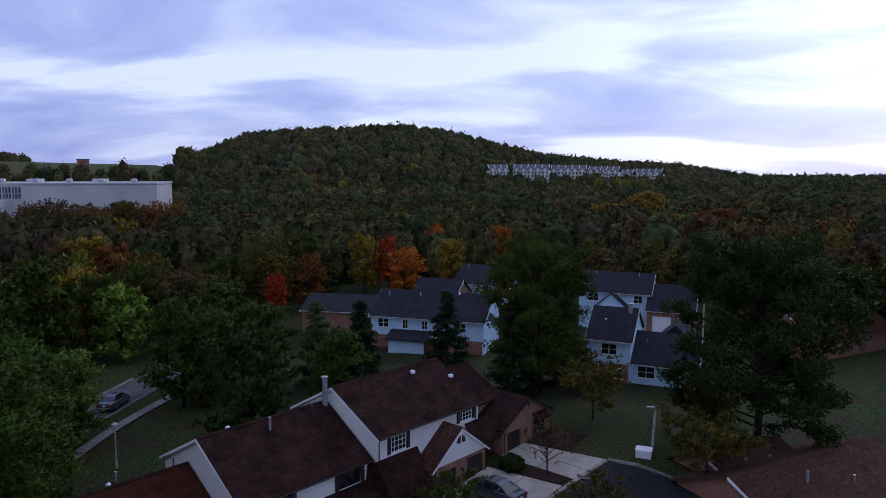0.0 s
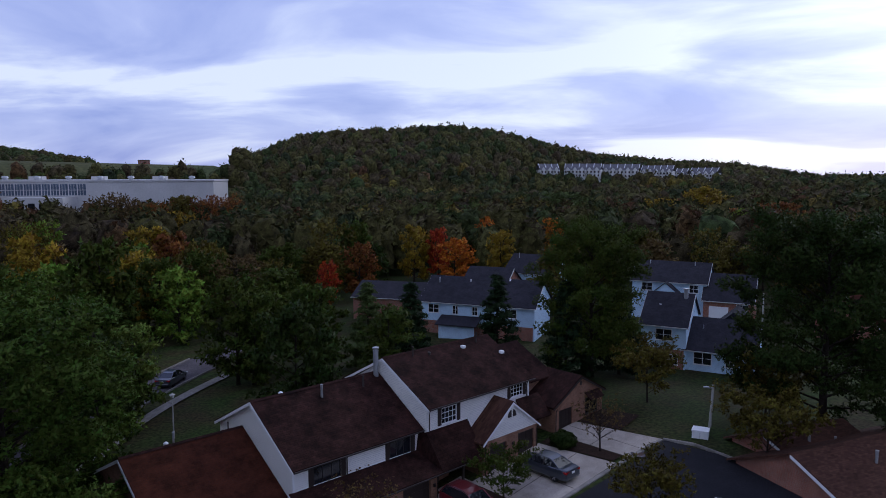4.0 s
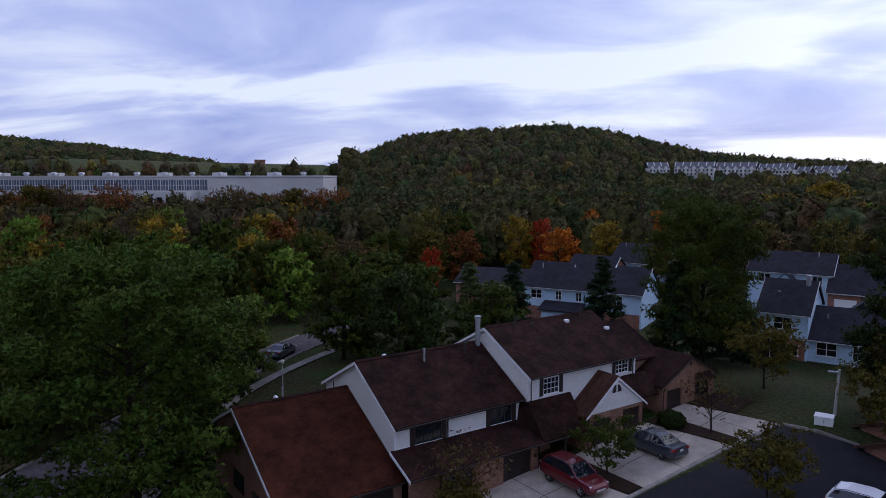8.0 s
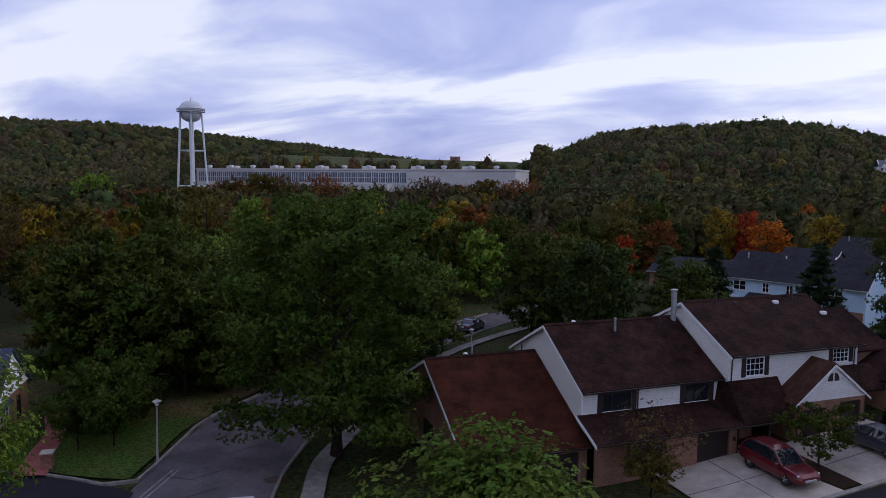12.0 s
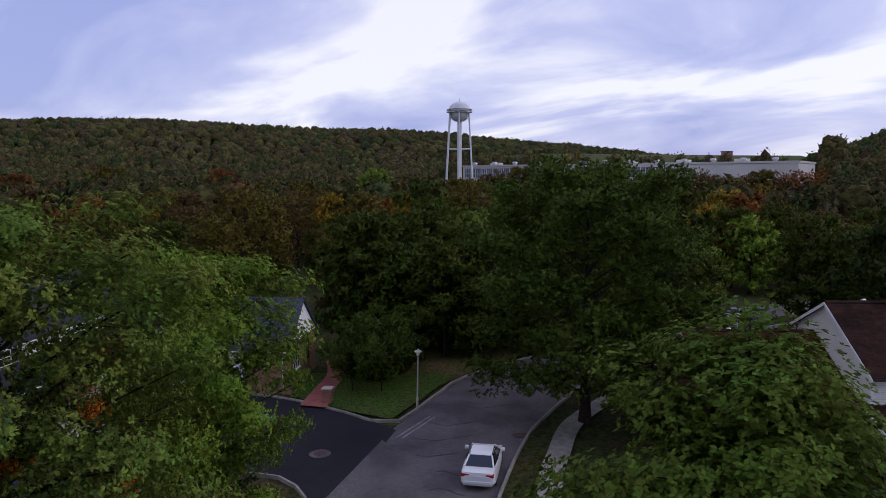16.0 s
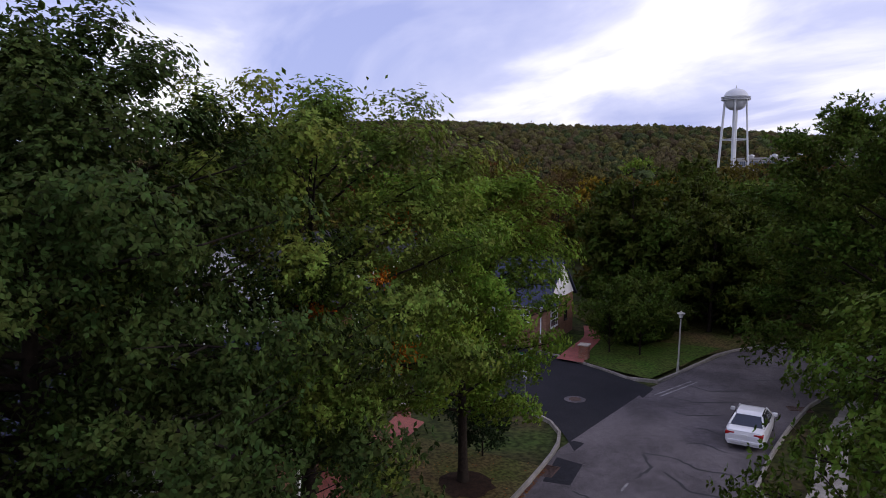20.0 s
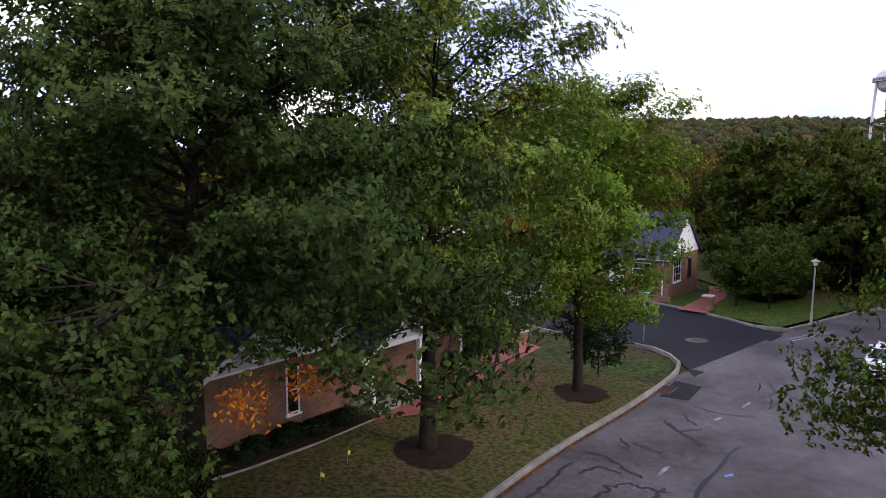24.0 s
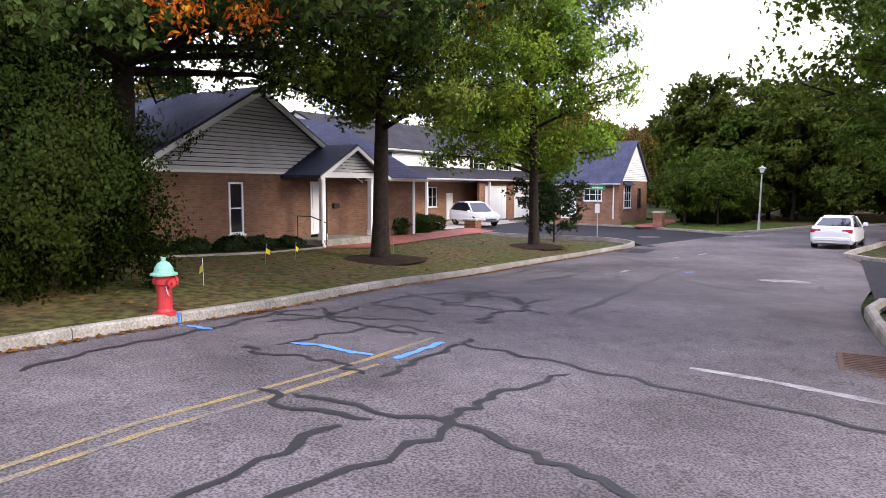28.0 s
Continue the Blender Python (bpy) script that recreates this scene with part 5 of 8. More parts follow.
q = blue_block(13.3, 83.9, -22, 4.9, 8.4, 0.5, 5.75, 8.6, "pale blue two-storey townhouse with a brick lower storey", BRICK_RED, ((1.6, 3.4, 3.9, 5.2), (2.9, 4.1, 1.2, 2.4)))
part("patio_door", Mesh().box(0.5, -0.04, 0.6, 2.2, 0.0, 2.7), GLASS, q)
part("patio_door_frame", Mesh().box(0.4, -0.06, 0.6, 0.5, 0.0, 2.8).box(1.32, -0.06, 0.6, 1.4, 0.0, 2.7).box(2.2, -0.06, 0.6, 2.3, 0.0, 2.8).box(0.5, -0.06, 2.7, 2.2, 0.0, 2.8), WHITE, q)
flue(q, 4.2, 3.6, 7.2, 9.4, 0.25)
vent(q, 1.6, 2.4, 7.2, 0.3, 0.12, WHITE, "roof_cap")
single("patio", Mesh().box(0.4, -1.9, 0.2, 3.2, -0.05, 0.72), CONCRETE, pose(13.3, 83.9, 0, 0, 0, -22), "small pale concrete patio slab", "patio")
q = blue_block(17.8, 82.5, -22.3, 7.3, 8.0, 0.4, 3.25, 5.95, "pale blue single-storey house end on a lawn", None, ((1.0, 2.9, 1.5, 2.9), (4.3, 5.2, 1.5, 2.9)))
vent(q, 1.6, 2.5, 4.9, 0.5, 0.06, STEEL)
part("rear_ridge", Mesh().prism([(2.0, 4.2), (6.2, 4.2), (4.1, 6.1)], 8.4, 14.0, "y"), ROOF_DARK, q)
q = blue_block(-13.9, 98.3, -16.1, 16.0, 8.4, 0.2, 5.3, 8.05, "pale blue two-storey townhouse with a brick base", BRICK_RED, ((1.0, 2.6, 3.6, 4.8), (4.6, 5.4, 3.6, 4.8), (7.4, 8.2, 3.6, 4.8), (12.0, 13.6, 3.6, 4.8)))
roof_slab(q, 3.0, 8.8, -2.6, 2.5, 0.0, 3.3, ROOF_DARK, name="porch_roof")
part("porch_wall", Mesh().box(3.4, -2.2, 0.2, 8.4, -2.0, 2.6), SIDING_BLUE, q)
vent(q, 1.5, 3.0, 7.1, 0.9, 0.09, STEEL)
vent(q, 6.0, 3.4, 7.4, 0.5, 0.07, WHITE)
part("party_wall", Mesh().prism([(-0.5, 5.0), (4.2, 8.2), (4.2, 8.0), (-0.5, 4.6)], 11.4, 11.6, "x"), WHITE, q)
q = blue_block(-2.9, 119.9, -24, 8.0, 8.4, 0.2, 6.5, 8.95, "pale blue townhouse with a charcoal roof", None, ((0.9, 2.3, 5.0, 6.2), (5.6, 6.8, 5.0, 6.2)))
vent(q, 1.2, 3.2, 8.3, 0.9, 0.08, STEEL)
q = blue_block(-25.5, 106.5, -9, 10.5, 8.4, 0.2, 4.2, 5.9, "low brick townhouse with a charcoal roof among trees", None, (), BRICK_RED)
q = blue_block(-9.5, 112.5, -18, 7.0, 8.4, 0.2, 5.2, 7.6, "brick townhouse with a charcoal roof and white gable trim", None, (), BRICK_RED)
q = blue_block(16.7, 112.3, -20.8, 10.7, 8.4, 0.2, 6.6, 9.0, "pale blue two-storey townhouse with a broad charcoal roof", None, ((1.4, 3.0, 5.0, 6.2), (8.3, 9.6, 5.0, 6.2)))
gable_wall(q, 3.0, 7.4, 4.3, 4.5, 6.5, -1.8, SIDING_BLUE, 0.2, "gable")
roof_slab_x(q, -2.0, 0.6, 2.6, 4.3, 5.2, 6.5, ROOF_DARK)
roof_slab_x(q, -2.0, 0.6, 7.8, 4.3, 5.2, 6.5, ROOF_DARK)
vent(q, 2.0, 3.4, 8.4, 0.8, 0.08, STEEL)
vent(q, 8.6, 3.4, 8.4, 0.8, 0.08, STEEL)
q = blue_block(25.9, 106.9, -21.1, 6.6, 8.4, 0.2, 4.6, 7.75, "red brick house end with a white garage door", None, ((4.4, 6.0, 2.4, 4.1),), BRICK_RED)
panel_door(q, 0.8, 3.4, 0.4, 3.6, -0.06, DRIVE_DOOR_WHITE)
single("utility_pole", Mesh().lathe([(0.12, -0.5), (0.09, 5.6)], 8), POLE_GREY, pose(32.9, 103.0, 0.5), "short grey utility pole beside the brick house", "pole")

# ---- brown-roofed houses at the court's east side ----
def brown_house(x, y, turn, w, d, ze, zr, zb, label, roof=ROOF_TAN):
    h = thing("house", pose(x, y, 0, 0, 0, turn), label, "house", "east court houses")
    gable_wall_x(h, 0, d, zb, ze, zr, ze, d / 2, 0, BRICK_RED, 0.2)
    gable_wall_x(h, 0, d, zb, ze, zr, ze, d / 2, w - 0.2, BRICK_RED, 0.2)
    part("wall", Mesh().box(0.2, 0, zb, w - 0.2, 0.2, ze), BRICK_RED, h)
    part("wall", Mesh().box(0.2, d - 0.2, zb, w - 0.2, d, ze), BRICK_RED, h)
    k = (zr - ze) / (d / 2)
    roof_slab(h, -0.4, w + 0.4, -0.5, ze - 0.5 * k, d / 2, zr, roof)
    roof_slab(h, -0.4, w + 0.4, d + 0.5, ze - 0.5 * k, d / 2, zr, roof)
    gutter(h, -0.4, w + 0.4, -0.55, ze - 0.5 * k + 0.05, TRIM_DARK)
    rake(h, -0.4, -0.5, ze - 0.5 * k + 0.05, d / 2, zr + 0.06, WHITE)
    vent(h, w * 0.35, d * 0.3, ze + k * d * 0.3, 0.9, 0.1, STEEL)
    vent(h, w * 0.6, d * 0.2, ze + k * d * 0.2, 0.6, 0.07, STEEL)
    return h


brown_house(19.6, 45.2, 30, 15, 9.5, 2.2, 4.3, 0.0, "brick house with a mottled tan shingle roof")
brown_house(19.0, 51.8, 30, 7.5, 6.5, 2.3, 3.6, 0.4, "low brick wing with a brown shingle roof")
brown_house(43.0, 92.0, 30, 16, 9, 4.0, 7.0, 0.0, "distant brick house with a dark red roof", ROOF_RED)
brown_house(62.0, 120.0, 20, 22, 9, 4.0, 7.5, 0.0, "distant tan-roofed house behind autumn trees", ROOF_TAN)

# ---- factory and water tower ----
FW = material("off_white_cladding", (0.46, 0.45, 0.44), 0.7, (0.37, 0.36, 0.35), 0.12, 0.6, 0.05, big=0.15)
# plan: long face from the corner by the tower towards the east
fa, fb = Vector((-262.0, 229.0)), Vector((-118.0, 265.0))
fd = (fb - fa).normalized()
flen = (fb - fa).length
FAC = Matrix(((fd.x, -fd.y, 0, fa.x), (fd.y, fd.x, 0, fa.y), (0, 0, 1, 0), (0, 0, 0, 1)))
fac = thing("factory", FAC, "long off-white factory hall with a band of windows", "factory")
part("hall", Mesh().box(0, 0, -1, flen, 34, 20.2, bevel=0.3), FW, fac)
part("parapet", Mesh().box(-0.3, -0.3, 20.2, flen + 0.3, 34.3, 20.9), FW, fac)
FAC_GLASS = material("factory_glazing", (0.10, 0.13, 0.18), 0.12, (0.05, 0.07, 0.10), 0.4, 0.8, 0.1, spec=0.6)
for k in range(32):
    x0 = 1.0 + k * (flen * 0.68) / 32
    x1 = x0 + flen * 0.68 / 32
    w_ = new("window")
    w_.parent = fac
    part("pane", Mesh().box(x0, -0.12, 15.0, x1, -0.02, 19.4), FAC_GLASS, w_)
    bars = Mesh()
    for j in range(3):
        xb = x0 + (x1 - x0) * j / 3
        bars.box(xb, -0.24, 15.0, xb + (0.34 if j == 0 else 0.14), -0.13, 19.4)
    for zz in (14.9, 17.0, 19.3):
        bars.box(x0, -0.2, zz, x1, -0.125, zz + 0.18)
    part("window_frame", bars, FW, w_)
part("lower_wing", Mesh().box(10, -9, -1, flen * 0.5, 0, 13.5), BRICK_RED, fac)
office = new("office_block")
office.parent = fac
ox = flen * 0.53
part("wall", Mesh().box(ox, -14, -1, ox + 20, 0, 14.6), FW, office)
for r in range(2):
    for k in range(5):
        part("window", Mesh().box(ox + 1.2 + k * 3.6, -14.1, 6.6 + 4.0 * r, ox + 3.4 + k * 3.6, -14.0, 8.6 + 4.0 * r), GLASS, office)
for k in range(13):
    part("roof_vent", Mesh().lathe([(0.9, 20.8), (0.9, 21.5), (1.3, 21.6), (1.1, 22.2), (0.3, 22.4)], 10, 0, (5 + k * flen / 13.2, 3.0, 0)), STEEL, fac)
for k in range(6):
    part("roof_unit", Mesh().box(8 + k * 23, 12, 20.8, 13 + k * 23, 16, 22.2, bevel=0.1), FW, fac)

TOWER_W = material("pale_tower_paint", (0.62, 0.64, 0.68), 0.5, (0.50, 0.52, 0.56), 0.3, 0.6, 0.05, big=0.2)
wt = thing("water_tower", pose(-246, 213, 0), "white water tower on tall tubular legs", "water tower")
TR, TZ = 4.9, 44.6
prof = [(0.6, TZ - 4.5), (2.2, TZ - 4.2), (3.6, TZ - 3.2), (4.3, TZ - 1.8), (4.6, TZ - 0.3), (TR, TZ), (TR, TZ + 0.8), (4.6, TZ + 2.0), (3.9, TZ + 3.1), (2.8, TZ + 3.9), (1.4, TZ + 4.4), (0.3, TZ + 4.6)]
part("tank", Mesh().lathe(prof, 32), TOWER_W, wt, smooth=True)
part("finial", Mesh().lathe([(0.3, TZ + 4.5), (0.2, TZ + 5.0), (0.10, TZ + 5.9)], 8), TOWER_W, wt)
part("walkway", Mesh().lathe([(TR, TZ - 0.3), (TR + 0.9, TZ - 0.3), (TR + 0.9, TZ - 0.1), (TR, TZ - 0.1)], 32), TOWER_W, wt)
rail = Mesh()
for k in range(32):
    a = 2 * math.pi * k / 32
    rail.box(-0.05, -0.05, 0, 0.05, 0.05, 1.1, turn=Matrix.Translation(((TR + 0.85) * math.cos(a), (TR + 0.85) * math.sin(a), TZ - 0.1)))
for z in (0.45, 1.0):
    rail.lathe([(TR + 0.82, TZ + z), (TR + 0.9, TZ + z), (TR + 0.9, TZ + z + 0.08), (TR + 0.82, TZ + z + 0.08)], 32)
part("railing", rail, TOWER_W, wt)
part("riser", Mesh().lathe([(1.0, -1), (1.0, TZ - 4.4)], 14), TOWER_W, wt)
for k in range(6):
    a = 2 * math.pi * (k + 0.3) / 6
    part("leg", Mesh().tube([(7.8 * math.cos(a), 7.8 * math.sin(a), -1), (TR * math.cos(a), TR * math.sin(a), TZ)], [0.36, 0.36], 10), TOWER_W, wt)
    b_ = 2 * math.pi * (k + 1.3) / 6
    for zz in (13.0, 28.0):
        r_ = 7.8 - 2.9 * zz / TZ
        part("strut", Mesh().tube([(r_ * math.cos(a), r_ * math.sin(a), zz), (r_ * math.cos(b_), r_ * math.sin(b_), zz)], [0.2, 0.2], 6), TOWER_W, wt)

# the grassed bank with its little building
MEADOW = material("rough_bank_grass", (0.066, 0.080, 0.030), 0.95, (0.085, 0.080, 0.034), 0.02, 0.9, 0.2, big=0.2, spec=0.1)
bank_rows = [[Vector((-math.sin(radians(a_)) * r_, math.cos(radians(a_)) * r_)) for r_ in (462, 475, 490, 505, 520, 535, 550, 562, 585, 640)] for a_ in (22.5, 24, 26, 28, 30, 32, 34, 36, 38, 40, 42, 44)]
bank = Mesh()
bank.add([(p.x, p.y, land(p.x, p.y) + (0.6 if 0 < i < 11 else -3.0)) for i, q in enumerate(bank_rows) for p in q], [(i * 10 + k, (i + 1) * 10 + k, (i + 1) * 10 + k + 1, i * 10 + k + 1) for i in range(11) for k in range(9)])
single("meadow", bank, MEADOW, Matrix(), "open grassed bank behind the factory", "meadow", kind="structure", smooth=True)
hut_at = Vector((-math.sin(radians(28.9)), math.cos(radians(28.9)))) * 566
hut = thing("hut", pose(hut_at.x, hut_at.y, land(hut_at.x, hut_at.y), 0, 0, 29), "small flat-roofed brick building on the grassed bank", "building")
part("wall", Mesh().box(-4, -3, -3, 4, 3, 3.2, bevel=0.1), BRICK_RED, hut)
part("roof", Mesh().box(-4.3, -3.3, 3.2, 4.3, 3.3, 3.6, bevel=0.05), TRIM_DARK, hut)

# ---- pale houses on the hill ----
HILL_ROOF = rows_material("grey_shingles", (0.16, 0.155, 0.17), (0.13, 0.125, 0.14), 0.3, 0.6, (0.10, 0.10, 0.11), 0.9, 0.012, 0.02, 0.3, "roof", 0.2)
HILL_WALL = material("cream_siding", (0.60, 0.59, 0.57), 0.7, (0.50, 0.49, 0.47), 0.2, 0.5, 0.1)
for az0, az1, dist, n, z, turn in ((-1.55, -3.15, 556, 3, 22.4, 20), (-3.45, -6.3, 566, 5, 22.6, -10), (-6.4, -9.2, 574, 5, 22.2, -10), (-9.3, -11.7, 584, 5, 21.2, -14), (-11.8, -12.7, 590, 2, 18.8, -24), (-12.8, -14.9, 600, 4, 19.4, -24)):
    az = (az0 + az1) / 2
    hx, hy = -math.sin(radians(az)) * dist, math.cos(radians(az)) * dist
    w = radians(az0 - az1) * dist
    u = w / n
    hh = thing("hillside_terrace", pose(hx, hy, z, 0, 0, az + turn), "pale terrace of houses high on the wooded hill", "house", "hillside terraces")
    part("wall", Mesh().box(-w / 2, 0, -22, w / 2, 9, 4.4), HILL_WALL, hh)
    roof_slab(hh, -w / 2 - 0.4, w / 2 + 0.4, -0.6, 4.1, 5.0, 8.8, HILL_ROOF)
    roof_slab(hh, -w / 2 - 0.4, w / 2 + 0.4, 10.6, 4.1, 5.0, 8.8, HILL_ROOF)
    for j in range(n + 1):
        x = -w / 2 + j * u
        part("party_wall", Mesh().prism([(-0.7, 4.0), (5.0, 9.2), (5.0, 8.7), (-0.7, 3.2)], x - 0.22, x + 0.22, "x"), WHITE, hh)
    for j in range(n):
        x = -w / 2 + (j + 0.5) * u
        gable_wall(hh, x - u * 0.28, x + u * 0.28, -3, 4.3, 6.2, -1.0, HILL_WALL, 1.0, "front_gable")
    for j in range(n * 2):
        for r in range(2):
            x = -w / 2 + u * (0.25 + 0.5 * j) - 0.6
            part("window", Mesh().box(x, -1.1, -1.0 + 2.8 * r, x + 1.2, -1.0, 0.6 + 2.8 * r), GLASS, hh)

# small pale sheds among the far trees
for az, dist, z in ((62.6, 236, 6.0), (57.2, 240, 4.6)):
    single("shed", Mesh().box(-5, -4, -8, 5, 4, 2.6).prism([(-5.4, 2.5), (5.4, 2.5), (0, 5.0)], -4.3, 4.3, "y"), WHITE, pose(-math.sin(radians(az)) * dist, math.cos(radians(az)) * dist, z, 0, 0, az), "small white building half hidden by trees", "building")
# ---- cars ----
CHROME = material("bright_metal", (0.55, 0.56, 0.58), 0.25, None, 3, 0.2, metal=0.9)
TAIL = material("red_tail_lamp", (0.35, 0.01, 0.012), 0.2, None, 3, 0.2, spec=0.6)
HEAD = material("clear_headlamp", (0.60, 0.62, 0.65), 0.12, None, 3, 0.2, spec=0.7)
CARGLASS = material("dark_car_glass", (0.010, 0.012, 0.016), 0.04, None, 1, 0.2, spec=0.8)


def loft(m, sections):
    """Skin through closed sections of equally many points."""
    n = len(sections[0])
    vs = [p for s in sections for p in s]
    fs = [(i * n + j, (i + 1) * n + j, (i + 1) * n + (j + 1) % n, i * n + (j + 1) % n) for i in range(len(sections) - 1) for j in range(n)]
    fs += [tuple(range(n)), tuple((len(sections) - 1) * n + j for j in range(n - 1, -1, -1))]
    return m.add(vs, fs)


def car(at, paint, label, kind="sedan"):
    """A car with its nose towards +x, standing on z = 0."""
    c = thing("car", at, label, "car")
    if kind == "sedan":
        L, H, W, wr, wb = 4.75, 1.45, 1.82, 0.33, 2.75
        body = [(-2.37, 0.42, 0.78, 0.70), (-2.33, 0.30, 0.98, 0.80), (-2.0, 0.22, 1.04, 0.88), (-1.2, 0.20, 1.00, 0.91), (0, 0.20, 0.96, 0.91), (0.95, 0.20, 0.93, 0.91), (1.7, 0.22, 0.84, 0.87), (2.2, 0.26, 0.72, 0.78), (2.38, 0.38, 0.60, 0.62)]
        cab = [(-1.68, 1.0, 1.03, 0.76, 0.70), (-0.98, 0.98, 1.36, 0.80, 0.58), (-0.6, 0.97, H, 0.82, 0.60), (0.1, 0.95, H, 0.83, 0.60), (0.5, 0.95, 1.38, 0.83, 0.60), (1.25, 0.90, 0.93, 0.80, 0.74)]
        roof = (-1.05, 0.42)
    else:
        L, H, W, wr, wb = 4.65, 1.70, 1.90, 0.37, 2.75
        body = [(-2.30, 0.48, 0.95, 0.74), (-2.26, 0.34, 1.12, 0.86), (-1.9, 0.28, 1.14, 0.93), (-1.0, 0.26, 1.12, 0.95), (0, 0.26, 1.08, 0.95), (0.9, 0.26, 1.04, 0.95), (1.6, 0.28, 0.99, 0.92), (2.12, 0.32, 0.88, 0.85), (2.33, 0.45, 0.74, 0.70)]
        cab = [(-2.2, 1.08, 1.14, 0.82, 0.76), (-1.85, 1.12, 1.58, 0.84, 0.64), (-1.3, 1.10, H, 0.86, 0.66), (-0.2, 1.08, H + 0.02, 0.87, 0.67), (0.3, 1.06, 1.62, 0.87, 0.67), (1.1, 1.02, 1.06, 0.85, 0.78)]
        roof = (-1.75, 0.25)
    m = Mesh()
    loft(m, [[(x, -w * 0.86, z0), (x, -w, z0 + 0.16), (x, -w, z0 + (z1 - z0) * 0.62), (x, -w * 0.93, z1 - 0.05), (x, -w * 0.80, z1), (x, w * 0.80, z1), (x, w * 0.93, z1 - 0.05), (x, w, z0 + (z1 - z0) * 0.62), (x, w, z0 + 0.16), (x, w * 0.86, z0)] for x, z0, z1, w in body])
    part("body", m, paint, c, smooth=False)
    g = Mesh()
    loft(g, [[(x, -wb_, z0), (x, -wt_, z1), (x, wt_, z1), (x, wb_, z0)] for x, z0, z1, wb_, wt_ in cab])
    part("glasshouse", g, CARGLASS, c)
    r = Mesh()
    mid = [q for q in cab if roof[0] - 0.3 <= q[0] <= roof[1] + 0.3]
    loft(r, [[(x, -wt_ - 0.03, z1 - 0.05), (x, -wt_ + 0.05, z1 + 0.02), (x, wt_ - 0.05, z1 + 0.02), (x, wt_ + 0.03, z1 - 0.05)] for x, z0, z1, wb_, wt_ in mid])
    part("roof", r, paint, c)
    for s in (-1, 1):
        for i, j in ((0, 1), (len(cab) - 1, len(cab) - 2)):
            p, q = cab[i], cab[j]
            part("pillar", Mesh().tube([(p[0], s * (p[3] - 0.01), p[1]), (q[0], s * (q[4] + 0.01), q[2])], [0.055, 0.05], 5), paint, c)
        x = -0.35
        part("pillar", Mesh().tube([(x, s * 0.835, 0.96), (x, s * 0.615, H - 0.03)], [0.05, 0.045], 5), TRIM_DARK, c)
        part("mirror", Mesh().box(0.75, s * 0.98 - 0.10, 0.95, 0.93, s * 0.98 + 0.10, 1.12, bevel=0.03), paint, c)
        part("tail_lamp", Mesh().box(body[1][0] - 0.03, min(s * 0.42, s * 0.82), body[1][2] - 0.24, body[1][0] + 0.25, max(s * 0.42, s * 0.82), body[1][2] - 0.06, bevel=0.03), TAIL, c)
        part("headlamp", Mesh().box(body[-2][0] - 0.25, min(s * 0.46, s * 0.80), body[-2][2] - 0.16, body[-2][0] + 0.06, max(s * 0.46, s * 0.80), body[-2][2] - 0.02, bevel=0.03), HEAD, c)
        for x in (-wb / 2, wb / 2):
            wh = new("wheel")
            wh.parent = c
            wh.matrix_basis = pose(x, s * (W / 2 - 0.13), wr, 90, 0, 0)
            part("tyre", Mesh().lathe([(wr * 0.62, -0.11), (wr * 0.92, -0.115), (wr, -0.08), (wr, 0.08), (wr * 0.92, 0.115), (wr * 0.62, 0.11)], 20), RUBBER, wh)
            rim = Mesh().lathe([(wr * 0.64, -0.09), (wr * 0.64, 0.09), (wr * 0.56, 0.09), (wr * 0.56, -0.09)], 18)
            for k in range(5):
                rim.box(-0.03, 0.0, -0.112, 0.03, wr * 0.6, 0.112, turn=pose(0, 0, 0, 0, 0, 72 * k))
            part("rim", rim, CHROME, wh)
    part("number_plate", Mesh().box(body[0][0] - 0.02, -0.16, 0.70, body[0][0] + 0.02, 0.16, 0.84), WHITE, c)
    part("rear_bumper", Mesh().box(body[0][0] - 0.03, -0.72, 0.40, body[0][0] + 0.10, 0.72, 0.56, bevel=0.03), paint, c)
    part("grille", Mesh().box(body[-1][0] - 0.08, -0.42, 0.44, body[-1][0] + 0.02, 0.42, 0.60, bevel=0.02), TRIM_DARK if kind == "sedan" else CHROME, c)
    return c


PAINT_WHITE = material("white_car_paint", (0.72, 0.72, 0.74), 0.3, None, 1, 0.1, coat=0.8)
PAINT_GREY = material("slate_grey_car_paint", (0.055, 0.062, 0.078), 0.3, None, 1, 0.2, metal=0.4, coat=0.9)
PAINT_RED = material("dark_red_car_paint", (0.13, 0.008, 0.014), 0.3, None, 1, 0.2, metal=0.3, coat=0.9)


def stand(x, y, heading, extra=0.0):
    return pose(x, y, ground(x, y) + extra, 0, 0, heading)


car(stand(-27.1, 27.4, math.degrees(math.atan2(0.76, -0.65)), 0.01), PAINT_WHITE, "white sedan parked along the street kerb")
gx = ter_xy(17.45, 5.6)
car(stand(gx.x, gx.y, math.degrees(math.atan2(-TER_V.y, -TER_V.x)), 0.04), PAINT_GREY, "slate grey sedan parked nose-in on a concrete drive")
rx_ = ter_xy(10.35, 5.1)
car(stand(rx_.x, rx_.y, math.degrees(math.atan2(TER_V.y, TER_V.x)), 0.04), PAINT_RED, "dark red crossover car parked on a concrete drive", "suv")
car(stand(-48.5, 15.6, 15, 0.06), PAINT_WHITE, "white crossover car on a pale drive", "suv")
car(stand(12.8, 44.6, -30, 0.03), PAINT_WHITE, "white car with roof bars parked in the court", "suv")
car(stand(-38.9, 76.0, 92, 0.02), PAINT_GREY, "dark sedan parked on the upper street under trees")
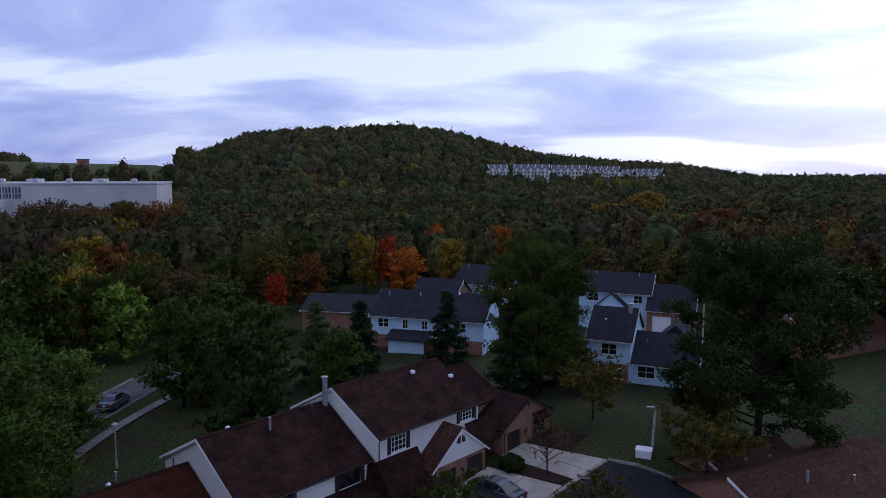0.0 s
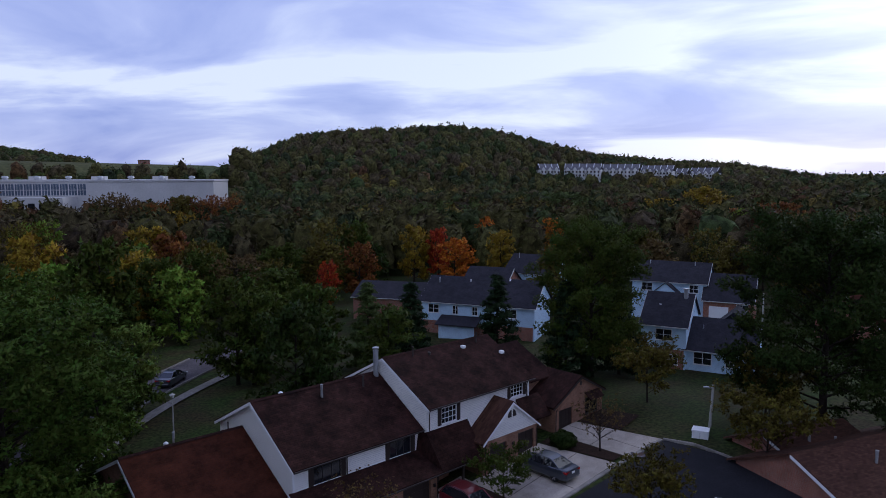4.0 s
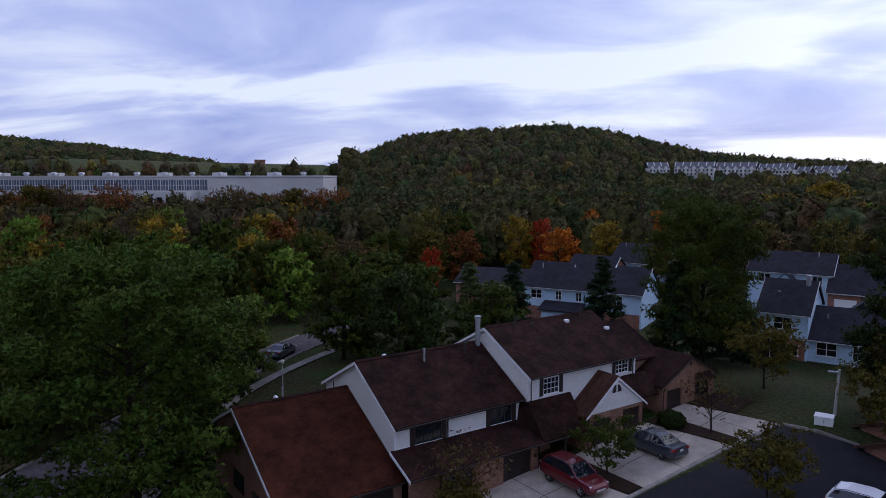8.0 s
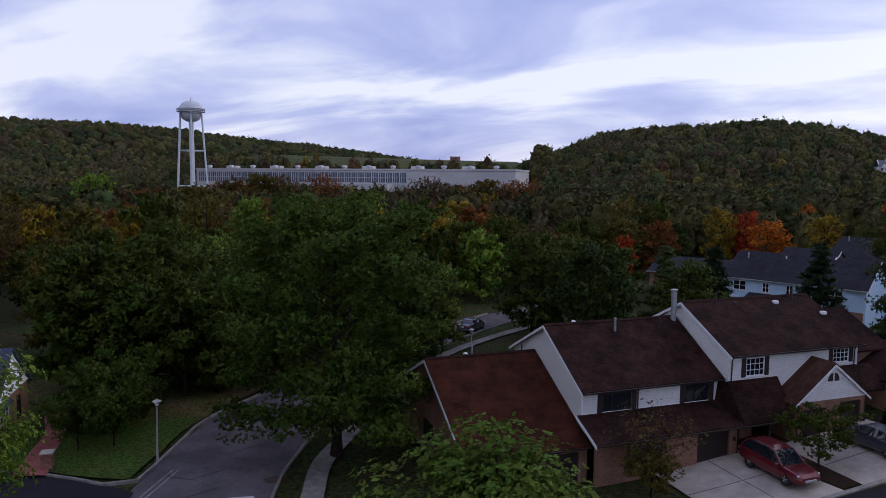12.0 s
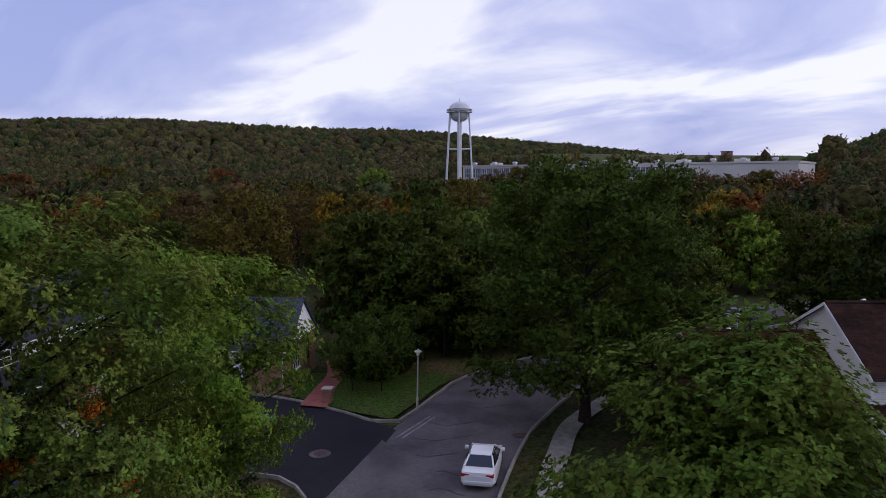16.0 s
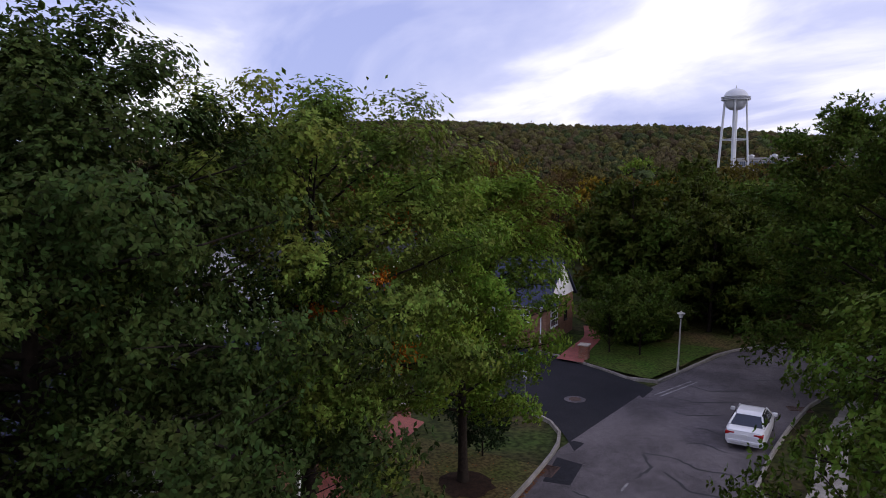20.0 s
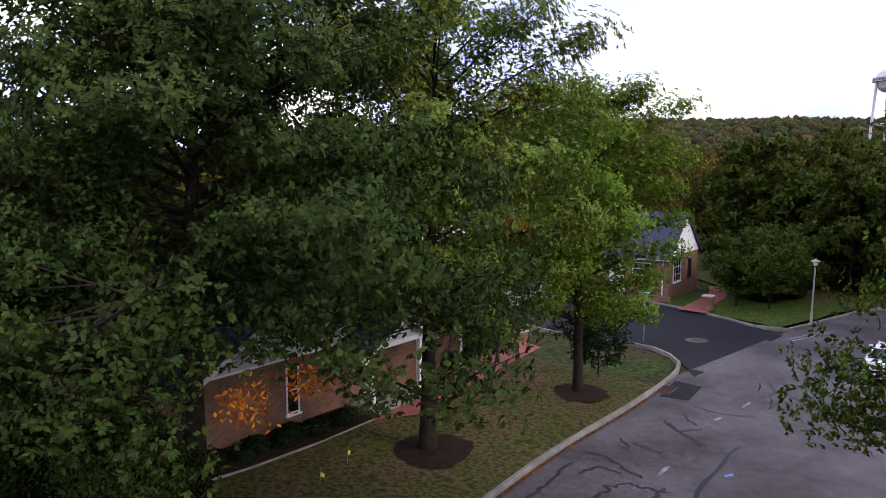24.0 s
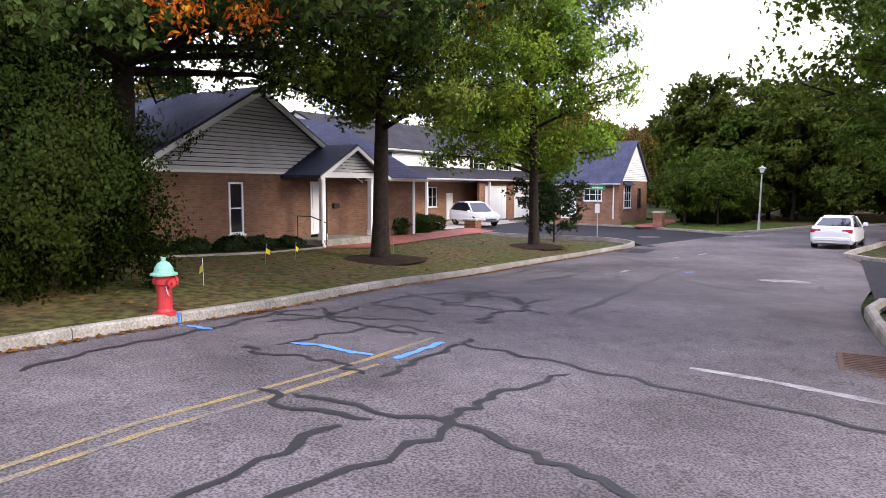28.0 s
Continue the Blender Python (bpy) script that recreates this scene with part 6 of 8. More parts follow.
car(stand(30, 108, 60, 0.02), PAINT_WHITE, "small white car parked between distant houses")

# ---- street furniture ----
HYD_RED = material("chipped_red_paint", (0.42, 0.025, 0.030), 0.5, (0.30, 0.02, 0.025), 8, 0.6, 0.2)
HYD_GREEN = material("faded_green_paint", (0.16, 0.38, 0.30), 0.55, (0.22, 0.42, 0.35), 8, 0.6, 0.2)
hyd = thing("fire_hydrant", pose(-9.8, 0.42, lawn_z(-9.8, 0.42) - 0.02, 0, 0, 20) @ Matrix.Scale(0.86, 4), "red fire hydrant with a faded green bonnet", "hydrant")
part("barrel", Mesh().lathe([(0.20, 0), (0.20, 0.05), (0.14, 0.07), (0.125, 0.12), (0.12, 0.50), (0.15, 0.53), (0.15, 0.62), (0.13, 0.64), (0.13, 0.68)], 18), HYD_RED, hyd, smooth=False)
part("bonnet", Mesh().lathe([(0.22, 0.68), (0.22, 0.71), (0.16, 0.73), (0.15, 0.80), (0.10, 0.88), (0.05, 0.91), (0.04, 0.91), (0.04, 0.97), (0.02, 0.98)], 18), HYD_GREEN, hyd)
for k, (r, l) in enumerate(((0.075, 0.24), (0.075, 0.24), (0.095, 0.22))):
    a = radians((0, 180, 90)[k] + 20)
    d_ = Vector((math.cos(a), math.sin(a), 0))
    nz = part("nozzle", Mesh().tube([d_ * 0.10 + Vector((0, 0, 0.56)), d_ * (l - 0.05) + Vector((0, 0, 0.56)), d_ * (l - 0.05) + Vector((0, 0, 0.56)), d_ * l + Vector((0, 0, 0.56))], [r * 0.8, r * 0.8, r, r], 10), HYD_RED, hyd)
    part("cap_nut", Mesh().tube([d_ * l + Vector((0, 0, 0.56)), d_ * (l + 0.04) + Vector((0, 0, 0.56))], [0.03, 0.03], 5), HYD_RED, hyd)
part("chain", Mesh().tube([(0.14, 0.0, 0.50), (0.17, 0.02, 0.38), (0.15, 0.05, 0.34)], [0.01] * 3, 5), STEEL, hyd)


LAMP_GLASS = material("frosted_lantern", (0.75, 0.75, 0.72), 0.4, None, 2, 0.2)


def street_lamp(x, y, z, h, label, lean=(0, 0)):
    s = thing("street_lamp", pose(x, y, z, lean[0], lean[1], 0), label, "street lamp", "street lamps")
    part("pole", Mesh().lathe([(0.09, -0.3), (0.085, 0.6), (0.06, 0.65), (0.045, h - 0.35)], 10), POLE_GREY, s)
    part("collar", Mesh().lathe([(0.05, h - 0.38), (0.10, h - 0.34), (0.10, h - 0.30)], 10), TRIM_DARK, s)
    part("lantern", Mesh().lathe([(0.10, h - 0.30), (0.17, h - 0.06), (0.17, h - 0.04)], 12), LAMP_GLASS, s)
    part("cap", Mesh().lathe([(0.26, h - 0.05), (0.27, h - 0.02), (0.10, h + 0.06), (0.04, h + 0.12), (0.01, h + 0.16)], 12), POLE_GREY, s)
    return s


street_lamp(-37.9, 31.2, ground(-37.9, 31.2) + 0.05, 3.95, "slim street lamp with a small lantern leaning slightly", (1.5, 4))
street_lamp(-30.6, 60.1, ground(-30.6, 60.1), 3.9, "slim street lamp with a small lantern by the path")
cp = thing("lamp_post", pose(14.8, 60.3, 1.25, 0, 2.5, 0), "tall grey post with a small cobra lamp", "lamp post")
part("pole", Mesh().lathe([(0.13, -0.4), (0.10, 4.3)], 10), POLE_GREY, cp)
part("lamp_head", Mesh().box(-0.75, -0.1, 4.0, 0.0, 0.1, 4.14, bevel=0.04), STEEL, cp)
tb = thing("transformer_box", pose(13.6, 58.2, 1.1, 0, 0, -20), "white metal transformer box on the grass", "utility box")
part("cabinet", Mesh().box(-0.6, -0.5, 0, 0.6, 0.5, 1.45, bevel=0.03), WHITE, tb)
part("lid", Mesh().box(-0.64, -0.54, 1.45, 0.64, 0.54, 1.53, bevel=0.02), WHITE, tb)
part("door_seam", Mesh().box(-0.01, -0.515, 0.1, 0.01, -0.5, 1.35), TRIM_DARK, tb)
part("hasp", Mesh().box(0.05, -0.53, 0.7, 0.15, -0.5, 0.85), STEEL, tb)

SIGN_GREEN = material("green_sign", (0.02, 0.22, 0.10), 0.5, None, 2, 0.3)
sg = thing("sign_post", pose(-35.2, 19.0, ground(-35.2, 19.0) + 0.13, 0, 0, 40), "thin metal post with a small green sign", "sign")
part("post", Mesh().lathe([(0.03, -0.3), (0.03, 2.75)], 6), STEEL, sg)
part("sign_plate", Mesh().box(-0.42, -0.02, 2.5, 0.42, 0.0, 2.75), SIGN_GREEN, sg, "small green street sign")
part("lettering", Mesh().box(-0.32, -0.026, 2.59, 0.30, -0.021, 2.66), WHITE, sg)
part("notice", Mesh().box(-0.14, -0.035, 1.25, 0.14, -0.031, 1.75), WHITE, sg, "white notice")

FLAG = material("yellow_flag", (0.75, 0.60, 0.03), 0.6, None, 3, 0.3)
for k, (x, y) in enumerate(((-12.63, -2.06), (-21.6, 0.9), (-17.35, 1.63), (-18.99, 2.39), (-22, 5.6), (-12.31, 0.69))):
    fl = thing("marker_flag", pose(x, y, lawn_z(x, y), 0, 5, 40 * k), "small yellow utility flag in the grass", "flag", "utility flags")
    part("wire", Mesh().tube([(0, 0, -0.1), (0, 0, 0.5)], [0.006, 0.006], 4), STEEL, fl)
    part("flag", Mesh().add([(0, 0, 0.40), (0.11, 0.02, 0.34), (0.10, 0.04, 0.22), (0, 0, 0.27), (0, 0.006, 0.40), (0.11, 0.026, 0.34), (0.10, 0.046, 0.22), (0, 0.006, 0.27)], [(0, 1, 2, 3), (7, 6, 5, 4), (0, 4, 5, 1), (1, 5, 6, 2), (2, 6, 7, 3)]), FLAG, fl)

# manholes, drains and patches
IRON = material("rusty_iron", (0.10, 0.055, 0.040), 0.8, (0.05, 0.03, 0.025), 5, 0.7, 0.3, metal=0.4)
for x, y in ((-34.9, 22.0), (8.4, 55.0)):
    z = ground(x, y) + 0.016
    mh = thing("manhole", pose(x, y, z), "round manhole cover set in black asphalt", "manhole")
    part("collar", Mesh().lathe([(0.62, 0), (0.6, 0.012), (0.36, 0.012), (0.36, 0)], 24), ASPHALT, mh)
    part("cover", Mesh().lathe([(0.35, 0), (0.35, 0.014), (0.02, 0.016)], 24), IRON, mh)


def drain(x, y, turn, label):
    dn = thing("storm_drain", pose(x, y, ground(x, y) + 0.006, 0, 0, turn), label, "drain", "storm drains")
    part("frame", Mesh().box(-0.62, -0.36, -0.1, -0.55, 0.36, 0.012).box(0.55, -0.36, -0.1, 0.62, 0.36, 0.012).box(-0.55, -0.36, -0.1, 0.55, -0.30, 0.012).box(-0.55, 0.30, -0.1, 0.55, 0.36, 0.012), IRON, dn)
    for k in range(11):
        x0 = -0.50 + k * 0.095
        part("bar", Mesh().box(x0, -0.30, -0.06, x0 + 0.045, 0.30, 0.010), IRON, dn)
    # shallow black plate stands in for the unlit depth below the bars
    part("pit", Mesh().box(-0.55, -0.30, -0.1, 0.55, 0.30, -0.065), RUBBER, dn)


drain(-6.2, 9.1, -40, "rusty storm drain grate by the kerb")
drain(-29.6, 33.0, 60, "storm drain grate at the far kerb")
drain(-26.2, 15.9, 135, "storm drain grate at the lawn corner")
pq = [Vector(p) for p in ((-27.5, 17.0), (-26.4, 17.7), (-24.6, 16.1), (-25.3, 15.2))]
single("asphalt_patch", strip([pq[0], pq[3]], [pq[1], pq[2]], 2, 0.006), ASPHALT_NEW, Matrix(), "darker rectangular asphalt patch at the kerb", "patch", kind="structure")


# ---- sealed cracks and paint on the street ----
def ribbon(m, pts, width, lift, seed, wob=0.10, subdiv=5):
    rr = random.Random(seed)
    line = []
    pts = [Vector(p) for p in pts]
    for a_, b_ in zip(pts, pts[1:]):
        d_ = b_ - a_
        q_ = Vector((-d_.y, d_.x)).normalized() if d_.length else Vector((0, 1))
        for k in range(subdiv):
            line.append(a_ + d_ * (k / subdiv) + q_ * (rr.uniform(-wob, wob) if k else 0))
    line.append(pts[-1])
    vs = []
    for i, p in enumerate(line):
        d_ = (line[min(i + 1, len(line) - 1)] - line[max(i - 1, 0)]).normalized()
        q_ = Vector((-d_.y, d_.x)) * width * rr.uniform(0.7, 1.25) * (0.6 if i in (0, len(line) - 1) else 1)
        for s in (-0.5, 0.5):
            o = p + q_ * s
            vs.append((o.x, o.y, ground(o.x, o.y) + lift))
    m.add(vs, [(2 * i, 2 * i + 1, 2 * i + 3, 2 * i + 2) for i in range(len(line) - 1)])
    return m


NEAR_CRACKS = (
    ((-7.05, -0.57), (-7.92, -0.16), (-8.78, 0.66), (-9.35, 1.16), (-10.53, 1.93), (-10.9, 2.62)),
    ((-8.14, 1.67), (-7.66, 1.75), (-7.41, 2.37), (-7.04, 2.73), (-6.55, 2.91)),
    ((-6.08, 1.84), (-5.36, 2.19), (-4.99, 2.83)),
    ((-5.87, 2.19), (-5.57, 2.55), (-4.78, 3.48)),
    ((-2.89, 0.78), (-4.21, 1.92), (-4.87, 2.55)),
    ((-3.23, 1.65), (-4.02, 2.83), (-4.78, 3.48), (-5.34, 3.85), (-5.73, 4.22), (-6.25, 5.17)),
    ((-4.78, 3.48), (-4.01, 3.95), (-3.3, 4.25), (-2.03, 4.75)),
    ((-6.4, 3.09), (-7.05, 3.55), (-7.91, 4.28), (-8.29, 4.56)),
    ((-7.92, 4.38), (-6.71, 5.35), (-5.51, 6.06), (-4.54, 6.87), (-2.87, 7.7)),
    ((-8.11, 2.02), (-8.8, 2.72), (-9.36, 3.71), (-8.68, 4.27)),
    ((-11.08, 2.71), (-9.73, 2.89), (-9.31, 3.35), (-8.55, 3.9)),
    ((-11.28, 3.59), (-11.68, 3.77), (-12.18, 4.21), (-12.55, 4.5), (-12.68, 4.94), (-12.89, 5.47), (-12.97, 5.8)),
    ((-13.1, 4.42), (-12.65, 4.55), (-12.19, 4.72), (-11.69, 5.01)),
    ((-11.27, 4.81), (-11.53, 5.08), (-11.79, 5.49), (-12.44, 5.62)),
    ((-11.27, 4.81), (-11.16, 5.27), (-10.92, 5.52), (-10.63, 5.76), (-10.47, 6.02), (-10.63, 6.18)),
    ((-13.46, 5.73), (-13.14, 6.03), (-12.68, 6.12), (-12.87, 5.71)),
    ((-13.73, 6.39), (-13.43, 6.49), (-13.02, 6.47), (-13.37, 7.13)),
    ((-12.71, 5.79), (-12.38, 6.18), (-12.02, 6.4), (-11.39, 6.33), (-11.1, 6.37), (-10.63, 6.16), (-10.17, 6.44)),
    ((-12.35, 6.53), (-11.84, 6.51), (-11.24, 6.39)),
    ((-11.1, 6.37), (-11.66, 6.71), (-11.94, 7.15)),
    ((-11.28, 3.59), (-11.05, 3.92), (-10.86, 4.25), (-10.54, 4.39), (-10.17, 4.47)),
    ((-12.99, 5.61), (-12.42, 5.83), (-11.9, 5.98)),
    ((-9.34, 5.07), (-9.85, 5.22), (-10.28, 5.5), (-10.56, 5.89)),
    ((-10.74, 1.78), (-10.39, 2.15), (-10.17, 2.7), (-10.03, 3.25), (-9.8, 3.77), (-9.69, 4.27)),
    ((-10.16, 2.75), (-10.59, 2.97), (-11.12, 3.37)),
    ((-9.75, 1.84), (-9.94, 2.32), (-10.12, 2.74)),
)
MID_CRACKS = (
    ((-10.14, 6.83), (-12.61, 8.9), (-16.6, 12.2), (-19.6, 15.3)),
    ((-22.2, 13.9), (-21.3, 14), (-19.7, 14.2)),
    ((-21.3, 13.8), (-21.4, 15)),
    ((-24.1, 15.9), (-23.1, 16.3), (-22.2, 17.6)),
    ((-23.2, 15.1), (-21.7, 14.9)),
    ((-15.57, 12.28), (-14.22, 12.24), (-13.5, 12.33), (-12.11, 12.83)),
    ((-13.8, 15), (-12.47, 13.98)),
    ((-24.6, 20.6), (-22.6, 20.4), (-21.2, 21.6)),
    ((-27, 20.8), (-25.8, 22), (-24.4, 22.2), (-23.4, 23.4)),
    ((-29, 21.4), (-27.6, 22.6), (-27, 24.4), (-25.6, 24.8)),
    ((-30.5, 24), (-29.2, 24.4), (-28.6, 26), (-27.2, 26.2)),
    ((-32, 25.6), (-30.6, 26.4), (-30, 28.2)),
    ((-33.6, 27.4), (-32.2, 28.4), (-31.6, 30.6)),
    ((-35.4, 30), (-33.8, 30.4), (-33.2, 32.6)),
    ((-30.5, 22.4), (-29.4, 23.2), (-30.2, 24.6), (-31.4, 25)),
    ((-28.2, 23.6), (-29.6, 23.4), (-31, 23.8)),
    ((-27.4, 22), (-28.6, 21.8), (-29.6, 22.6)),
    ((-24.4, 19), (-25.2, 20.4), (-26.8, 21)),
    ((-36.8, 33.6), (-35, 34.4), (-34.4, 36.6)),
    ((-38.4, 37.6), (-36.4, 38.4), (-35, 40.2)),
    ((-15.7, 8.16), (-16.43, 8.9), (-16.83, 9.55), (-17.32, 9.75)),
    ((-19.95, 9.97), (-19.45, 10.54), (-18.66, 10.76), (-17.58, 10.96)),
    ((-15.65, 8.53), (-15.78, 9.35), (-15.96, 10.15)),
    ((-15.58, 10.02), (-15.41, 10.44), (-16.35, 10.75), (-16.87, 11.34)),
    ((-20.94, 11.65), (-20.07, 11.67), (-19.96, 11.33)),
    ((-20.45, 11.94), (-19.81, 12.24), (-19.28, 12.47)),
    ((-17.13, 9.68), (-17.35, 10.37), (-16.97, 10.71), (-16.56, 11.36)),
    ((-18.21, 9.24), (-18.64, 10.03), (-18, 10.48)),
    ((-16.45, 6.79), (-17.1, 7.68), (-18.01, 8.39), (-19.12, 9.39)),
    ((-22.48, 14.08), (-21.5, 13.91), (-20.72, 14.03), (-19.69, 13.97)),
)
for k, pts in enumerate(NEAR_CRACKS + MID_CRACKS):
    wide = 0.09 if k < len(NEAR_CRACKS) else 0.125
    single("crack_seal", ribbon(Mesh(), pts, wide, 0.006 + 0.0002 * (k % 7), k), SEALANT, Matrix(), "black tar seal along a crack in the street", "crack seal", "sealed cracks")
YELLOW_LINE = material("worn_yellow_paint", (0.25, 0.18, 0.06), 0.85, (0.125, 0.112, 0.105), 3, 1.0, 0.4)
WHITE_LINE = material("worn_white_paint", (0.30, 0.29, 0.29), 0.85, (0.13, 0.12, 0.125), 4, 1.0, 0.4)
BLUE_PAINT = material("blue_marking_paint", (0.06, 0.24, 0.70), 0.7, (0.12, 0.30, 0.65), 6, 0.6, 0.2)
for k, pts in enumerate((((-2.91, -0.94), (-4.29, 0.2), (-5.13, 0.88), (-5.99, 1.79), (-7.16, 3), (-8.4, 4.09)), ((-2.76, -0.79), (-4.09, 0.32), (-4.93, 1.05), (-5.8, 1.97), (-6.96, 3.14)))):
    single("road_marking", ribbon(Mesh(), pts, 0.075, 0.004, 50 + k, 0.0), YELLOW_LINE, Matrix(), "worn double yellow line along the street", "road marking", "yellow lines")
for k, pts in enumerate((((-17.8, 11.6), (-18.4, 12.2)), ((-23.5, 17.8), (-24.1, 18.5)), ((-33.9, 27), (-35.6, 30.9)), ((-34.2, 26.8), (-35.9, 30.7)), ((-22.2, 15.9), (-22.5, 16.3)))):
    single("road_marking", ribbon(Mesh(), pts, 0.12, 0.004, 60 + k, 0.0), WHITE_LINE, Matrix(), "worn painted line on the street", "road marking")
single("road_marking", ribbon(Mesh(), ((-6.38, 6.73), (-5.77, 7.25), (-5.14, 7.66), (-4.22, 8.29)), 0.16, 0.004, 70, 0.0), WHITE_LINE, Matrix(), "worn white stop line", "road marking")
single("paint_smear", ribbon(Mesh(), ((-15.4, 14.4), (-15, 14.8), (-14.6, 15.3)), 0.5, 0.004, 71, 0.1), WHITE_LINE, Matrix(), "pale smear of spilt paint on the street", "smear")
for k, pts in enumerate((((-8.22, 2.19), (-7.99, 2.59), (-7.57, 2.91), (-7.39, 3.13)), ((-7.2, 3.36), (-7.59, 3.73), (-8.07, 4.14)), ((-9.6, 0.59), (-9.57, 0.63)), ((-9.52, 0.75), (-9.23, 1.12)), ((-17.4, 13.5), (-17.55, 13.8)))):
    single("survey_mark", ribbon(Mesh(), pts, 0.11, 0.008, 80 + k, 0.03), BLUE_PAINT, Matrix(), "blue spray-paint survey mark on asphalt", "paint mark", "survey marks")
single("survey_mark", Mesh().box(-0.04, -0.012, 0.02, 0.04, 0.0, 0.16), BLUE_PAINT, pose(-9.74, 0.61, ground(-9.74, 0.61), 0, 0, 49), "blue spray-paint survey mark on the kerb", "paint mark", "survey marks")

# fallen leaves: drifts at the kerb and scattered on the lawn
rl = np.random.default_rng(9)
n = 2600
pick = rl.integers(0, 119, n)
base_pts = np.array([tuple(p) for p in SOUTH_DENSE])
tt = rl.random(n)[:, None]
pos = base_pts[pick] * (1 - tt) + base_pts[pick + 1] * tt
off = np.where(rl.random(n) < 0.5, rl.uniform(-0.18, -0.02, n), rl.uniform(0.3, 8.0, n))
dirs = base_pts[pick + 1] - base_pts[pick]
dirs /= np.linalg.norm(dirs, axis=1)[:, None]
pos += np.stack([-dirs[:, 1], dirs[:, 0]], 1) * off[:, None]
zz = np.array([(ground(x, y) + 0.015) if o < 0 else lawn_z(x, y) + 0.02 for (x, y), o in zip(pos, off)])
me = blade_mesh("fallen_leaves", np.column_stack([pos, zz]), rl.normal(0, 1, (n, 3)) * np.array([1, 1, 0.15]), np.array([0, 0, 1.0]) + rl.normal(0, 0.25, (n, 3)), rl.uniform(0.06, 0.12, n), rl.uniform(0.04, 0.08, n), LEAF["rust"])
tagged(new("fallen_leaves", me), "fallen brown and orange leaves along the kerb", "fallen leaves", kind="stuff")
# ---- trees ----
def tree_meshes(name, seed, height, radius, base, leaves_n, leaf, mat, limbs=16, trunk=0.22, shape="round", droop=0.3, clump=0.9, sides=7, gaps=0.0, corners=4, keep=0.42):
    """Trunk with limbs, and a crown of single leaves in clumps round the twig ends."""
    rng = np.random.default_rng(seed)
    wood = Mesh()
    top = height * 0.93
    bend = rng.normal(0, 0.02 * height, 2)
    spine = lambda f: Vector((bend[0] * math.sin(f * 2.2), bend[1] * math.sin(f * 1.7 + 0.4) * f, f * top))
    wood.tube([spine(f) for f in (0, 0.02, 0.08, 0.25, 0.45, 0.65, 0.85, 1.0)], [trunk * k for k in (1.6, 1.25, 1.0, 0.85, 0.66, 0.42, 0.2, 0.05)], sides)
    ends = []
    for k in range(limbs):
        f = (k + rng.random() * 0.8) / limbs
        if shape == "pyramid":
            f **= 1.4
        z = base + (height - base) * (0.02 + 0.9 * f)
        if shape == "cone":
            reach, rise = radius * (1.02 - 0.92 * f), -0.12 + 0.25 * f
        elif shape == "pyramid":
            reach, rise = radius * (1.05 - 0.86 * f ** 1.1), -0.04 + 0.78 * f
        elif shape == "vase":
            reach, rise = radius * (0.45 + 0.75 * math.sin(math.pi * min(1, f * 0.85 + 0.12))), 0.75
        else:
            reach, rise = radius * math.sqrt(max(0.05, 1 - (2 * f * 0.92 - 0.72) ** 2 / 1.35)), 0.15 + 0.75 * f
        a = k * 2.39996 + rng.normal(0, 0.25)
        reach *= 0.78 + 0.34 * rng.random()
        s = spine(min(0.98, z / top * (0.9 if shape != "cone" else 1)))
        d = Vector((math.cos(a), math.sin(a), rise))
        tip = s + d * reach
        mid = s + d * reach * 0.5 + Vector((0, 0, reach * (0.06 if shape != "cone" else -0.05)))
        w0 = trunk * (0.42 - 0.26 * f)
        wood.tube([s, mid, tip], [w0, w0 * 0.55, w0 * 0.15], 5 if corners == 4 else 3, cap=False)
        twigs = max(3, int(4 + reach * 1.3))
        for j in range(twigs):
            g = 0.28 + 0.72 * (j + rng.random()) / twigs
            p = s.lerp(mid, g * 2) if g < 0.5 else mid.lerp(tip, g * 2 - 1)
            b = a + rng.choice((-1, 1)) * rng.uniform(0.5, 1.2)
            span = reach * rng.uniform(0.16, 0.42) * (1.15 - 0.5 * g)
            e = p + Vector((math.cos(b), math.sin(b), rng.uniform(-0.15, 0.55) if shape != "cone" else rng.uniform(-0.2, 0.1))) * span
            if j % 2 == 0 and corners == 4:
                wood.tube([p, e], [w0 * 0.28, w0 * 0.06], 4, cap=False)
            ends.append((e, 0.75 + 0.5 * rng.random()))
            if rng.random() > gaps:
                ends.append((p.lerp(e, 0.5) + Vector(rng.normal(0, 0.15 * clump, 3)), 0.7))
        ends.append((tip, 1.0))
        if shape == "pyramid":
            ends += [(s.lerp(tip, 0.2 + 0.8 * rng.random()) + Vector(rng.normal(0, 0.3, 3)), 0.8) for _ in range(int(9 * f))]
    ends.append((spine(1.0), 0.8))
    pts = np.array([tuple(e) for e, _ in ends])
    size = np.array([k for _, k in ends]) * clump
    # the leaves gather in clumps with gaps between them
    kept = rng.random(len(pts)) < keep
    pts, size = pts[kept], size[kept]
    per = 6 if corners == 4 else 5
    tufts = leaves_n // per
    pick = rng.integers(0, len(pts), tufts)
    # tufts sit on the shell of their clump, and the leaves of a tuft fan out from it
    d = rng.normal(0, 1, (tufts, 3))
    d /= np.linalg.norm(d, axis=1)[:, None]
    flat = np.array([1.0, 1.0, 0.70 if shape != "cone" else 0.30])
    c = pts[pick] + d * flat * (size[pick] * (0.25 + 0.75 * rng.random(tufts) ** 0.6))[:, None]
    out = c - np.array([0, 0, base + (height - base) * 0.4])
    out /= np.maximum(np.linalg.norm(out, axis=1)[:, None], 1e-6)
    out = out + d * 0.7 + np.array([0, 0, 0.25])
    out /= np.maximum(np.linalg.norm(out, axis=1)[:, None], 1e-6)
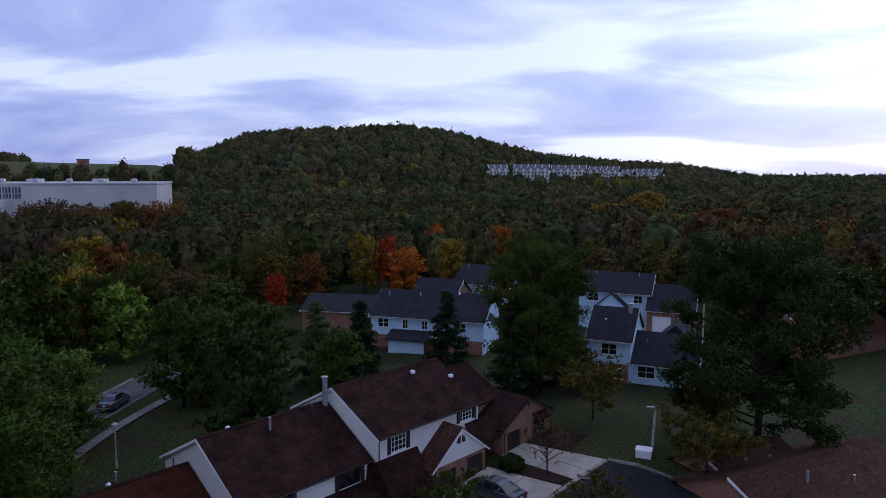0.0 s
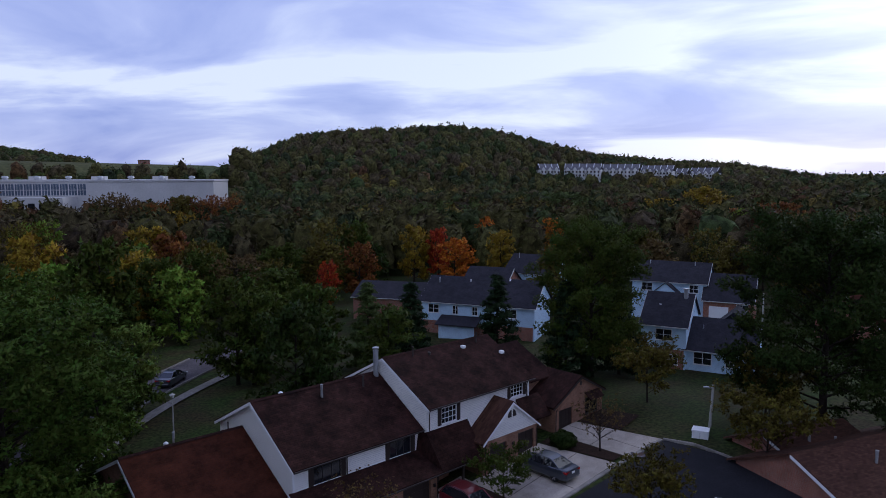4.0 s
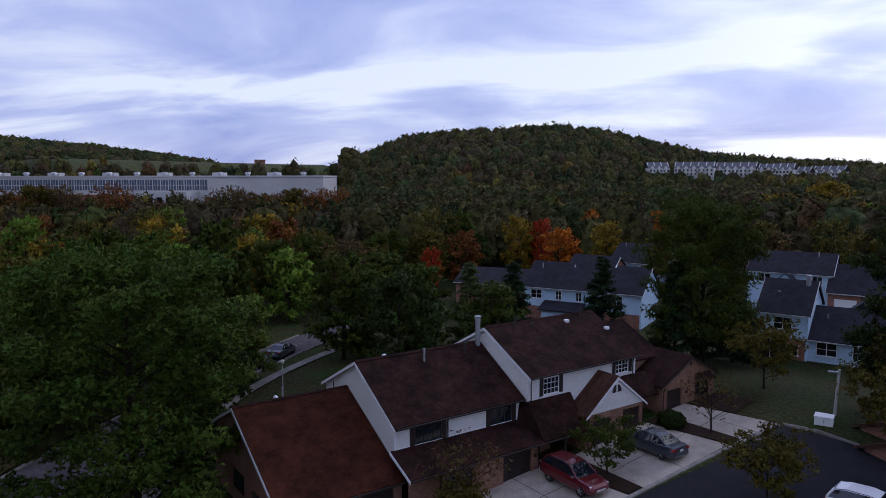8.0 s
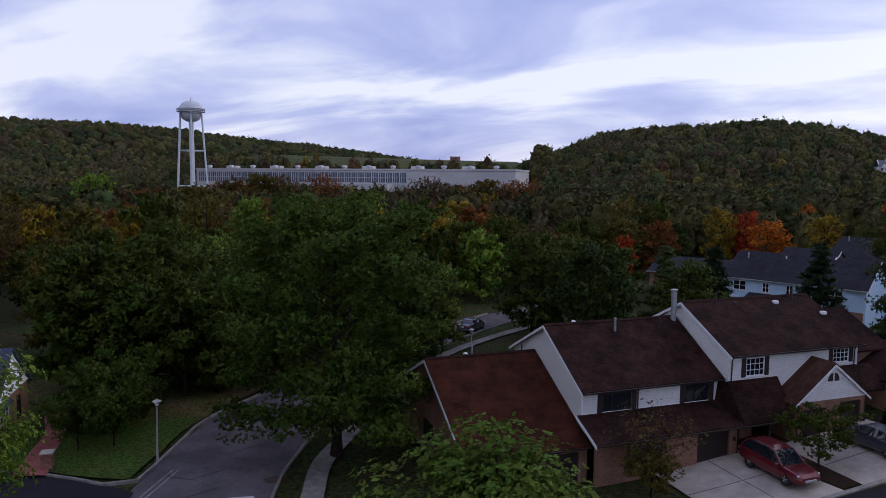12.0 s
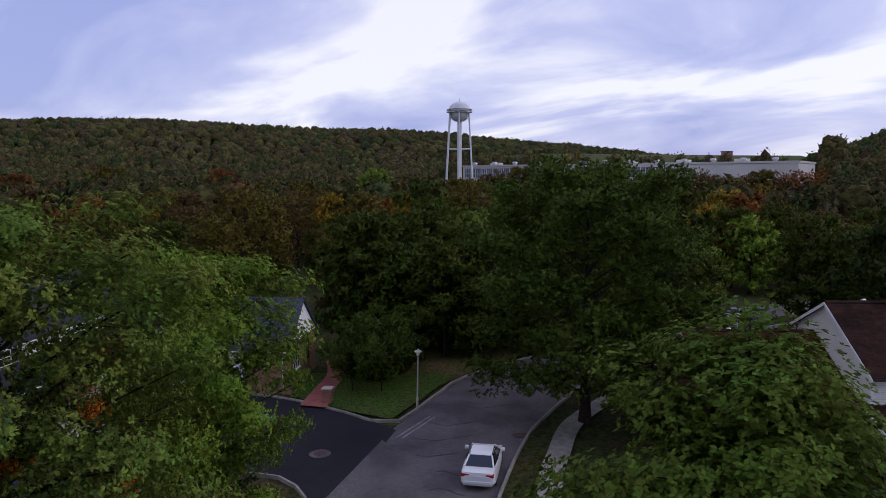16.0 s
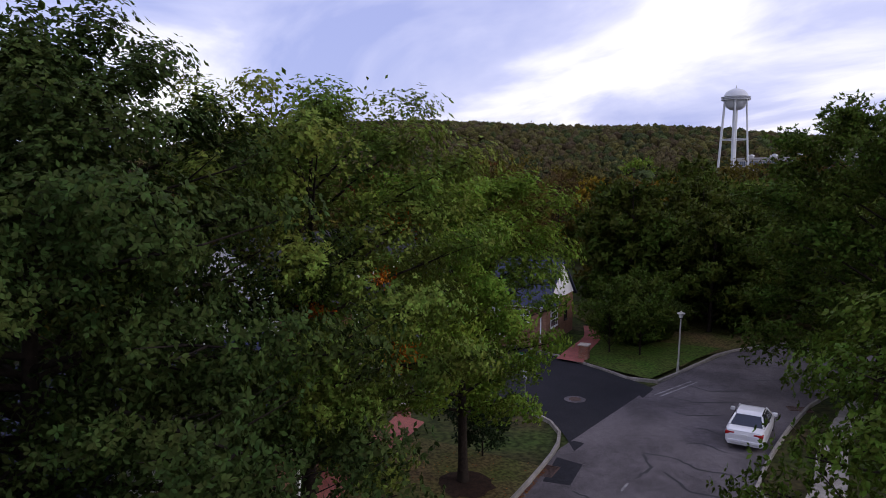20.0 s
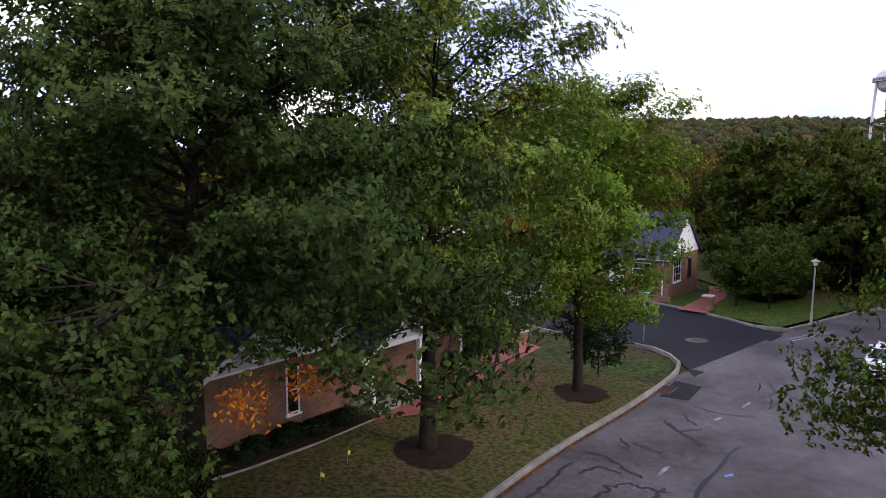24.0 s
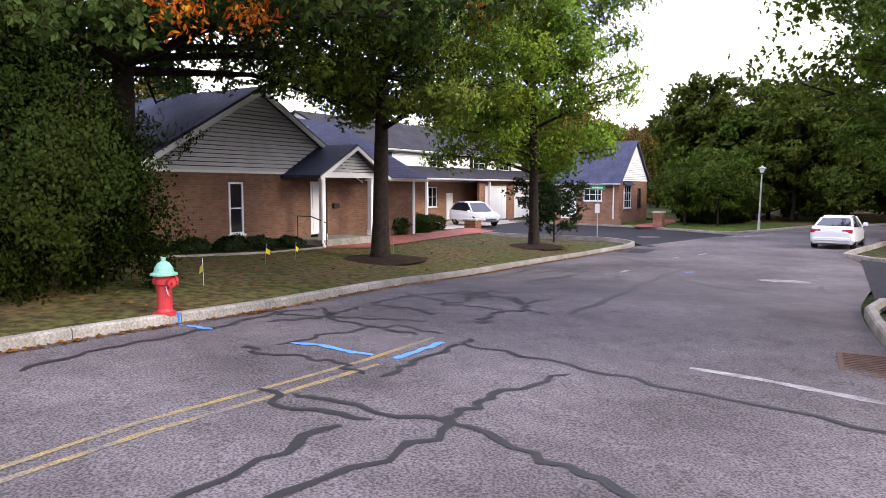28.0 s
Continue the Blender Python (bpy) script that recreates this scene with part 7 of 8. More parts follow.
    c, out = np.repeat(c, per, 0), np.repeat(out, per, 0)
    shade = np.repeat(d * 0.85, per, 0) + out * 0.3 + np.array([0, 0, 0.4])
    if corners == 4:
        # larger shaded sprays deep inside the crown
        deep_n = leaves_n // 9
        k_in = rng.integers(0, len(pts), deep_n)
        trunk_line = np.column_stack([np.zeros((len(pts), 2)), pts[:, 2]])
        c_in = pts[k_in] + (trunk_line[k_in] - pts[k_in]) * (0.25 + 0.5 * rng.random((deep_n, 1))) + rng.normal(0, 0.28 * clump, (deep_n, 3))
        c_in[:, 2] = np.maximum(c_in[:, 2], base + 0.4)
        c, out = np.concatenate([c, c_in]), np.concatenate([out, rng.normal(0, 1, (deep_n, 3)) + np.array([0, 0, 0.6])])
        shade = np.concatenate([shade, rng.normal(0, 1, (deep_n, 3))])
    n = len(c)
    fan = np.cross(out, rng.normal(0, 1, (n, 3)))
    fan /= np.maximum(np.linalg.norm(fan, axis=1)[:, None], 1e-6)
    axis = out * 0.45 + fan + np.array([0, 0, -0.35 * droop])
    if corners == 3 and shape != "cone":
        axis = rng.normal(0, 1, (n, 3)) + out * 0.35
    axis /= np.linalg.norm(axis, axis=1)[:, None]
    ln = leaf * (0.7 + 0.6 * rng.random(n))
    if corners == 4:
        ln[-deep_n:] *= 1.5
    nor = out + rng.normal(0, 0.35, (n, 3))
    me = blade_mesh(name + "_crown", c + axis * ln[:, None] * 0.55, axis, nor, ln, ln * ((0.50 if shape != "cone" else 0.22) if corners == 4 else 0.62 if shape != "cone" else 0.36), mat, corners, shade + rng.normal(0, 0.42, (n, 3)))
    return wood.data(name + "_wood", [BARK], True), me


def plant(meshes, x, y, label, category="tree", scale=1.0, turn=0.0, mat=None, group="", name="tree", z=None, tall=1.0, sink=0.05):
    wood, crown = meshes
    at = Matrix.LocRotScale((x, y, (land(x, y) if z is None else z) - sink), Euler((0, 0, turn)), (scale, scale, scale * tall))
    t = thing(name, at, label, category, group)
    part("trunk", wood, BARK, t)
    c = new("crown", crown)
    c.parent = t
    if mat is not None:
        c.material_slots[0].link = "OBJECT"
        c.material_slots[0].material = mat
    return t


OAK1 = tree_meshes("oak_a", 11, 14.8, 4.9, 4.0, 125000, 0.12, LEAF["oak"], 36, 0.25, "round", 0.9, 0.86, keep=0.47)
OAK2 = tree_meshes("oak_b", 12, 12.6, 4.4, 2.8, 120000, 0.125, LEAF["bright"], 40, 0.20, "round", 0.9, 0.82, keep=0.58)
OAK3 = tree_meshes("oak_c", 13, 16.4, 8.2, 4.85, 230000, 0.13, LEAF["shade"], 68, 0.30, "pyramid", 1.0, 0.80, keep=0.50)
OAK4 = tree_meshes("oak_d", 14, 13.6, 4.3, 4.2, 150000, 0.105, LEAF["fresh"], 54, 0.22, "pyramid", 0.9, 0.72, keep=0.6)
MID = [tree_meshes("mid_%d" % k, 20 + k, 13.0, 4.0, 0.9, 8000, 0.40, LEAF["green"], 26, 0.22, "round", 0.3, 1.15, 5, 0.0, 3, 0.30) for k in range(4)]
TALL = [tree_meshes("tall_%d" % k, 30 + k, 15.0, 3.2, 0.8, 8000, 0.40, LEAF["deep"], 28, 0.2, "round", 0.3, 1.05, 5, 0.0, 3, 0.30) for k in range(3)]
BACK = [tree_meshes("back_%d" % k, 25 + k, 13.6, 3.8, 0.9, 3600, 0.62, LEAF["green"], 24, 0.22, "round", 0.3, 1.3, 5, 0.0, 3, 0.28) for k in range(3)]
SPARSE = [tree_meshes("sparse_%d" % k, 40 + k, 14.5, 3.6, 3.0, 3000, 0.36, LEAF["brown"], 28, 0.2, "vase", 0.2, 0.85, 5, 0.4, 3, 0.8) for k in range(2)]
CONE = [tree_meshes("cone_%d" % k, 50 + k, 11.0, 3.0, 0.4, 11000, 0.40, LEAF["needle"], 44, 0.17, "cone", 0.5, 0.62, 6, 0.0, 3, 0.8) for k in range(2)]
SMALL = [tree_meshes("small_%d" % k, 60 + k, 5.2, 2.6, 0.8, 8000, 0.19, LEAF["olive"], 20, 0.09, "vase", 0.2, 0.62, 5, 0.0, 3, 0.6) for k in range(2)]
BARE = tree_meshes("thin", 65, 5.0, 2.2, 1.0, 1500, 0.15, LEAF["brown"], 20, 0.09, "vase", 0.2, 0.5, 5, 0.4, 4, 0.9)
LONE = tree_meshes("broad", 71, 16.4, 6.0, 1.5, 105000, 0.18, LEAF["green"], 46, 0.3, "round", 0.5, 1.12, 8, 0.0, 3, 0.46)


def bush_meshes(name, seed, r, h, n, leaf, mat, square=1.0, corners=3):
    """A dense shrub: stems and a shell of leaves several layers deep, uneven in outline."""
    rng = np.random.default_rng(seed)
    wood = Mesh()
    for k in range(6):
        a = k * 1.05 + rng.uniform(0, 0.5)
        wood.tube([(0.1 * math.cos(a) * r, 0.1 * math.sin(a) * r, -0.1), (0.3 * math.cos(a) * r, 0.3 * math.sin(a) * r, h * 0.4), (0.55 * math.cos(a) * r, 0.55 * math.sin(a) * r, h * 0.8)], [0.05 * r, 0.035 * r, 0.012 * r], 5, cap=False)
    d = rng.normal(0, 1, (n, 3))
    d /= np.linalg.norm(d, axis=1)[:, None]
    lump = 1 + 0.14 * np.sin(d[:, 0] * 5 + seed) * np.cos(d[:, 1] * 6) + 0.08 * np.sin(d[:, 2] * 11 + d[:, 0] * 7)
    lay = (0.62 + 0.38 * rng.random(n) ** 0.4) * lump
    c = d * np.array([r, r, h * 0.5]) * lay[:, None] + np.array([0, 0, h * 0.5])
    c[:, :2] *= (1 - 0.62 * np.clip(c[:, 2:] / h, 0, 1) ** 1.3 * (square < 1))
    c[:, 2] = np.maximum(c[:, 2], 0.05)
    if square < 1:
        # the foliage hangs in overlapping sprays
        tufts = n // 230
        pick = rng.integers(0, n, tufts)[rng.integers(0, tufts, n)]
        hang = rng.random(n)
        c = c[pick] + d[pick] * (0.11 * r * rng.normal(0, 1, tufts)[pick % tufts])[:, None] + rng.normal(0, 1, (n, 3)) * np.array([0.16, 0.16, 0.12]) - np.array([0, 0, 0.30]) * hang[:, None]
        c[:, 2] = np.maximum(c[:, 2], 0.05)
        d = d[pick]
    ln = leaf * (0.7 + 0.6 * rng.random(n))
    me = blade_mesh(name + "_crown", c, d * 0.6 + rng.normal(0, 0.7, (n, 3)), d + rng.normal(0, 0.5, (n, 3)), ln, ln * 0.75, mat, corners, d + rng.normal(0, 0.3, (n, 3)))
    return wood.data(name + "_wood", [BARK], True), me


BUSH = bush_meshes("bush", 81, 1.0, 1.6, 5200, 0.14, LEAF["deep"])
BIGBUSH = bush_meshes("bigbush", 82, 3.3, 4.4, 34000, 0.15, LEAF["ivy"])
THUJA = bush_meshes("thuja", 83, 2.0, 3.9, 80000, 0.062, LEAF["ivy"], 0.8, 4)
BOX = bush_meshes("box", 84, 0.55, 0.8, 2400, 0.07, LEAF["deep"])

rt = random.Random(5)
oak_1 = plant(OAK1, *TREE1, "large pin oak on the dry lawn in a mulch ring", turn=0.6, scale=1.0, z=lawn_z(*TREE1))
plant(OAK2, *TREE2, "bright green pin oak near the lawn corner", turn=2.1, z=lawn_z(*TREE2))
oak_3 = plant(OAK3, -16.6, -1.4, "tall pin oak with shade-darkened leaves beside the arborvitae", turn=3.9, z=0.2)
plant(OAK3, -19.6, -6.6, "pin oak with shade-darkened leaves behind the arborvitae", turn=1.1, scale=0.6, z=0.2)
plant(OAK4, -6.0, 14.5, "broad pin oak at the court entrance", turn=4.4, z=0.0, scale=1.14, tall=0.88)
# sprays that have turned orange early
for tree_, x, y, z, n, r in ((oak_3, -10.6, 0.6, 4.75, 200, 0.5), (oak_3, -11.3, 1.7, 4.9, 200, 0.5), (oak_1, -18.8, 5.1, 8.4, 220, 0.4), (oak_1, -19.1, 7.6, 10.8, 260, 0.6), (oak_1, -19.3, 7.0, 9.2, 200, 0.4), (oak_1, -18.4, 7.3, 7.1, 260, 0.5), (oak_1, -19.3, 7.8, 6.9, 200, 0.4)):
    rs = np.random.default_rng(int(abs(x * 10) + z * 7))
    cs = np.array([x, y, z]) + rs.normal(0, 0.5, (n, 3)) * np.array([r, r, r * 0.7])
    ln = rs.uniform(0.09, 0.15, n)
    spray = part("orange_spray", blade_mesh("orange_spray", cs, rs.normal(0, 1, (n, 3)) + np.array([0, 0, -0.8]), rs.normal(0, 1, (n, 3)), ln, ln * 0.42, LEAF["orange"]), None, tree_, at=tree_.matrix_basis.inverted())
    tagged(spray, "early orange autumn leaves", kind="stuff")
plant(LONE, -28.7, 37.7, "broad green tree standing over the street bend", turn=1.2, scale=1.18, tall=0.90, mat=LEAF["summer"])
plant(LONE, 23.5, 60.5, "massive dark green tree behind the lawn", scale=1.08, turn=2.6, mat=LEAF["deep"], tall=1.05)
plant(LONE, 6.9, 76.0, "tall green tree in front of the blue houses", scale=0.86, turn=1.0, mat=LEAF["green"], tall=1.2)
for x, y, sc, tall in ((-11.7, -1.8, 1.0, 1.14), (-13.2, -4.6, 1.05, 1.1), (-10.6, -5.0, 1.0, 1.05)):
    plant(THUJA, x, y, "big dark arborvitae between kerb and brick house", "shrub", name="shrub", z=lawn_z(x, y) - 0.2, turn=x, scale=sc, tall=tall, group="arborvitae")
for x, y, sc, tl in ((-42.2, 31.2, 0.80, 1.05), (-43.6, 29.6, 0.72, 1.0), (-44.4, 32.6, 0.95, 1.1)):
    plant(SMALL[rt.randrange(2)], x, y, "large spreading dark shrub with several stems by the lamp", "shrub", scale=sc, tall=tl, turn=x, mat=LEAF["summer"], name="shrub", group="shrubs by the lamp")
for x, y, sc, tl in ((-47.0, 44.3, 0.72, 1.0), (-50.7, 40.2, 0.78, 1.0), (-55.6, 37.1, 0.80, 1.0), (-51.5, 97.6, 0.85, 1.1), (-47.9, 104.2, 0.88, 1.08), (-42.6, 108.2, 0.75, 1.0), (-41.6, 121.8, 0.9, 1.0), (-53.0, 88.0, 0.7, 1.1)):
    plant(rt.choice(MID), x, y, "dark green broadleaf tree beyond the street", scale=sc, tall=tl, turn=rt.uniform(0, 6), mat=LEAF["summer" if y < 60 else "green"], group="street edge trees")
plant(BIGBUSH, -46.5, 34.0, "large dark shrub behind the street lamp", "shrub", name="shrub", mat=LEAF["deep"], turn=1.5)
for x, y, k, label in ((4.2, 74.5, 0, "dark green spruce behind the terrace"), (10.2, 79.0, 1, "dark green spruce behind the terrace"), (-3.0, 83.0, 1, "tall dark spruce beside the blue houses")):
    plant(CONE[k], x, y, label, scale=rt.uniform(0.85, 1.0), turn=rt.uniform(0, 6), group="spruces")
plant(CONE[0], -17.8, 81.0, "pale green pine behind the terrace", scale=0.95, mat=LEAF["pale"], turn=1.0)
plant(CONE[1], -12.8, 80.5, "dark spruce behind the terrace", scale=0.9, turn=3.0)
for x, y, key, sc, label in ((11.0, 66.5, "olive", 1.0, "olive-brown ornamental tree on the lawn"), (16.8, 53.0, "olive", 1.0, "olive-brown ornamental tree at the court edge"), (7.6, 45.6, "olive", 0.8, "reddish olive crab tree by the court"),
                             (-1.5, 49.1, "green", 0.66, "small green tree in a mulch bed"), (20.0, 63.0, "olive", 1.1, "olive-brown ornamental tree on the lawn")):
    plant(SMALL[rt.randrange(2)], x, y, label, scale=sc, turn=rt.uniform(0, 6), mat=LEAF[key], group="ornamental trees")
plant(BARE, 5.6, 55.5, "thin-leaved small tree in a mulch bed", scale=0.85, turn=1.0)
plant(BARE, -9.7, 42.4, "thin-leaved tree in front of the terrace", scale=0.98, turn=2.0)
plant(SMALL[0], -9.5, 41.6, "thin olive tree in front of the terrace", scale=0.52, mat=LEAF["olive"])
plant(BUSH, 2.95, 56.5, "rounded dark evergreen shrub beside a drive", "shrub", name="shrub", scale=1.0, tall=0.8)
plant(SMALL[1], -28.0, 13.6, "small crooked pine beside the oak", scale=0.55, mat=LEAF["needle"], turn=2.0)
for k, (x, y) in enumerate(((-30.6, 7.4), (-31.6, 8.4), (-32.5, 9.2), (-30.0, 8.1), (-28.6, 6.6))):
    plant(BOX, x, y, "clipped round boxwood along the brick path", "shrub", name="shrub", turn=k, scale=rt.uniform(0.9, 1.2), z=lawn_z(x, y) - 0.08, group="boxwoods")
for k, lx in enumerate((-3.4, -2.6, -1.9, -1.1, -0.5, 0.2, 0.9, 1.5, 2.0)):
    p = BH @ Vector((lx, -0.75 - 0.25 * (k % 2), 0))
    plant(BOX, p.x, p.y, "low dark shrub under the house window", "shrub", name="shrub", turn=k, scale=rt.uniform(0.7, 1.0), tall=rt.uniform(0.7, 0.95), z=lawn_z(p.x, p.y) - 0.1, group="house shrubs", mat=LEAF["needle"])
for x, y, sc in ((-47.0, 41.0, 0.85), (-55.0, 52.0, 0.9), (-46.5, 52.0, 0.85), (-60.0, 44.0, 0.9), (-52.0, 62.0, 0.95), (-29.5, 76.0, 0.75), (-31.5, 86.0, 0.7), (-37.1, 56.9, 0.66), (-36.9, 61.4, 0.7), (-36.9, 65.6, 0.66), (-35.4, 52.0, 0.6), (-25.5, 84.0, 0.8), (-22.5, 79.0, 0.75), (-50.6, 41.6, 0.8), (-43.8, 49.0, 0.85), (-48.5, 46.5, 0.95), (-57.0, 38.0, 0.9), (-54.0, 46.0, 1.0), (-62.0, 52.0, 1.0), (-50.0, 57.0, 1.0), (-57.0, 60.0, 1.0), (-45.5, 43.0, 0.75), (-46.0, 60.0, 0.9)):
    plant(rt.choice(MID + TALL), x, y, "green broadleaf tree beside the street", scale=sc, turn=rt.uniform(0, 6), mat=LEAF[rt.choice(("green", "oak", "green"))], group="street trees")


HOUSE_SPOTS = ((50, 66, -9, 10), (43, 60, -54, -16), (55, 82, -46, -30), (72, 90, -24, 4))


def clear_of(x, y):
    """True where woods may stand."""
    s, w = row_sw(x, y)
    r = math.hypot(x, y)
    az = math.degrees(math.atan2(-x, y))
    if -14 < s < 34 and -14 < w < 60:
        return False
    if 30 <= s < 56 and -46 < w < 40:
        return False
    if any(a_ - 3 < s < b_ + 3 and c_ - 3 < w < d_ + 3 for a_, b_, c_, d_ in HOUSE_SPOTS):
        return False
    if 56 <= s < 80 and -10 < w < 30:
        return False
    for a_, b_ in ((ROAD_L, ROAD_R), (ROAD_L2, ROAD_R2)):
        for p_, q_ in zip(a_, b_):
            if ((Vector(p_) + Vector(q_)) / 2 - Vector((x, y))).length < 9.0:
                return False
    if 20 < az < 31 and r < 82:
        return False
    if 55 < az < 92 and r < 72:
        return False
    if az >= 92 and r < 40:
        return False
    if r < 36 or (-50 < az < 60 and r < 50):
        return False
    if x > 10 and r < 75:
        return False
    return True


COLOURS = (("deep", 0.24, 0.13), ("green", 0.36, 0.22), ("olive", 0.15, 0.26), ("brown", 0.07, 0.16), ("rust", 0.03, 0.07), ("yellow", 0.05, 0.09), ("bright", 0.10, 0.07))


def colour_at(x, y, rnd):
    """Green near the houses, olive and brown deeper in the woods; stands of one colour keep together."""
    v = rnd.random()
    r = math.hypot(x, y)
    far = step(85, 150, r) * (1 - 0.35 * step(500, 900, r))
    if 52 < math.degrees(math.atan2(-x, y)) < 95:
        far = max(far, step(50, 70, r))
    v = min(0.999, max(0.0, v * 0.55 + 0.45 * (0.5 + 1.1 * noise.noise((x * 0.016, y * 0.016, 1.7)))))
    for key, near, deep in COLOURS:
        share = near + (deep - near) * far
        if v < share:
            return key
        v -= share
    return "green"


WOOD_LABEL = {"deep": "dark green broadleaf tree in the woods", "green": "green broadleaf tree in the woods", "olive": "olive tree turning in autumn woods", "brown": "dull brown autumn tree in the woods",
              "rust": "rusty autumn tree in the woods", "yellow": "yellowing autumn tree in the woods", "bright": "bright green tree in the woods"}
# azimuth, distance, colour, width, height
ACCENTS = ((5.4, 140, "orange", 0.88, 0.78), (6.6, 153, "red", 0.62, 0.96), (8.6, 153, "yellow", 0.77, 1.01), (2.8, 178, "orange", 0.67, 1.02), (1.7, 148, "yellow", 0.77, 0.86), (15.4, 121, "red", 0.42, 0.64), (13, 129, "rust", 0.75, 0.83), (-2.4, 168, "orange", 0.56, 1), (-1, 173, "yellow", 0.52, 0.98), (28.6, 153, "yellow", 1.05, 1.06), (36.1, 118, "yellow", 0.61, 0.96), (-10.8, 243, "yellow", 1.6, 1.26), (-13.9, 253, "yellow", 1.9, 1.5), (-7.9, 193, "brown", 1.14, 1.01), (-15.2, 203, "rust", 1.2, 1.05), (-16.4, 193, "bright", 0.81, 1.06), (-18.8, 203, "rust", 1.5, 1.2), (-3.4, 263, "pale", 1.9, 1.4), (-26.5, 183, "rust", 1.5, 1.15), (-21.3, 188, "yellow", 0.63, 1.04), (48.8, 188, "olive", 1.7, 1.25), (52.7, 192, "rust", 1.4, 1.2), (35.7, 153, "bright", 0.96, 1.2), (43.9, 168, "rust", 0.99, 1.06), (76.9, 106, "rust", 1.03, 0.94), (60.7, 152, "olive", 1.25, 1.18), (26.5, 193, "yellow", 1.2, 1.15), (67.7, 302, "rust", 1.6, 1.6), (75.6, 321, "olive", 2, 1.7), (81.3, 261, "rust", 1.4, 1.4), (55.8, 221, "bright", 1.4, 1.5), (45.5, 232, "red", 1.2, 1.3))
placed = [(-math.sin(radians(a_)) * r_, math.cos(radians(a_)) * r_) for a_, r_, *_ in ACCENTS]
for (x, y), (_, _, key, sc, high) in zip(placed, ACCENTS):
    plant(rt.choice(MID), x, y, {"orange": "bright orange autumn tree", "red": "deep red autumn tree", "yellow": "golden yellow autumn tree", "rust": "rusty red autumn tree", "bright": "fresh green tree", "olive": "olive-green tree", "pale": "pale grey-green tree", "brown": "tan-brown tree"}[key] + " among the woods", scale=sc, tall=high / sc, turn=rt.uniform(0, 6), mat=LEAF[key], group="autumn trees")
# a belt of tall thin trees before the factory
for k in range(26):
    az, r = radians(22.5 + 0.95 * k + rt.uniform(-0.4, 0.4)), rt.uniform(205, 240)
    if 31.8 < math.degrees(az) < 37.6:
        continue
    key = rt.choice(("brown", "olive", "brown", "rust"))
    plant(rt.choice(SPARSE + TALL[:1]), -math.sin(az) * r, math.cos(az) * r, WOOD_LABEL[key], scale=rt.uniform(1.05, 1.38), turn=rt.uniform(0, 6.28), mat=LEAF[key], group="trees of the woods")
free = []
for k in range(9000):
    az, r = radians(rt.uniform(-42, 118)), 150 * math.sqrt(rt.uniform(0.06, 1.0))
    x, y = -math.sin(az) * r, math.cos(az) * r
    lit = math.degrees(az)
    if any(abs(lit - a_) < 2.0 and r_ - 42 < r < r_ + 4 for a_, r_, *_ in ACCENTS[:9]):
        continue
    if not clear_of(x, y) or any((x - a_) ** 2 + (y - b_) ** 2 < 36 for a_, b_ in placed):
        continue
    placed.append((x, y))
    free.append((x, y))
    if len(free) >= 195:
        break
for x, y in free:
    key = colour_at(x, y, rt)
    if 52 < math.degrees(math.atan2(-x, y)) < 95:
        key = {"deep": "olive", "bright": "brown"}.get(key, key)
    if math.hypot(x, y) < 112 and 7 < math.degrees(math.atan2(-x, y)) < 45:
        key = {"brown": "green", "rust": "deep", "yellow": "bright", "olive": "green"}.get(key, key)
    ms = rt.choice(SPARSE) if key in ("brown", "olive") and rt.random() < 0.35 else rt.choice(MID + TALL if math.hypot(x, y) < 100 else BACK)
    plant(ms, x, y, WOOD_LABEL[key], scale=rt.uniform(0.72, 1.05), turn=rt.uniform(0, 6.28), mat=LEAF[key], group="trees of the woods", tall=rt.uniform(0.78, 1.18))


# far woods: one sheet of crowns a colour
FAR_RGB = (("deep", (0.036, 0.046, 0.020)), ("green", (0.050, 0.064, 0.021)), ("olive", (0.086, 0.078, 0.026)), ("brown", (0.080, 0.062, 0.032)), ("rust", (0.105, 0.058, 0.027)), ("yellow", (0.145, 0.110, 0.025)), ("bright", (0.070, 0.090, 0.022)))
# blotches at 0.30 of the colour paint shade between the leaf clumps
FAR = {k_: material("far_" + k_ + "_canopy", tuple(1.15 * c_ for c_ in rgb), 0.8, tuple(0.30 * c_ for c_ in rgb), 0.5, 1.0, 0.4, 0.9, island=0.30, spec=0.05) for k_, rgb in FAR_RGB}


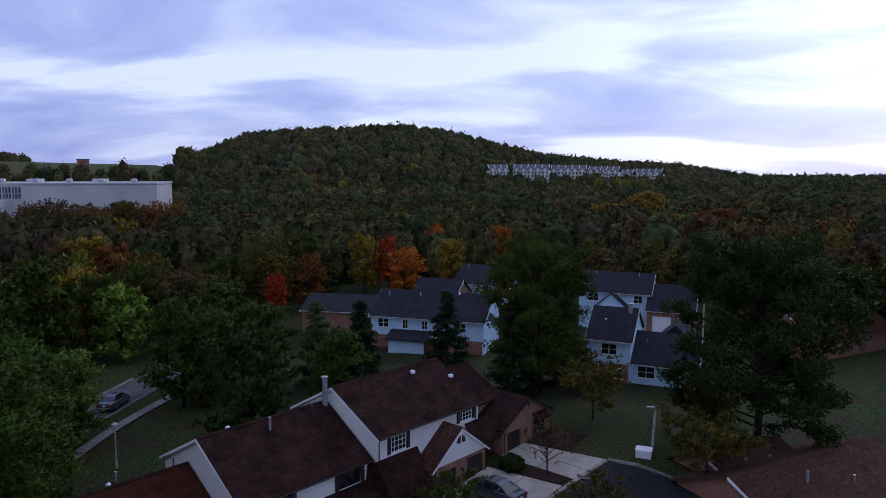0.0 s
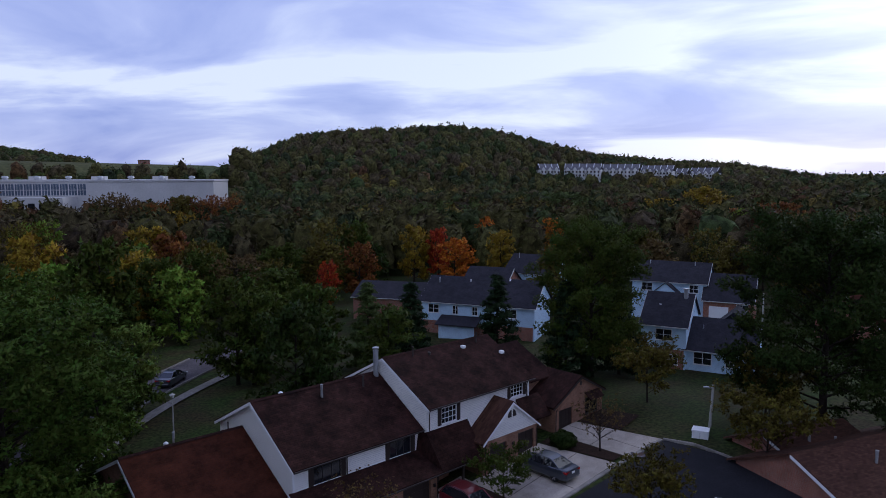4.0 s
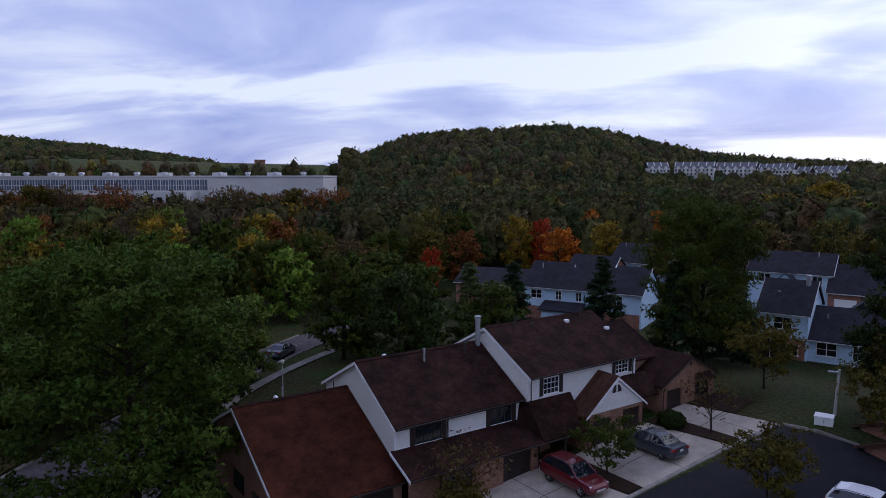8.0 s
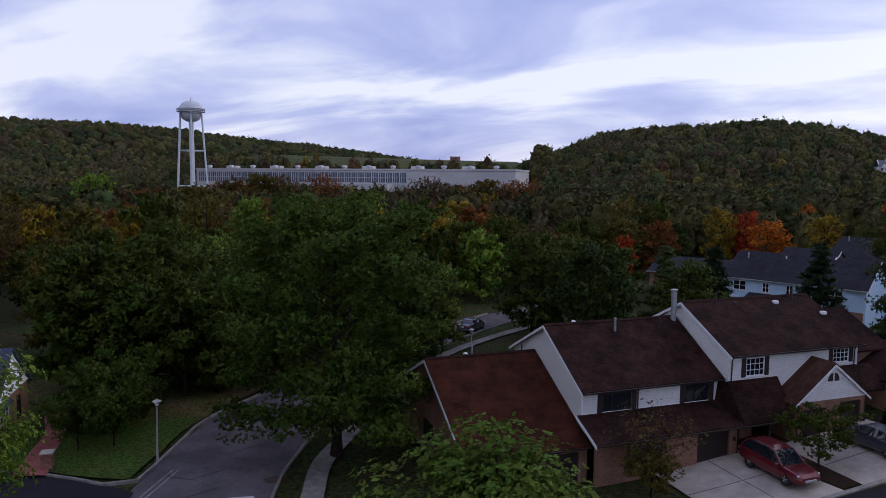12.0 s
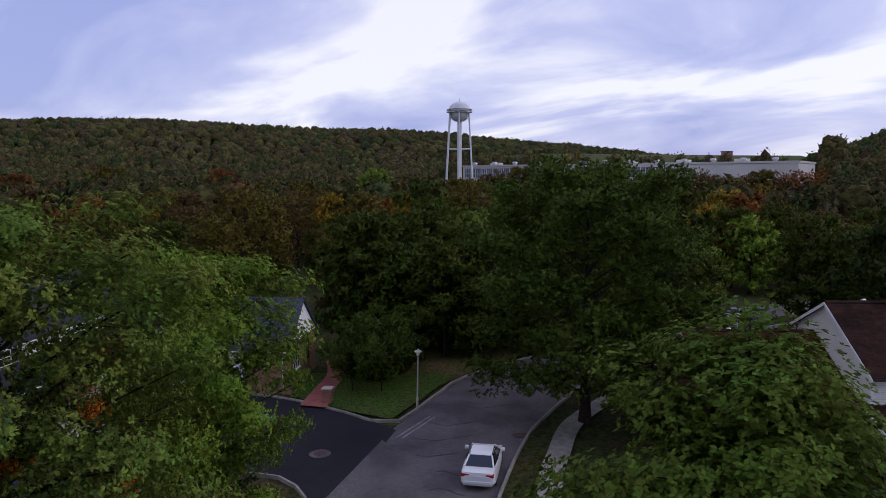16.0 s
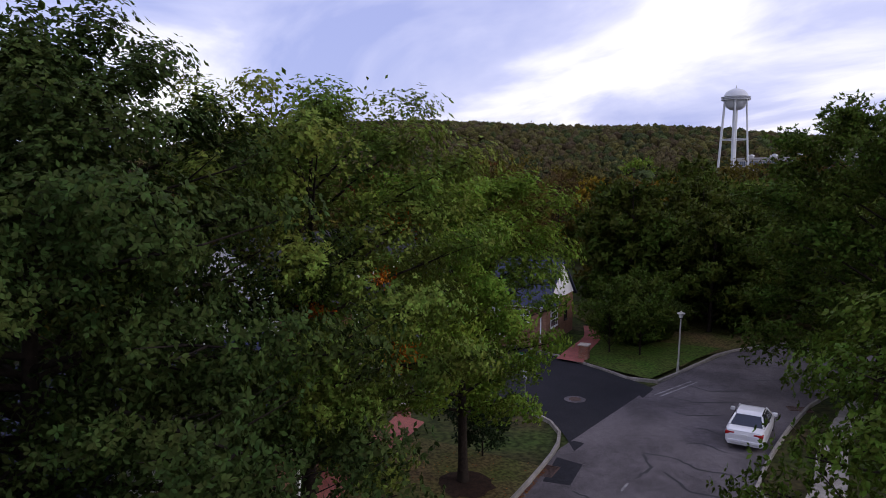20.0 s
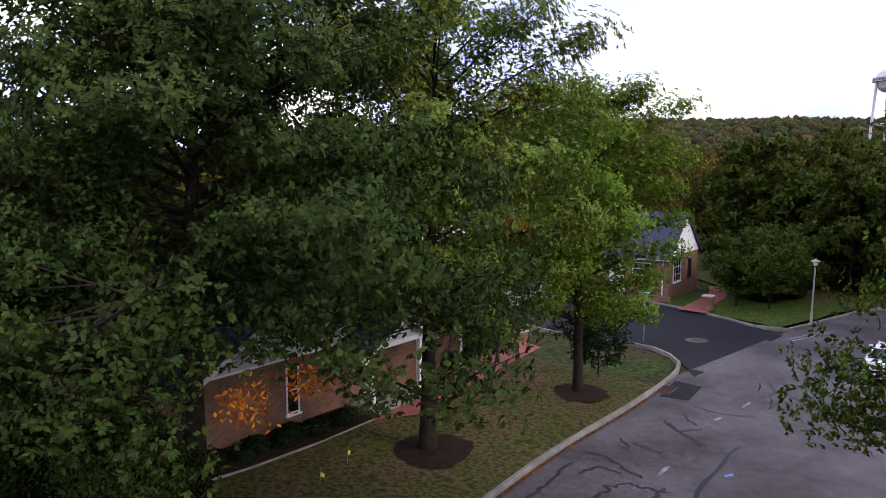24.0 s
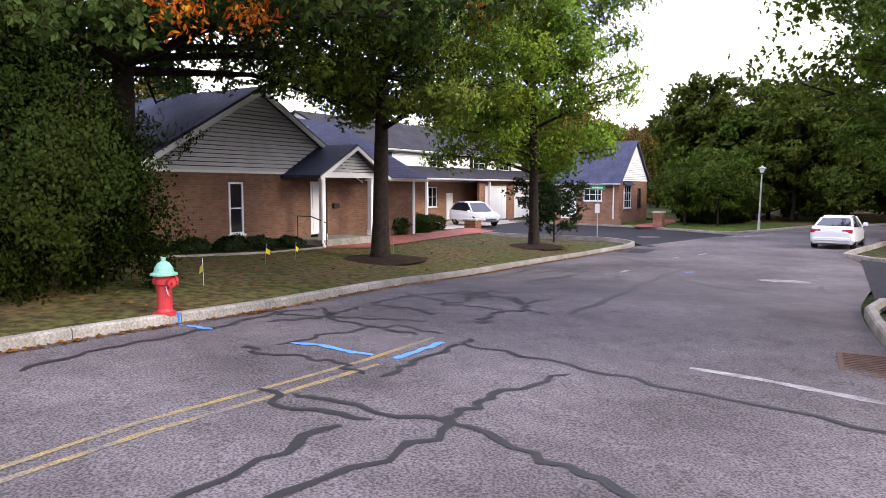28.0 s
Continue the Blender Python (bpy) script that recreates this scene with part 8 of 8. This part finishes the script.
def far_woods(spots, key, label, seed):
    """Lumpy crowns, each closed, with ragged sprays on the nearer ones, in one mesh a colour."""
    rng = np.random.default_rng(seed)
    vs, fs, top = [], [], 0
    for x, y, r, h in spots:
        far_r = math.hypot(x, y)
        seg, rings = (9, 5) if far_r < 300 else (8, 4) if far_r < 560 else (6, 3) if far_r < 1000 else (5, 3)
        z0 = land(x, y)
        a = (np.arange(seg) + 0.5 * (np.arange(rings) % 2)[:, None]) * (2 * math.pi / seg) + rng.random() * 6
        f = (np.arange(rings) + 0.35) / rings
        core = 0.86 if far_r < 560 else 1.0
        rad = r * core * np.sqrt(np.clip(1 - ((f - 0.42) / 0.62) ** 2, 0.1, 1))
        q = rad[:, None] * (1 + rng.normal(0, 0.17, (rings, seg)))
        z = z0 + h * (0.08 + 0.88 * f)[:, None] + rng.normal(0, 0.045 * h, (rings, seg))
        v = np.stack([x + q * np.cos(a), y + q * np.sin(a), z], 2).reshape(-1, 3)
        vs.append(v)
        vs.append(np.array([[x + rng.normal(0, 0.15 * r), y + rng.normal(0, 0.15 * r), z0 + h * rng.uniform(0.90, 0.99)]]))
        for i in range(rings - 1):
            for k in range(seg):
                fs.append((top + i * seg + k, top + i * seg + (k + 1) % seg, top + (i + 1) * seg + (k + 1) % seg, top + (i + 1) * seg + k))
        last = top + (rings - 1) * seg
        fs += [(last + k, last + (k + 1) % seg, top + rings * seg) for k in range(seg)]
        top += rings * seg + 1
        n = 96 if far_r < 300 else 36 if far_r < 560 else 8
        d = rng.normal(0, 1, (n, 3))
        d[:, 2] = np.abs(d[:, 2])
        d /= np.linalg.norm(d, axis=1)[:, None]
        c = np.array([x, y, z0 + h * 0.52]) + d * np.array([r, r, h * 0.5]) * rng.uniform(0.88, 1.08, (n, 1))
        b = rng.normal(0, 1, (n, 3, 3)) * (0.55 if far_r < 560 else 0.9)
        vs.append((c[:, None] + b).reshape(-1, 3))
        fs += [(top + 3 * k, top + 3 * k + 1, top + 3 * k + 2) for k in range(n)]
        top += 3 * n
    me = bpy.data.meshes.new("far_woods")
    me.from_pydata(np.concatenate(vs).tolist(), [], fs)
    me.polygons.foreach_set("use_smooth", [len(f_) == 4 for f_ in fs])
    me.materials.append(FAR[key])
    me.update()
    return tagged(new("far_woods", me), label, "woods", kind="stuff")


buckets = {k: [] for k, _, _ in COLOURS}


def far_ok(x, y):
    az, r = math.degrees(math.atan2(-x, y)), math.hypot(x, y)
    v = Vector((x, y)) - fa
    u_, w_ = v.dot(fd), v.dot(Vector((-fd.y, fd.x)))
    if -14 < u_ < flen + 14 and -16 < w_ < 78:
        return False
    if 31.8 < az < 37.6 and 190 < r < 262:
        return False
    if (Vector((x, y)) - Vector((-246, 213))).length < 13:
        return False
    if 22.4 < az < 47 and 512 < r < 1050 or 22.4 < az < 32.5 and r > 1000 or az < 31 and r > 940:
        return False
    if any((x - a_) ** 2 + (y - b_) ** 2 < 90 for a_, b_ in placed[:len(ACCENTS)]):
        return False
    return r > 150 and not any(a_ - 3 < row_sw(x, y)[0] < b_ + 3 and c_ - 3 < row_sw(x, y)[1] < d_ + 3 for a_, b_, c_, d_ in HOUSE_SPOTS)


for ring, (r0, r1, gap, size) in enumerate(((150, 300, 6.8, 4.3), (300, 560, 8.6, 4.9), (560, 1000, 9.0, 5.0), (1000, 1750, 15.0, 7.6))):
    seen = {}
    tries = int(1.45 * (r1 * r1 - r0 * r0) * 2.7 / (gap * gap))
    for k in range(tries):
        az, r = radians(rt.uniform(-45, 112)), math.sqrt(rt.uniform(r0 * r0, r1 * r1))
        x, y = -math.sin(az) * r, math.cos(az) * r
        cell = (int(x // gap), int(y // gap))
        if cell in seen or not far_ok(x, y):
            continue
        seen[cell] = 1
        if ring == 3 and land(x, y) < 22 and rt.random() < 0.6:
            continue
        key = colour_at(x, y, rt)
        if ring >= 2:
            key = {"rust": "brown", "yellow": "olive", "bright": "green"}.get(key, key)
        buckets[key].append((x, y, size * rt.uniform(0.65, 1.2), rt.uniform(8.5, 15.5) * (1 + 0.10 * ring)))
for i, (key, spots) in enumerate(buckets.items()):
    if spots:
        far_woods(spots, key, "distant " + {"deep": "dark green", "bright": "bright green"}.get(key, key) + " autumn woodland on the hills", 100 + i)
